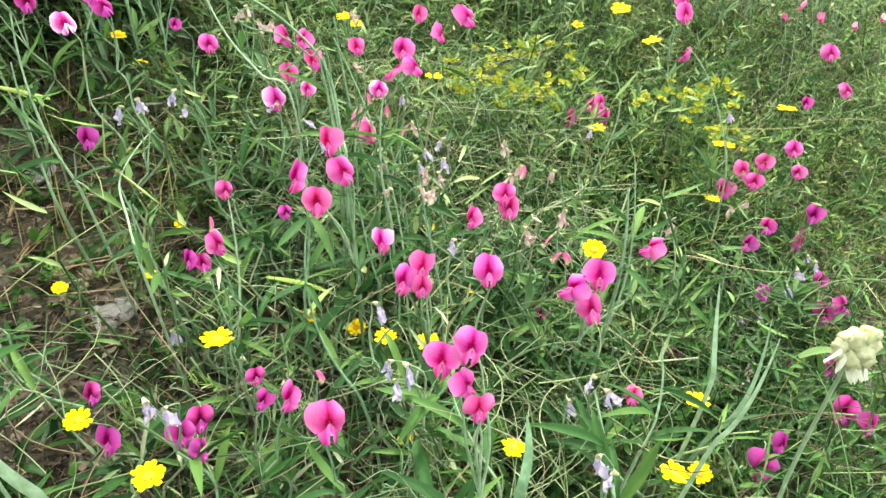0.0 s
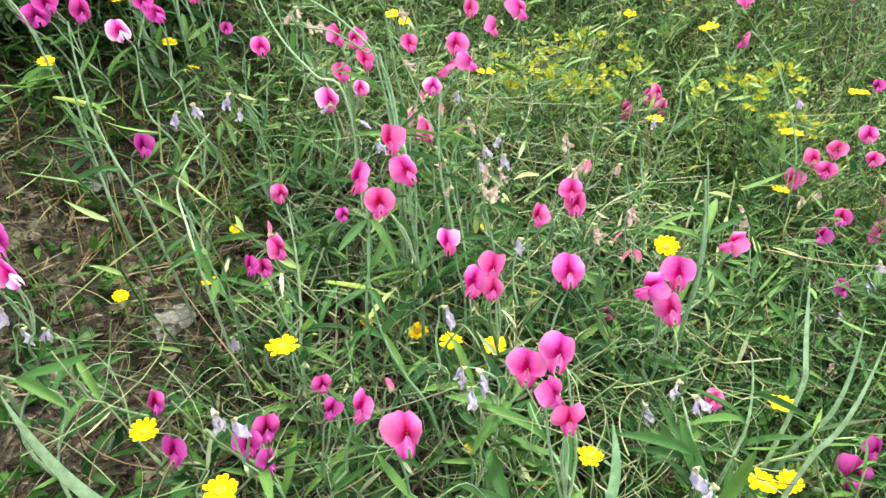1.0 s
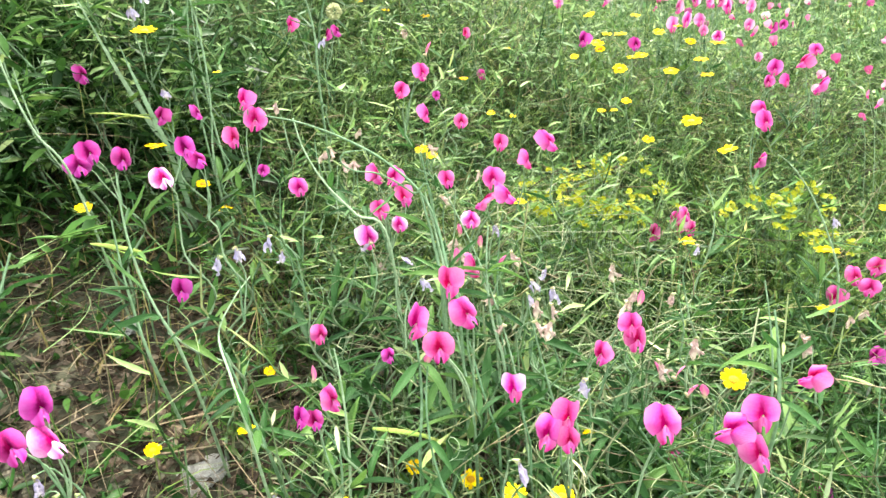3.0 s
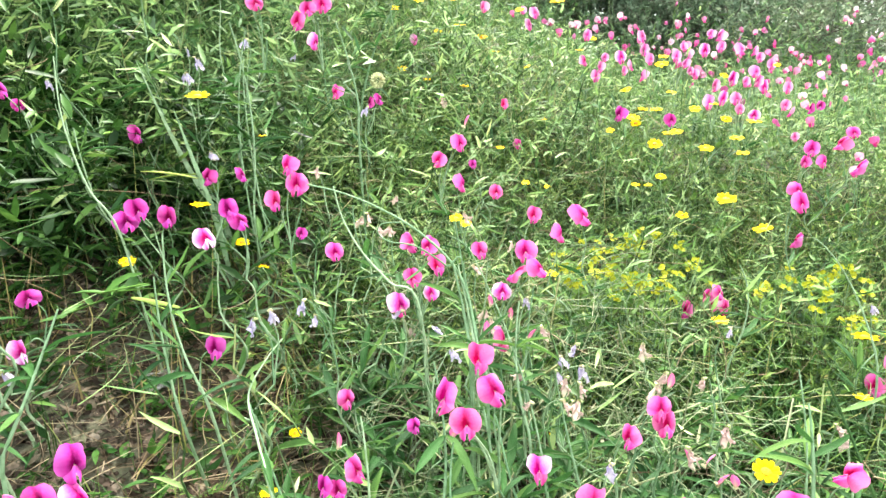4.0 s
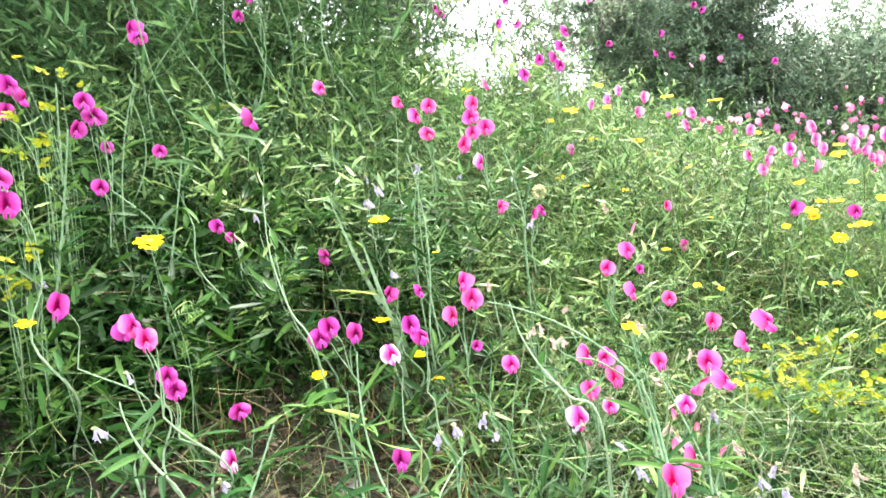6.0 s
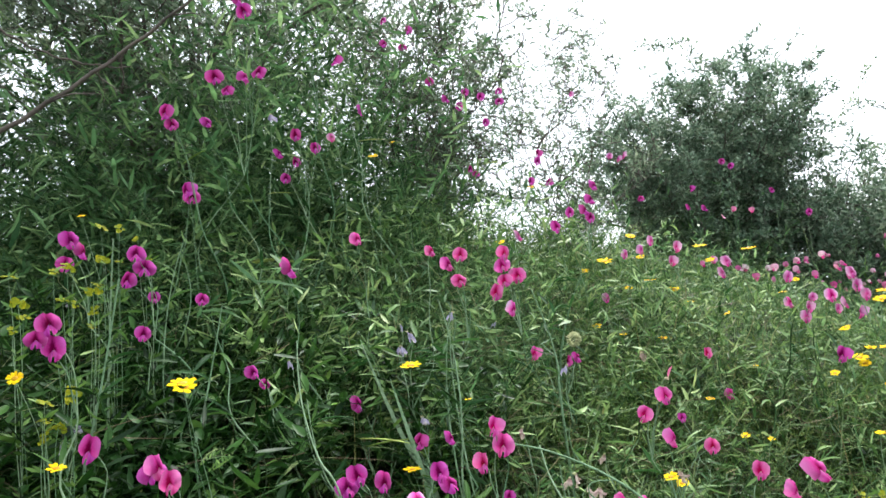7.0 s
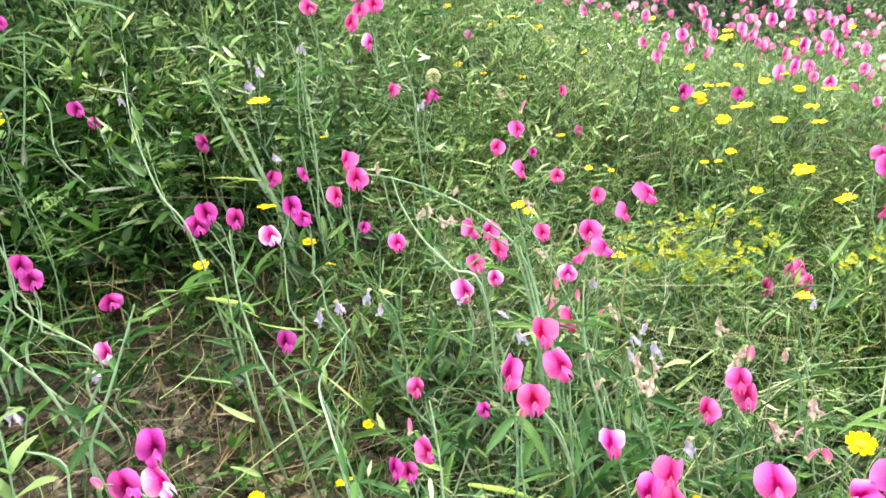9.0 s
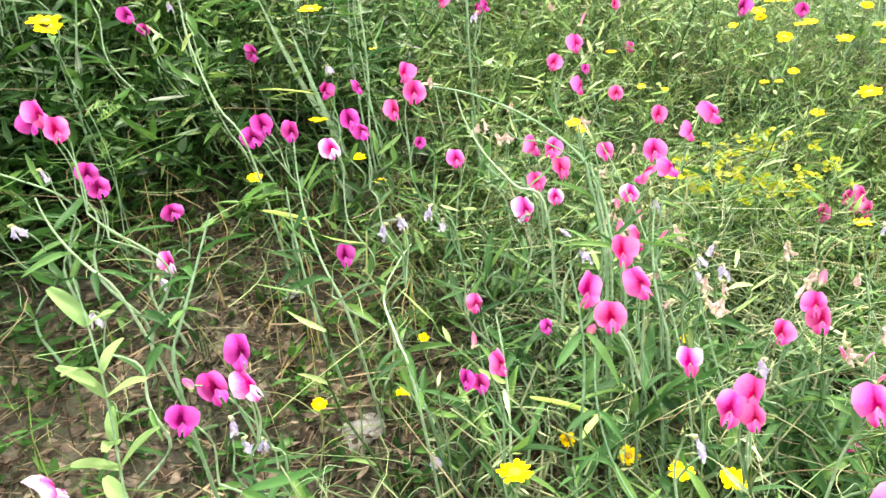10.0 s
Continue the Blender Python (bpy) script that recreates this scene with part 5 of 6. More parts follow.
pea_plant(0.165, 0.499, [(0.119, 0.472, 0.672, -86, 0.014, "faded"), (0.129, 0.461, 0.669, 31, 0.016, "faded")], "pink", 7)
pea_plant(0.157, 0.577, [(0.125, 0.535, 0.589, 40, 0.016, "faded")], "pink", 7)
pea_plant(0.130, 0.457, [(0.108, 0.391, 0.685, -22, 0.015, "faded"), (0.115, 0.384, 0.683, -70, 0.014, "faded")], "pink", 7)
pea_plant(-0.113, 0.446, [(-0.149, 0.415, 0.677, 16, 0.016, "faded"), (-0.138, 0.413, 0.675, 21, 0.015, "faded")], "pink", 7)
pea_plant(-0.360, 0.560, [(-0.342, 0.523, 0.638, -5, 0.017, "faded")], "magenta", 7)
pea_plant(-0.178, 0.649, [(-0.221, 0.607, 0.571, 70, 0.017, "faded")], "pink", 7)
pea_plant(0.016, 0.751, [(-0.007, 0.728, 0.712, 10, 0.014, "faded"), (0.010, 0.718, 0.709, -3, 0.016, "faded"), (-0.011, 0.705, 0.709, 29, 0.015, "faded"), (0.007, 0.751, 0.715, -55, 0.017, "faded")], "pink", 7)
pea_plant(-0.585, 1.198, [(-0.551, 1.187, 0.956, 80, 0.015, "faded"), (-0.531, 1.111, 0.934, 47, 0.017, "faded"), (-0.577, 1.215, 0.969, 84, 0.014, "faded")], "pink", 5)
pea_plant(-0.583, 1.019, [(-0.628, 0.953, 0.933, 5, 0.015, "faded")], "magenta", 7)
pea_plant(-0.455, 0.953, [(-0.418, 0.936, 0.853, -4, 0.015, "faded")], "pink", 7)
pea_plant(-0.483, 1.372, [(-0.453, 1.366, 0.958, -18, 0.015, "faded")], "magenta", 5)
pea_plant(-0.525, 1.408, [(-0.538, 1.351, 0.984, 69, 0.018, "faded")], "magenta", 5)
pea_plant(-0.171, 0.778, [(-0.128, 0.760, 0.721, 70, 0.015, "faded")], "pink", 7)
pea_plant(-0.100, 0.728, [(-0.105, 0.725, 0.715, -26, 0.015, "faded")], "pink", 7)
pea_plant(0.129, 0.890, [(0.165, 0.826, 0.708, 44, 0.014, "faded")], "pink", 7)
pea_plant(-1.308, 2.241, [(-1.326, 2.196, 1.272, 99, 0.0135, "faded")], "magenta", 3)
pea_plant(-1.256, 1.094, [(-1.224, 1.081, 1.066, 87, 0.015, "faded")], "pink", 5)
pea_plant(-0.765, 0.708, [(-0.768, 0.719, 0.890, -10, 0.017, "faded"), (-0.739, 0.682, 0.875, 57, 0.017, "faded")], "magenta", 7)
pea_plant(-0.776, 1.111, [(-0.740, 1.101, 1.350, 6, 0.019, "faded")], "magenta", 5)
pea_plant(-0.620, 0.658, [(-0.578, 0.645, 0.809, 103, 0.015, "faded")], "pink", 7)
pea_plant(-0.575, 0.600, [(-0.550, 0.575, 0.783, 114, 0.017, "faded")], "pink", 7)
pea_plant(-0.474, 0.535, [(-0.455, 0.533, 0.732, 73, 0.015, "faded")], "magenta", 7)
pea_plant(-0.321, 0.530, [(-0.328, 0.497, 0.677, 75, 0.016, "faded")], "magenta", 7)
pea_plant(-0.296, 0.545, [(-0.330, 0.531, 0.633, 39, 0.015, "faded")], "magenta", 7)
pea_plant(-0.503, 0.698, [(-0.471, 0.631, 0.713, 87, 0.017, "faded")], "pink", 7)
pea_plant(0.010, 0.708, [(-0.042, 0.698, 0.710, -32, 0.014, "dry"), (-0.034, 0.659, 0.704, -62, 0.014, "dry")], "pink", 7)
pea_plant(0.032, 0.762, [(-0.004, 0.696, 0.708, -57, 0.017, "dry"), (0.008, 0.690, 0.707, 44, 0.014, "dry")], "pink", 7)
pea_plant(0.082, 0.746, [(0.073, 0.704, 0.703, -9, 0.016, "dry"), (0.083, 0.725, 0.704, -69, 0.016, "dry")], "pink", 7)
pea_plant(-0.220, 0.974, [(-0.203, 0.939, 0.768, 25, 0.014, "dry")], "pink", 7)
pea_plant(-0.325, 1.050, [(-0.311, 1.008, 0.825, -7, 0.015, "dry")], "pink", 7)
pea_plant(-0.199, 0.972, [(-0.233, 0.952, 0.781, 63, 0.017, "dry")], "pink", 7)
pea_plant(-0.242, 1.475, [(-0.204, 1.440, 0.879, -24, 0.019, "dry")], "pink", 5)
pea_plant(0.128, 0.741, [(0.114, 0.721, 0.703, -38, 0.016, "dry")], "pink", 7)
pea_plant(0.117, 0.696, [(0.119, 0.658, 0.694, -25, 0.017, "dry")], "pink", 7)
pea_plant(-0.064, 0.800, [(-0.073, 0.787, 0.721, 69, 0.017, "dry"), (-0.080, 0.804, 0.723, -5, 0.016, "dry")], "pink", 7)
pea_plant(0.020, 0.667, [(-0.007, 0.663, 0.705, 43, 0.015, "dry")], "pink", 7)
pea_plant(0.118, 0.793, [(0.070, 0.767, 0.711, -27, 0.017, "dry")], "pink", 7)
pea_plant(-0.173, 1.052, [(-0.211, 1.022, 0.788, 17, 0.014, "dry")], "pink", 7)
pea_plant(-0.138, 1.058, [(-0.124, 1.037, 0.765, 34, 0.017, "dry")], "pink", 7)
pea_plant(-0.037, 0.823, [(-0.024, 0.777, 0.719, -16, 0.015, "dry")], "pink", 7)
pea_plant(-0.251, 0.947, [(-0.215, 0.931, 0.771, 22, 0.017, "dry")], "pink", 7)
pea_plant(-0.135, 0.897, [(-0.099, 0.892, 0.740, 17, 0.015, "dry")], "pink", 7)
pea_plant(-0.226, 0.975, [(-0.179, 0.937, 0.640, -22, 0.015, "dry")], "pink", 7)
pea_plant(0.029, 0.721, [(0.005, 0.663, 0.705, 4, 0.017, "dry")], "pink", 7)
pea_plant(0.079, 0.674, [(0.084, 0.626, 0.692, 46, 0.017, "dry")], "pink", 7)
pea_plant(0.369, 0.954, [(0.381, 0.921, 0.581, 25, 0.014, "dry")], "pink", 7)
pea_plant(0.440, 0.979, [(0.407, 0.937, 0.582, -70, 0.015, "dry")], "magenta", 7)
daisy(-0.131, 0.485, 0.670, 0.021, -5, 35)
daisy(-0.239, 0.479, 0.589, 0.019, 18, 11)
daisy(-0.136, 0.379, 0.659, 0.018, 5, 28)
daisy(-0.270, 0.685, 0.577, 0.016, 2, 21)
daisy(-0.113, 0.673, 0.549, 0.015, 26, 19)
daisy(0.009, 0.570, 0.611, 0.019, 13, -5)
daisy(0.080, 0.494, 0.577, 0.019, 0, -7)
daisy(0.211, 0.506, 0.548, 0.022, -1, -53)
daisy(0.232, 0.508, 0.548, 0.019, 14, -55)
daisy(0.240, 0.566, 0.571, 0.022, -6, -39)
daisy(0.149, 0.649, 0.663, 0.021, 21, -10)
daisy(0.049, 0.707, 0.564, 0.013, 0, 11)
daisy(-0.002, 0.811, 0.582, 0.014, 15, 7)
daisy(-0.004, 0.537, 0.531, 0.014, 8, 19)
daisy(0.223, 1.058, 0.623, 0.022, 6, -7)
daisy(0.395, 1.031, 0.622, 0.031, -1, -47)
daisy(0.480, 1.062, 0.669, 0.027, -5, -8)
daisy(0.010, 1.878, 1.073, 0.034, 8, -25)
daisy(-0.219, 1.874, 1.021, 0.030, 9, 10)
daisy(-0.165, 1.879, 0.993, 0.032, 20, 5)
daisy(-0.268, 1.869, 1.006, 0.023, 18, 4)
daisy(-0.319, 1.859, 1.077, 0.038, 21, 16)
daisy(-0.370, 1.852, 1.057, 0.021, 33, 4)
daisy(-0.262, 1.646, 0.904, 0.016, 16, 2)
daisy(-0.181, 1.654, 0.891, 0.022, 9, 0)
daisy(-0.316, 1.639, 0.926, 0.022, 27, 2)
daisy(-0.697, 1.515, 0.873, 0.028, 17, 0)
daisy(-0.097, 1.487, 0.786, 0.019, 7, 11)
daisy(-0.012, 1.653, 0.825, 0.014, 8, 13)
daisy(-0.051, 1.661, 0.933, 0.016, 22, -56)
daisy(0.070, 1.877, 0.965, 0.018, 6, -6)
daisy(0.100, 1.875, 0.991, 0.016, 27, -1)
daisy(0.155, 1.644, 0.890, 0.016, 32, -32)
daisy(0.169, 1.637, 0.833, 0.030, 25, 7)
daisy(0.189, 1.636, 0.851, 0.020, 11, 2)
daisy(0.215, 1.631, 0.851, 0.026, 6, -14)
daisy(0.218, 1.636, 0.940, 0.026, 28, -36)
daisy(0.259, 1.852, 0.952, 0.025, 12, -12)
daisy(0.242, 1.629, 0.886, 0.020, 14, 5)
daisy(0.189, 1.467, 0.803, 0.026, 32, -4)
daisy(0.211, 1.465, 0.823, 0.022, 4, -27)
daisy(0.226, 1.462, 0.827, 0.022, 16, -6)
daisy(0.177, 1.635, 0.822, 0.022, 31, -14)
daisy(0.209, 1.280, 0.714, 0.020, 17, -18)
daisy(0.288, 1.616, 0.855, 0.022, 27, -13)
daisy(0.276, 1.447, 0.800, 0.025, 23, -4)
daisy(0.321, 1.609, 0.866, 0.018, 4, -21)
daisy(0.334, 1.608, 0.921, 0.016, 32, 8)
daisy(0.346, 1.599, 0.837, 0.022, 31, 6)
daisy(0.395, 1.584, 0.836, 0.028, 6, -16)
daisy(0.335, 1.429, 0.795, 0.023, 8, -14)
daisy(0.324, 1.436, 0.821, 0.025, 6, -21)
daisy(0.271, 1.270, 0.745, 0.031, 22, -17)
daisy(0.324, 1.243, 0.705, 0.030, 17, -75)
daisy(0.135, 1.304, 0.757, 0.014, 6, -8)
daisy(0.155, 1.301, 0.758, 0.013, 6, -39)
daisy(0.173, 1.300, 0.773, 0.016, 26, 9)
daisy(-0.045, 1.319, 0.752, 0.014, 23, -14)
daisy(0.108, 1.482, 0.824, 0.016, 27, -14)
daisy(-0.008, 1.317, 0.747, 0.011, 21, 5)
daisy(0.422, 1.583, 0.943, 0.014, 25, -20)
daisy(-0.095, 1.878, 1.091, 0.030, 12, -9)
daisy(-0.075, 1.880, 1.055, 0.023, 27, -8)
daisy(-0.131, 1.880, 0.960, 0.021, 7, 90)
daisy(-0.233, 1.870, 1.079, 0.021, 31, 3)
daisy(-0.580, 0.698, 0.931, 0.030, 11, 27)
daisy(-0.413, 1.088, 0.853, 0.010, 9, -38)
daisy(-0.134, 1.031, 0.759, 0.018, 15, 0)
daisy(-0.520, 1.655, 1.136, 0.022, 31, 13)
daisy(-0.717, 1.428, 1.332, 0.021, 28, 13)
daisy(-0.717, 1.529, 1.384, 0.013, 26, -2)
daisy(-0.246, 1.819, 1.128, 0.024, 31, 27)
daisy(-0.535, 2.044, 1.324, 0.022, 32, 27)
daisy(-0.950, 0.891, 1.178, 0.014, 16, 27)
daisy(0.161, 1.723, 0.882, 0.019, 10, -19)
daisy(-0.011, 0.988, 0.702, 0.024, -1, -16)
daisy(-0.127, 1.096, 0.735, 0.017, 24, 24)
daisy(-0.503, 0.875, 0.731, 0.020, 19, 24)
daisy(-0.414, 0.995, 0.724, 0.019, 23, 34)
daisy(-0.375, 0.961, 0.701, 0.017, 8, 10)
daisy(-0.459, 0.999, 0.913, 0.028, 13, 18)
daisy(-0.443, 0.946, 0.785, 0.024, 2, 31)
daisy(0.376, 0.969, 0.567, 0.024, -3, -49)
daisy(-0.605, 0.727, 0.925, 0.024, 38, 40)
daisy(-0.774, 0.654, 0.950, 0.017, 45, 41)
daisy(-0.706, 0.648, 0.855, 0.02, 12, 53)
daisy(-0.026, 0.570, 0.613, 0.018, 6, -1)
daisy(-0.060, 0.641, 0.564, 0.019, 13, 2)
daisy(-0.277, 0.781, 0.580, 0.014, 12, 20)
daisy(-0.345, 0.652, 0.577, 0.015, 20, 45)


# ---- spurge with yellow-green bracts ----
def bract_ring(seed):
    """A flat-topped head of small round bracts in pairs."""
    r = np.random.default_rng(seed)
    parts = []
    for i in range(7):
        a, d = r.uniform(0, 2 * math.pi), 0.62 * math.sqrt(r.uniform(0, 1))
        c = np.array((d * math.cos(a), d * math.sin(a), 0.12 * r.uniform(-1, 1)))
        for half in (0, math.pi):
            n = 7
            ang = np.linspace(-1.5, 1.5, n) + half + a
            rr = 0.26 * r.uniform(0.8, 1.15)
            rim = c + np.stack([rr * np.cos(ang), rr * np.sin(ang), 0.08 + 0 * ang], 1)
            v = np.concatenate([[c], rim])
            f = np.array([[0, k, k + 1, k + 1] for k in range(1, n)])
            parts.append((v, f))
    v, f = joined(parts)
    me = bpy.data.meshes.new("bracts")
    me.from_pydata(v.tolist(), [], [tuple(q[:3]) for q in f.tolist()])
    me.materials.append(M_SPURGE)
    return me


BRACTS = [bract_ring(s) for s in (1, 2, 3)]


def spurge(x, y, z, stems=6, spread=0.05):
    base = np.array((x, y, float(hgt(x, y)) - 0.004))
    plant = new("spurge")
    plant.location = base
    high = max(z + 0.015 - base[2], 0.07)
    for i in range(stems):
        a, d = rnd.uniform(0, 2 * math.pi), 0.55 * spread * math.sqrt(rnd.random())
        top = (d * math.cos(a), d * math.sin(a), high * rnd.uniform(0.8, 1.0))
        path = curve_path((0, 0, 0), top, (0, 0, 0.02), 8, 0.003, rnd.uniform(0, 6))
        part("stem", stalk_mesh("stem", path, 0.0009, M_STEM, 3), plant)
        h = tagged(part("bract_head", rnd.choice(BRACTS), plant, "yellow-green round bracts"), kind="stuff")
        h.matrix_basis = toward(top, rnd.uniform(-50, 50) + (45 if x < -0.5 else 0), rnd.uniform(10, 70) if x < -0.5 else rnd.uniform(5, 50), rnd.uniform(-20, 20), rnd.uniform(0.009, 0.0155))
        k = 12
        at = path[np.random.default_rng(i).integers(2, 8, k)]
        v, f = small_leaves(at, np.linspace(0, 15, k), np.full(k, 0.02), np.full(k, 0.5), np.full(k, 0.005))
        tagged(part("foliage", mesh_of("foliage", v, f, M_FINE), plant), kind="stuff")
    return tagged(plant, "spurge with yellow-green bracts on thin stems", "spurge", "spurge in the meadow")


# ---- flat green pods ----
def pod(x, y, z, yaw, pitch, length):
    g = float(hgt(x, y))
    holder = new("pea_pod")
    holder.location = (x, y, g)
    p = part("pod", POD, holder, "flat green pod")
    p.matrix_basis = toward((0, 0, z - g), yaw, pitch, rnd.uniform(-40, 40), length)
    path = curve_path((0.02, 0.02, 0), (0, 0, z - g), (0.01, 0.01, 0.02), 10, 0.004, rnd.uniform(0, 6))
    part("stem", stalk_mesh("stem", path, 0.0012, M_STEM, 4), holder)
    return tagged(holder, "flat green seed pod hanging on a thin stem", "seed pod", "pods among the peas")


# ---- stones on the soil ----
def stone(x, y, size, seed, flat=0.5):
    bm = bmesh.new()
    bmesh.ops.create_icosphere(bm, subdivisions=3, radius=1.0)
    for v in bm.verts:
        n = noise.noise(v.co * 1.3 + Vector((seed, 0, 0))) * 0.6 + noise.noise(v.co * 4 + Vector((0, seed, 0))) * 0.28 + noise.noise(v.co * 9 + Vector((0, 0, seed))) * 0.12
        v.co *= 1 + n
        v.co.z *= flat
    me = bpy.data.meshes.new("stone")
    bm.to_mesh(me); bm.free()
    me.materials.append(M_STONE)
    ob = new("stone", me)
    ob.matrix_world = toward((x, y, float(hgt(x, y) + lumps(x, y)) + 0.05 * size * flat), rnd.uniform(0, 360), 0, 0, size)
    return tagged(ob, "pale rough stone half sunk in brown soil", "stone", "stones on the soil")


# ---- long stalks and grass blades that stand out ----
def stalk(a, b, c, r, leaves):
    """A long stem through three places, rooted in the ground under its lower end."""
    ends = sorted((a, c), key=lambda p: p[2])
    low, top = np.array(ends[0]), np.array(ends[1])
    root = np.array((low[0] + 0.7 * (low[0] - b[0]), low[1] + 0.03 + 0.3 * (low[1] - b[1]), 0))
    root[2] = float(hgt(root[0], root[1])) - 0.004
    s = np.linspace(0, 1, 18)[:, None]
    mid = 2 * np.array(b) - 0.5 * (low + top)
    upper = (1 - s) ** 2 * low + 2 * s * (1 - s) * mid + s ** 2 * top
    s = np.linspace(0, 1, 6)[:-1, None]
    knee = low + 0.35 * (low - mid)
    knee[2] = max(knee[2], root[2] + 0.3 * (low[2] - root[2]))
    path = np.concatenate([(1 - s) ** 2 * root + 2 * s * (1 - s) * knee + s ** 2 * low, upper]) - root
    blade = leaves == 0
    thing = new("grass_blade" if blade else "climbing_pea")
    thing.location = root
    if blade:
        tan = np.gradient(path, axis=0)
        side = np.cross(tan, np.array((0.1, -1.0, 0.3)))
        side /= np.linalg.norm(side, axis=1, keepdims=True) + 1e-9
        lift = np.cross(side, tan); lift /= np.linalg.norm(lift, axis=1, keepdims=True) + 1e-9
        w = r * (1 - np.linspace(0, 1, len(path)) ** 3)[:, None] + 0.0003
        v = np.stack([path - side * w, path + lift * w * 0.35, path + side * w], 1).reshape(-1, 3)
        k = np.arange(len(path) - 1) * 3
        f = np.concatenate([np.stack([k, k + 1, k + 4, k + 3], 1), np.stack([k + 1, k + 2, k + 5, k + 4], 1)])
        part("blade", mesh_of("blade", v, f, M_STEM), thing)
        return tagged(thing, "long pale green grass blade arching over the flowers", "grass blade", "single stalks")
    part("stem", stalk_mesh("stem", path, r * 0.75, M_STEM, 6), thing)
    for i in range(leaves):
        at = path[7 + int(14 * i / max(leaves, 1))]
        az = rnd.uniform(0, 360)
        for d in (-28, 28):
            lf = part("leaflet", rnd.choice(LEAFLETS), thing)
            lf.matrix_basis = toward(at, az + d, rnd.uniform(0, 55), rnd.uniform(-25, 25), rnd.uniform(0.03, 0.055))
    return tagged(thing, "long pale green winged pea stem with narrow leaflets", "pea plant", "single stalks")


# ---- plants seen once or twice ----
def knob_mesh(seed):
    """A swollen cream bud with a puckered, downy surface."""
    bm = bmesh.new()
    bmesh.ops.create_icosphere(bm, subdivisions=3, radius=1.0)
    for v in bm.verts:
        n = noise.noise(v.co * 1.9 + Vector((seed, 0, 0))) * 0.42 + noise.noise(v.co * 5 + Vector((0, seed, 0))) * 0.16
        v.co *= 1 + n
        v.co.z *= 1.25 - 0.25 * v.co.z
    for f in bm.faces:
        f.smooth = True
    me = bpy.data.meshes.new("bud")
    bm.to_mesh(me); bm.free()
    me.materials.append(M_CREAM)
    return me


KNOBS = [knob_mesh(k) for k in (1, 4, 9)]


def lip_fn(U, V):
    half = 0.3 * np.sin(np.pi * np.clip(0.8 * V + 0.15, 0, 1)) ** 0.6
    return U * half, -0.35 * V ** 2 + 0.1 * U ** 2, -0.9 * V + 0.08 * np.sin(5 * U + 4 * V)


LIP = lofted("lip_petal", lip_fn, 9, 8, M_CREAM_PALE)


def cream_flower(top, size):
    """A cream flower head of swollen buds round a crown, with pale lips hanging from it, close to the path."""
    base = np.array((top[0] + 0.03, top[1] + 0.03, float(hgt(top[0], top[1])) - 0.004))
    plant = new("cream_flower")
    plant.location = base
    t = np.array(top) - base
    part("stem", stalk_mesh("stem", curve_path((0, 0, 0), t, (0.01, 0.02, 0.02), 14, 0.004), 0.002, M_STEM), plant)
    for i, (x, y, z, k) in enumerate(((0, 0, 0.1, 0.44), (-0.46, -0.1, 0.16, 0.22), (-0.38, -0.05, 0.38, 0.2), (0.42, -0.05, 0.2, 0.24), (-0.16, -0.2, 0.5, 0.22), (0.12, -0.12, 0.62, 0.24), (0.42, 0.0, 0.52, 0.17), (-0.5, -0.2, -0.1, 0.18), (-0.22, -0.28, -0.12, 0.24), (0.1, -0.32, 0.1, 0.24), (0.3, -0.26, -0.14, 0.22), (0.02, -0.2, -0.34, 0.24))):
        p = part("bud", KNOBS[i % 3], plant)
        p.matrix_basis = toward(t + size * np.array((x, y, z)), i * 50, rnd.uniform(-25, 25), rnd.uniform(-25, 25), size * k)
    for x, z, yaw in ((0.18, -0.25, 20), (-0.5, 0.0, -75), (0.42, -0.2, 50), (-0.6, 0.15, -95), (0.0, -0.35, -10)):
        p = part("lip_petal", LIP, plant)
        p.matrix_basis = toward(t + size * np.array((x, -0.25, z)), yaw, rnd.uniform(-30, 10), yaw * 0.5, size * 0.62)
    leaf = part("leaf", SHOOT_LEAVES[0], plant)
    leaf.matrix_basis = toward(t + size * np.array((-0.3, 0.0, -0.1)), 90, -5, 10, size * 1.2)
    return tagged(plant, "cream-white flower head of swollen downy buds", "wild flower")


def white_puff(x, y, z, size):
    base = np.array((x, y + 0.02, float(hgt(x, y)) - 0.004))
    plant = new("white_scabious")
    plant.location = base
    t = np.array((x, y, z)) - base
    part("stem", stalk_mesh("stem", curve_path((0, 0, 0), t, (0.01, 0.01, 0.01), 12, 0.003), 0.0011, M_STEM, 4), plant)
    r = np.random.default_rng(4)
    n = 220
    d = r.normal(0, 1, (n, 3)); d /= np.linalg.norm(d, axis=1, keepdims=True)
    v, f = small_leaves(t + d * size * 0.55, np.arctan2(d[:, 1], d[:, 0]), np.full(n, size * 0.5), np.arcsin(np.clip(d[:, 2], -1, 1)), np.full(n, size * 0.3))
    tagged(part("flower_head", mesh_of("flower_head", v, f, M_CREAM), plant, "round white flower head"), kind="stuff")
    return tagged(plant, "white round scabious head on a thin stem", "wild flower")


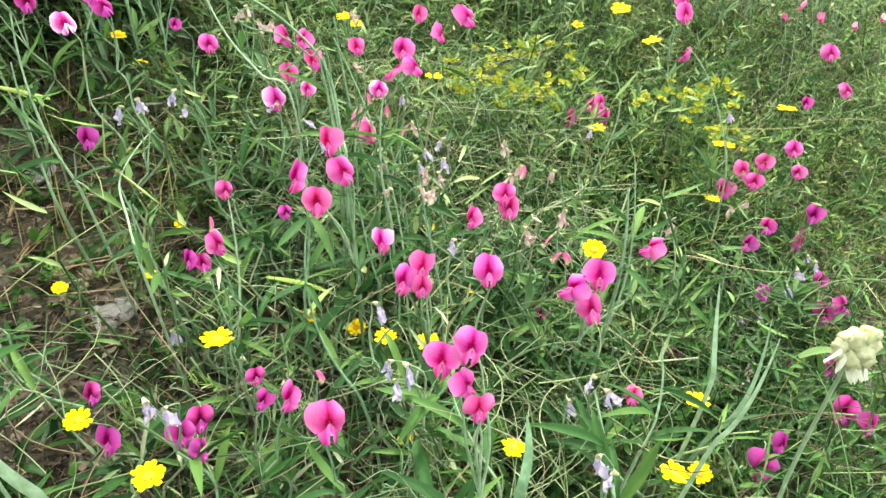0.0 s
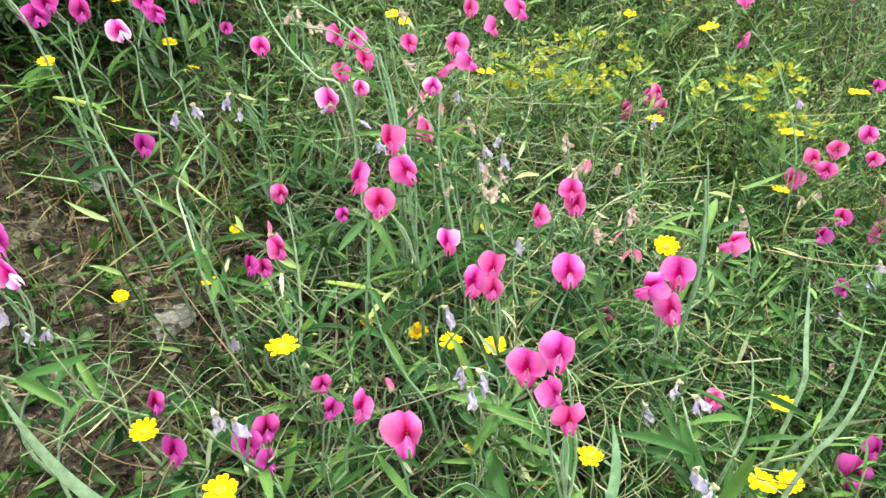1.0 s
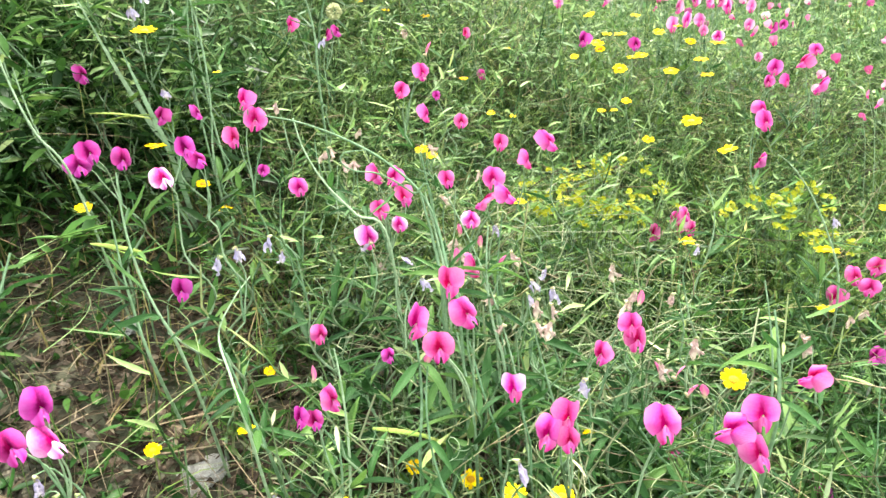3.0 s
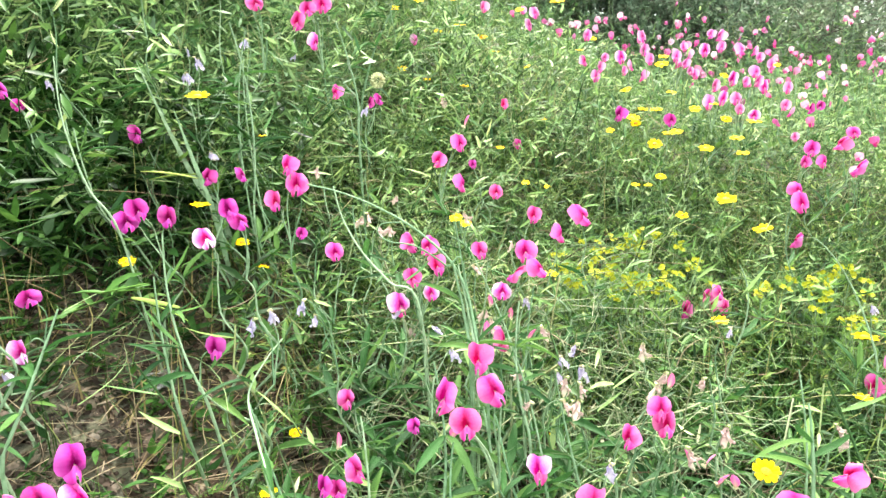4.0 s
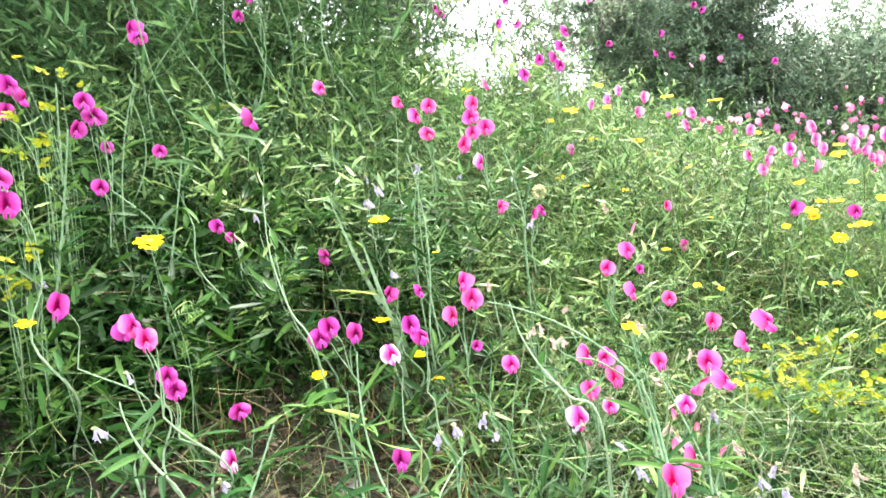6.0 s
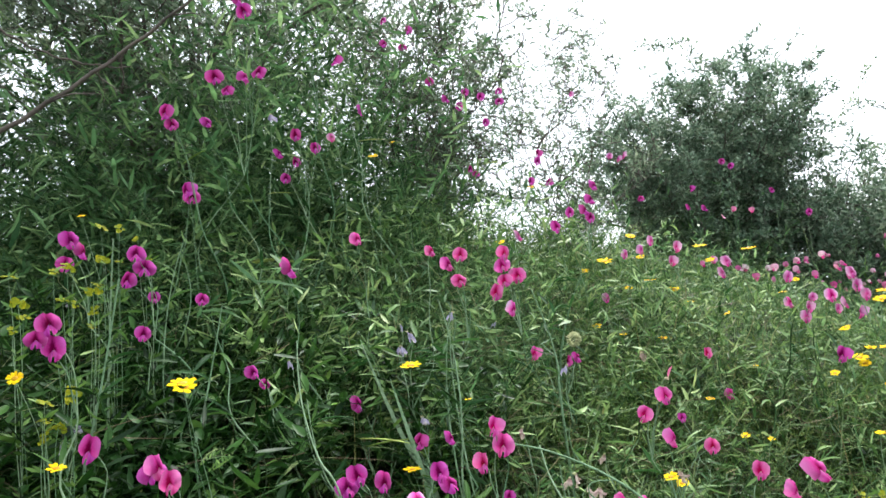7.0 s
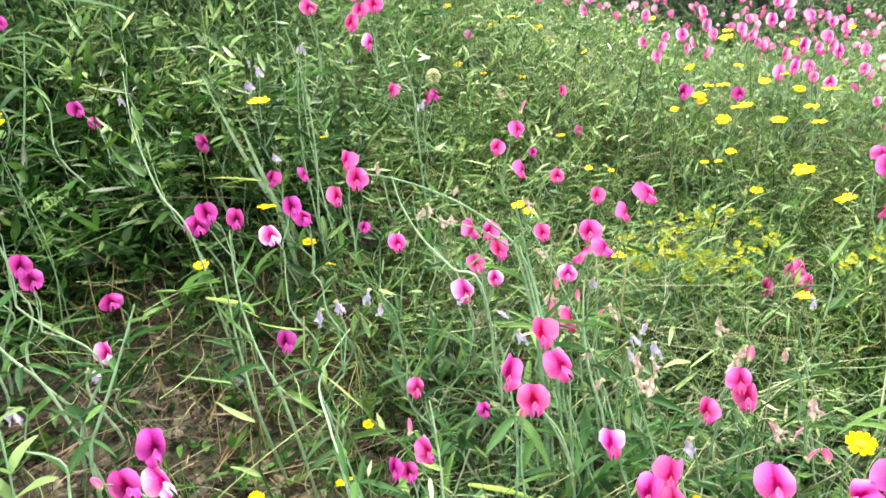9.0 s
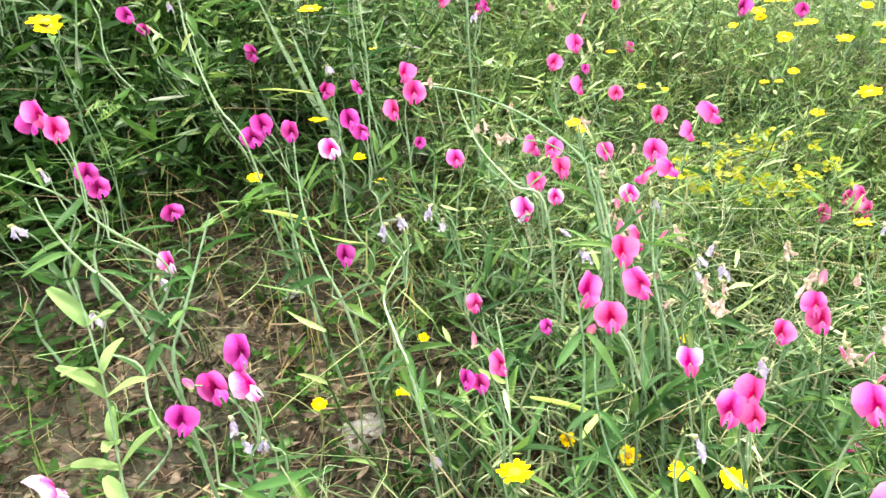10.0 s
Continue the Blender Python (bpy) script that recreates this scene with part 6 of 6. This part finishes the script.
def leafy_shoot(top, low, pairs, size):
    """An upright shoot with oblong leaves all the way up."""
    g = float(hgt(low[0], low[1])) - 0.004
    root = np.array((low[0], low[1] + 0.01, min(g, low[2])))
    plant = new("leafy_shoot")
    plant.location = root
    path = curve_path((0, 0, 0), np.array(top) - root, (0.006, 0.0, 0), 22, 0.003, 1.0)
    part("stem", stalk_mesh("stem", path, 0.0014, M_STEM, 5), plant)
    for i in range(pairs):
        k = 7 + int(14 * i / pairs)
        for d in (0, 180):
            lf = part("leaf", SHOOT_LEAVES[i % 2] if size > 0.03 else LEAFLETS[i % 4], plant)
            lf.matrix_basis = toward(path[k], i * 77 + d + rnd.uniform(-15, 15), rnd.uniform(35, 68), rnd.uniform(-15, 15), size * rnd.uniform(0.75, 1.1))
    return tagged(plant, "upright light green shoot with leaves all along its stem", "weed")


def oblong_fn(bend):
    def fn(U, V):
        half = 0.16 * np.sin(np.pi * np.clip(V * 0.86 + 0.08, 0, 1)) ** 0.6
        return U * half, V, 0.35 * np.abs(U) * half - bend * V ** 2 + 0.02 * np.sin(7 * V + 3 * U)
    return fn


M_SHOOT = leaf_material("shoot_leaf", [(0.0, (0.13, 0.23, 0.08)), (1.0, (0.24, 0.35, 0.14))], per="object", through=0.35, grain=120)
SHOOT_LEAVES = [lofted("leaf", oblong_fn(k), 7, 9, M_SHOOT) for k in (0.2, 0.5)]


def branch_over(a, b, c, r):
    """A thin dark branch that reaches out over the bank, with a few side twigs."""
    a, b, c = (np.array(p) for p in (a, b, c))
    root = np.array((a[0] - 0.25, a[1] + 0.1, float(hgt(a[0] - 0.25, a[1] + 0.1)) - 0.01))
    thing = new("bare_branch")
    thing.location = root
    s = np.linspace(0, 1, 20)[:, None]
    mid = 2 * b - 0.5 * (a + c)
    arm = (1 - s) ** 2 * a + 2 * s * (1 - s) * mid + s ** 2 * c
    s = np.linspace(0, 1, 9)[:-1, None]
    foot = (1 - s) * root + s * a
    foot[:, 2] += 0.12 * np.sin(np.pi * s[:, 0])
    path = np.concatenate([foot, arm]) - root
    path[:, 2] += 0.0015 * np.sin(np.arange(len(path)) * 1.7)
    part("limb", stalk_mesh("limb", path, r, M_BARK, 7), thing)
    for i, k in enumerate((12, 16, 19, 23)):
        d = np.array((rnd.uniform(-0.05, 0.07), 0.03, rnd.uniform(-0.06, 0.09)))
        part("twig", stalk_mesh("twig", curve_path(path[k], path[k] + d, (0, 0, 0.01), 7, 0.003, i), r * 0.35, M_BARK, 5), thing)
    return tagged(thing, "thin dark bare branch reaching over the bank", "branch")


# ---- spurge, pods, stones ----
spurge(0.112, 1.179, 0.681, 7, 0.084)
spurge(0.122, 1.054, 0.667, 6, 0.071)
spurge(0.080, 1.076, 0.674, 6, 0.078)
spurge(0.377, 1.165, 0.657, 5, 0.078)
spurge(0.380, 1.092, 0.649, 7, 0.086)
spurge(0.042, 1.139, 0.685, 6, 0.096)
spurge(0.421, 1.177, 0.655, 7, 0.073)
spurge(0.409, 1.048, 0.644, 7, 0.078)
spurge(0.030, 1.070, 0.678, 6, 0.055)
spurge(0.129, 1.245, 0.686, 4, 0.080)
spurge(0.192, 1.253, 0.681, 4, 0.096)
spurge(0.309, 1.125, 0.659, 6, 0.070)
spurge(-0.849, 0.716, 1.060, 4, 0.03)
spurge(-0.822, 0.751, 1.073, 5, 0.035)
spurge(-0.803, 0.776, 1.057, 4, 0.03)
spurge(-0.758, 0.673, 0.913, 5, 0.03)
spurge(-0.746, 0.689, 0.922, 4, 0.035)
spurge(-0.854, 0.857, 1.136, 4, 0.04)
spurge(-0.819, 0.897, 1.132, 3, 0.04)
spurge(0.157, 1.235, 0.683, 4, 0.055)
spurge(0.109, 1.168, 0.680, 5, 0.088)
spurge(0.133, 1.065, 0.668, 5, 0.099)
spurge(0.083, 1.038, 0.669, 6, 0.099)
spurge(0.188, 1.134, 0.670, 6, 0.091)
pod(0.091, 1.041, 0.618, -60, -30, 0.07)
pod(-0.529, 0.967, 0.821, -90, 2, 0.075)
pod(-0.457, 0.801, 0.717, -80, -20, 0.05)
pod(-0.796, 1.314, 1.111, 95, 8, 0.085)
pod(-0.785, 1.491, 1.391, -90, 0, 0.07)
pod(-0.917, 1.319, 1.265, -90, 0, 0.06)
pod(-0.471, 1.012, 0.811, 95, 0, 0.07)
pod(-0.142, 0.640, 0.615, -85, -10, 0.05)
pod(0.199, 0.824, 0.587, -50, -40, 0.06)
pod(-0.969, 1.131, 1.304, -95, 20, 0.07)
pod(-0.849, 1.273, 1.117, 95, 5, 0.09)
pod(-0.441, 0.804, 0.711, -85, -15, 0.05)
pod(0.041, 0.714, 0.565, -85, -10, 0.05)
pod(-0.124, 0.673, 0.588, -80, -15, 0.05)
stone(-0.466, 0.833, 0.022, 1, 0.35)
stone(-0.320, 0.685, 0.022, 2, 0.35)
stone(-0.206, 0.993, 0.02, 3, 0.35)
stone(-0.180, 0.888, 0.016, 4, 0.35)
stone(-0.199, 0.893, 0.012, 5, 0.35)
stone(-0.462, 0.832, 0.012, 6, 0.35)
stone(-0.213, 0.987, 0.02, 7, 0.35)
stone(-0.161, 0.856, 0.014, 8, 0.35)
stone(-0.095, 0.687, 0.012, 9, 0.35)

# ---- single stalks, blades and tendrils ----
stalk((-0.119, 0.881, 0.793), (-0.092, 0.847, 0.686), (-0.067, 0.825, 0.638), 0.0028, 2)
stalk((-0.554, 1.029, 0.955), (-0.504, 1.042, 0.814), (-0.476, 1.047, 0.771), 0.004, 0)
stalk((-0.415, 1.010, 1.002), (-0.397, 1.014, 0.894), (-0.394, 0.996, 0.781), 0.0022, 4)
stalk((-0.601, 0.937, 0.918), (-0.582, 0.933, 0.803), (-0.545, 0.942, 0.743), 0.0022, 5)
stalk((-0.380, 0.519, 0.716), (-0.375, 0.549, 0.754), (-0.368, 0.577, 0.798), 0.0022, 4)
stalk((-0.274, 0.666, 0.684), (-0.244, 0.640, 0.626), (-0.228, 0.626, 0.599), 0.0022, 3)
stalk((-0.245, 0.387, 0.711), (-0.220, 0.374, 0.678), (-0.193, 0.367, 0.654), 0.004, 0)
stalk((0.183, 0.703, 0.726), (0.185, 0.658, 0.641), (0.164, 0.626, 0.584), 0.002, 3)
stalk((0.283, 0.578, 0.653), (0.269, 0.547, 0.602), (0.247, 0.533, 0.573), 0.0024, 0)
stalk((-0.087, 0.577, 0.715), (-0.079, 0.540, 0.657), (-0.043, 0.508, 0.613), 0.0018, 3)
stalk((0.290, 0.695, 0.635), (0.280, 0.649, 0.560), (0.283, 0.626, 0.535), 0.0016, 3)
stalk((-0.091, 0.724, 0.812), (-0.039, 0.691, 0.705), (-0.014, 0.638, 0.612), 0.0016, 2)
stalk((-0.539, 0.594, 0.801), (-0.524, 0.593, 0.762), (-0.497, 0.601, 0.723), 0.002, 3)
stalk((-0.273, 0.675, 0.665), (-0.254, 0.649, 0.612), (-0.232, 0.640, 0.591), 0.0018, 3)
stalk((-0.013, 0.704, 0.709), (0.000, 0.676, 0.661), (0.015, 0.645, 0.618), 0.002, 3)
stalk((-0.112, 0.658, 0.735), (-0.099, 0.630, 0.682), (-0.097, 0.599, 0.638), 0.002, 2)
stalk((0.071, 0.396, 0.654), (0.074, 0.410, 0.666), (0.072, 0.425, 0.680), 0.003, 0)
stalk((-0.852, 0.861, 1.129), (-0.867, 0.860, 0.967), (-0.859, 0.842, 0.783), 0.0032, 6)
stalk((-0.858, 1.005, 1.102), (-0.857, 1.013, 1.028), (-0.878, 0.994, 0.957), 0.002, 3)
stalk((-0.821, 1.318, 1.289), (-0.832, 1.334, 1.185), (-0.872, 1.320, 1.070), 0.0026, 3)
stalk((-0.480, 0.974, 0.900), (-0.460, 0.975, 0.832), (-0.443, 0.974, 0.781), 0.003, 0)
stalk((-0.577, 0.916, 0.902), (-0.563, 0.912, 0.815), (-0.541, 0.914, 0.765), 0.002, 4)
stalk((-0.760, 0.785, 1.060), (-0.775, 0.767, 0.932), (-0.781, 0.744, 0.839), 0.003, 5)
stalk((-0.426, 1.074, 0.961), (-0.426, 1.067, 0.879), (-0.408, 1.052, 0.764), 0.002, 4)
stalk((-0.231, 0.875, 0.809), (-0.215, 0.865, 0.751), (-0.175, 0.870, 0.730), 0.0018, 2)
stalk((-0.104, 0.716, 0.802), (-0.093, 0.705, 0.762), (-0.084, 0.692, 0.724), 0.0026, 2)
stalk((-0.099, 0.716, 0.798), (-0.088, 0.704, 0.757), (-0.080, 0.693, 0.726), 0.002, 1)
stalk((-0.046, 0.715, 0.769), (-0.046, 0.694, 0.716), (-0.034, 0.672, 0.671), 0.0022, 3)
stalk((-0.386, 0.731, 0.768), (-0.376, 0.716, 0.710), (-0.359, 0.699, 0.655), 0.0022, 3)
stalk((0.224, 0.560, 0.695), (0.223, 0.542, 0.667), (0.222, 0.521, 0.641), 0.0018, 0)
stalk((0.231, 0.475, 0.711), (0.215, 0.454, 0.674), (0.198, 0.443, 0.653), 0.0018, 0)
stalk((0.172, 0.503, 0.673), (0.171, 0.479, 0.645), (0.159, 0.459, 0.620), 0.0018, 3)
stalk((0.120, 0.463, 0.668), (0.128, 0.435, 0.643), (0.132, 0.415, 0.626), 0.0022, 2)
stalk((0.029, 0.458, 0.660), (0.041, 0.441, 0.643), (0.060, 0.420, 0.627), 0.0016, 2)
stalk((0.158, 0.620, 0.740), (0.159, 0.601, 0.707), (0.156, 0.583, 0.678), 0.0024, 3)
stalk((-0.072, 0.672, 0.690), (-0.062, 0.649, 0.652), (-0.056, 0.629, 0.624), 0.0024, 2)
stalk((-0.061, 0.660, 0.689), (-0.048, 0.636, 0.651), (-0.038, 0.622, 0.631), 0.002, 2)
stalk((-0.286, 1.392, 1.033), (-0.317, 1.388, 0.968), (-0.338, 1.380, 0.891), 0.003, 2)
stalk((-0.314, 1.130, 1.006), (-0.291, 1.135, 0.923), (-0.286, 1.132, 0.869), 0.0026, 3)
stalk((0.369, 0.952, 0.638), (0.342, 0.993, 0.714), (0.308, 1.020, 0.754), 0.0018, 3)
stalk((0.217, 0.990, 0.724), (0.227, 0.972, 0.680), (0.213, 0.955, 0.627), 0.0018, 3)
stalk((-0.355, 0.701, 0.820), (-0.344, 0.683, 0.748), (-0.317, 0.669, 0.689), 0.002, 4)
stalk((-0.168, 0.638, 0.693), (-0.155, 0.607, 0.640), (-0.149, 0.571, 0.593), 0.002, 3)
stalk((-0.032, 0.828, 0.742), (-0.037, 0.799, 0.665), (-0.027, 0.768, 0.607), 0.002, 4)
stalk((-0.658, 0.856, 1.015), (-0.673, 0.841, 0.915), (-0.682, 0.823, 0.847), 0.0024, 4)
stalk((-0.786, 0.931, 1.126), (-0.811, 0.918, 1.026), (-0.818, 0.909, 0.911), 0.002, 4)
stalk((-0.417, 1.063, 0.993), (-0.430, 1.054, 0.897), (-0.425, 1.043, 0.804), 0.002, 4)

def arching_stem(places, r, leaflets=0):
    """A long pea stem or tendril that runs smoothly through a few places, rooted under the first."""
    p = np.array(places, float)
    root = np.array((p[0][0] + 0.01, p[0][1] + 0.03, float(hgt(p[0][0] + 0.01, p[0][1] + 0.03)) - 0.004))
    q = np.concatenate([[2 * root - p[0]], [root], p, [2 * p[-1] - p[-2]]])
    path = []
    for a, b, c, d in zip(q[:-3], q[1:-2], q[2:-1], q[3:]):
        for u in np.linspace(0, 1, 7)[:-1]:
            path.append(0.5 * (2 * b + (c - a) * u + (2 * a - 5 * b + 4 * c - d) * u ** 2 + (3 * b - 3 * c + d - a) * u ** 3))
    path = np.array(path + [p[-1]]) - root
    thing = new("climbing_pea")
    thing.location = root
    part("stem", stalk_mesh("stem", path, r, M_STEM, 6), thing)
    for i in range(leaflets):
        at = path[10 + int((len(path) - 11) * i / max(leaflets, 1))]
        az = rnd.uniform(0, 360)
        for d in (-28, 28):
            lf = part("leaflet", rnd.choice(LEAFLETS), thing)
            lf.matrix_basis = toward(at, az + d, rnd.uniform(0, 55), rnd.uniform(-25, 25), rnd.uniform(0.03, 0.05))
    return tagged(thing, "long pale green pea stem arching through the flowers", "pea plant", "single stalks")


arching_stem([(-0.068, 0.656, 0.709), (-0.079, 0.683, 0.741), (-0.090, 0.707, 0.776), (-0.107, 0.720, 0.801), (-0.138, 0.728, 0.825), (-0.172, 0.736, 0.841), (-0.208, 0.740, 0.853), (-0.237, 0.743, 0.858)], 0.0015, 1)
arching_stem([(-0.091, 0.709, 0.780), (-0.108, 0.704, 0.801), (-0.133, 0.700, 0.818), (-0.153, 0.693, 0.823), (-0.163, 0.693, 0.830), (-0.161, 0.700, 0.836), (-0.146, 0.708, 0.836)], 0.0009)
arching_stem([(-0.139, 0.769, 0.727), (-0.171, 0.775, 0.758), (-0.200, 0.783, 0.786), (-0.220, 0.792, 0.816), (-0.232, 0.806, 0.844)], 0.0014, 1)
arching_stem([(-0.468, 0.815, 0.780), (-0.493, 0.811, 0.829), (-0.519, 0.827, 0.873), (-0.537, 0.844, 0.912), (-0.549, 0.863, 0.963)], 0.0014)
arching_stem([(-0.221, 0.576, 0.658), (-0.247, 0.618, 0.677), (-0.273, 0.665, 0.689), (-0.270, 0.699, 0.705), (-0.264, 0.729, 0.714)], 0.0013, 2)

# ---- single plants ----
cream_flower((0.203, 0.376, 0.783), 0.0155)
white_puff(-0.309, 1.368, 0.916, 0.014)
leafy_shoot((-0.414, 0.486, 0.786), (-0.353, 0.394, 0.706), 9, 0.034)
leafy_shoot((-0.099, 0.526, 0.645), (-0.087, 0.474, 0.588), 24, 0.022)
leafy_shoot((-0.626, 1.038, 0.881), (-0.618, 1.030, 0.798), 10, 0.012)
branch_over((-0.796, 0.653, 1.228), (-0.700, 0.729, 1.317), (-0.593, 0.781, 1.405), 0.0036)
branch_over((-0.801, 0.657, 1.363), (-0.772, 0.716, 1.336), (-0.718, 0.780, 1.330), 0.0018)
pea_plant(-0.096, 0.761, [(-0.075, 0.721, 0.733, -55, 0.015, "bud")], "pink", 5)
pea_plant(-0.049, 0.512, [(-0.059, 0.472, 0.650, -26, 0.015, "bud")], "pink", 5)
pea_plant(0.124, 0.700, [(0.094, 0.660, 0.660, -43, 0.015, "bud")], "pink", 5)
pea_plant(0.099, 0.696, [(0.106, 0.656, 0.659, 51, 0.015, "bud")], "pink", 5)
pea_plant(-0.080, 0.892, [(-0.077, 0.852, 0.709, -6, 0.015, "bud")], "pink", 5)
pea_plant(-0.035, 0.837, [(-0.035, 0.797, 0.697, 27, 0.015, "bud")], "pink", 5)
pea_plant(-0.050, 0.874, [(-0.054, 0.834, 0.703, 42, 0.015, "bud")], "pink", 5)
pea_plant(-0.065, 0.808, [(-0.061, 0.768, 0.703, -23, 0.015, "bud")], "pink", 5)
pea_plant(0.117, 0.685, [(0.114, 0.645, 0.650, 14, 0.015, "bud")], "pink", 5)
pea_plant(0.150, 0.682, [(0.126, 0.642, 0.652, -41, 0.015, "bud")], "pink", 5)
pea_plant(-0.219, 0.692, [(-0.192, 0.652, 0.653, -39, 0.015, "bud")], "pink", 5)
pea_plant(0.079, 0.747, [(0.083, 0.707, 0.700, -60, 0.015, "bud")], "pink", 5)
pea_plant(-0.112, 0.679, [(-0.094, 0.639, 0.679, 37, 0.015, "bud")], "pink", 5)


pea_plant(0.403, 0.816, [(0.413, 0.784, 0.575, -13, 0.018, "faded")], "magenta", 5)
pea_plant(0.428, 0.816, [(0.429, 0.782, 0.589, 17, 0.013, "faded")], "magenta", 5)
pea_plant(0.419, 0.798, [(0.406, 0.778, 0.557, -31, 0.014, "faded")], "magenta", 5)
pea_plant(0.391, 0.800, [(0.383, 0.769, 0.523, 10, 0.015, "faded")], "magenta", 5)
pea_plant(0.370, 0.788, [(0.364, 0.772, 0.513, 21, 0.014, "faded")], "magenta", 5)
pea_plant(0.368, 0.721, [(0.351, 0.695, 0.511, -59, 0.016, "dry")], "magenta", 5)
pea_plant(0.330, 0.727, [(0.347, 0.686, 0.498, 15, 0.013, "dry")], "magenta", 5)
pea_plant(0.293, 0.734, [(0.282, 0.691, 0.463, -26, 0.015, "dry")], "magenta", 5)
pea_plant(0.373, 1.015, [(0.364, 0.969, 0.689, 31, 0.017, "faded")], "magenta", 5)
pea_plant(0.461, 0.897, [(0.464, 0.858, 0.552, 13, 0.015, "faded")], "magenta", 5)
pea_plant(0.254, 0.762, [(0.237, 0.717, 0.656, -48, 0.013, "dry")], "magenta", 5)
pea_plant(0.231, 0.744, [(0.231, 0.724, 0.665, 26, 0.015, "dry")], "magenta", 5)
pea_plant(-0.239, 0.988, [(-0.244, 0.966, 0.772, 4, 0.017, "dry")], "magenta", 5)
pea_plant(-0.207, 1.002, [(-0.210, 0.971, 0.761, -8, 0.016, "dry")], "magenta", 5)
pea_plant(-0.043, 1.020, [(-0.059, 0.982, 0.743, 58, 0.013, "dry")], "magenta", 5)
pea_plant(-0.484, 1.091, [(-0.475, 1.057, 0.834, 29, 0.014, "faded")], "magenta", 5)
pea_plant(-0.486, 1.104, [(-0.500, 1.056, 0.938, 55, 0.016, "faded")], "magenta", 5)
pea_plant(-0.502, 1.099, [(-0.486, 1.063, 0.956, 21, 0.017, "faded")], "magenta", 5)
pea_plant(-0.425, 1.111, [(-0.428, 1.090, 0.982, -52, 0.015, "faded")], "magenta", 5)
pea_plant(-0.268, 1.165, [(-0.274, 1.136, 0.891, -16, 0.017, "faded")], "magenta", 5)


# ---- drifts of far blossoms, too many to count ----
def blossom_drift(label, spots, size, tall):
    """Small blossoms in loose clusters over the far meadow, each a ruffled standard with a pair of wings."""
    r = np.random.default_rng(31)
    U, V = np.meshgrid(np.linspace(-1, 1, 9), np.linspace(0, 1, 4))
    k = (np.arange(3)[:, None] * 9 + np.arange(8)[None, :]).ravel()
    quad = np.stack([k, k + 1, k + 10, k + 9], 1)
    shapes = [np.stack(standard_fn(o, q)(U, V), -1).reshape(-1, 3) for o, q in ((1.0, 0.04), (0.6, -0.05), (0.35, 0.05), (0.85, 0.03))]
    Uw, Vw = np.meshgrid(np.linspace(-1, 1, 3), np.linspace(0, 1, 4))
    kw = (np.arange(3)[:, None] * 3 + np.arange(2)[None, :]).ravel()
    quadw = np.stack([kw, kw + 1, kw + 4, kw + 3], 1)
    wing = [np.stack(wing_fn(s)(Uw, Vw), -1).reshape(-1, 3) for s in (-1, 1)]
    big, small, stems = [], [], []
    for x, y in spots:
        g = float(hgt(x, y))
        top = g + r.uniform(*tall)
        for i in range(r.integers(2, 5)):
            p = np.array((x + r.normal(0, 0.03), y + r.normal(0, 0.03), top + r.normal(0, 0.02)))
            m = np.array(toward(p, r.normal(0, 45), r.uniform(-20, 20), r.uniform(-18, 18), size * r.uniform(0.8, 1.15)))
            big.append((shapes[r.integers(0, 4)] @ m[:3, :3].T + m[:3, 3], quad))
            for w in wing:
                small.append((w @ m[:3, :3].T + m[:3, 3], quadw))
            stems.append(curve_path((x + 0.02, y + 0.02, g), p + (0, 0.004, 0), (0.01, 0.01, 0.02), 6, 0.004, r.uniform(0, 6)))
    thing = tagged(new("pea_blossoms", mesh_of("pea_blossoms", *joined(big), M_FAR_PETAL)), label, "blossoms", kind="stuff")
    tagged(part("wing_petals", mesh_of("wing_petals", *joined(small), M_FAR_WING), thing), kind="stuff")
    v, f = tubes(np.array(stems), np.full(len(stems), 0.0011))
    tagged(part("stems", mesh_of("stems", v, f, M_STEM), thing), kind="stuff")


drift_rng = np.random.default_rng(12)


def drift_spots(n, x0, x1, y0, y1, slope):
    """Places in uneven drifts: a band across the meadow that thins out away from its middle."""
    x = drift_rng.uniform(x0, x1, n)
    y = np.clip((y0 + y1) / 2 + slope * (x - (x0 + x1) / 2) + drift_rng.normal(0, (y1 - y0) / 4, n), y0, y1)
    keep = np.sin(3.1 * x + 1.1) * np.sin(2.7 * y + 0.4) + drift_rng.uniform(-0.6, 1.0, n) > -0.1
    return list(zip(x[keep], y[keep]))


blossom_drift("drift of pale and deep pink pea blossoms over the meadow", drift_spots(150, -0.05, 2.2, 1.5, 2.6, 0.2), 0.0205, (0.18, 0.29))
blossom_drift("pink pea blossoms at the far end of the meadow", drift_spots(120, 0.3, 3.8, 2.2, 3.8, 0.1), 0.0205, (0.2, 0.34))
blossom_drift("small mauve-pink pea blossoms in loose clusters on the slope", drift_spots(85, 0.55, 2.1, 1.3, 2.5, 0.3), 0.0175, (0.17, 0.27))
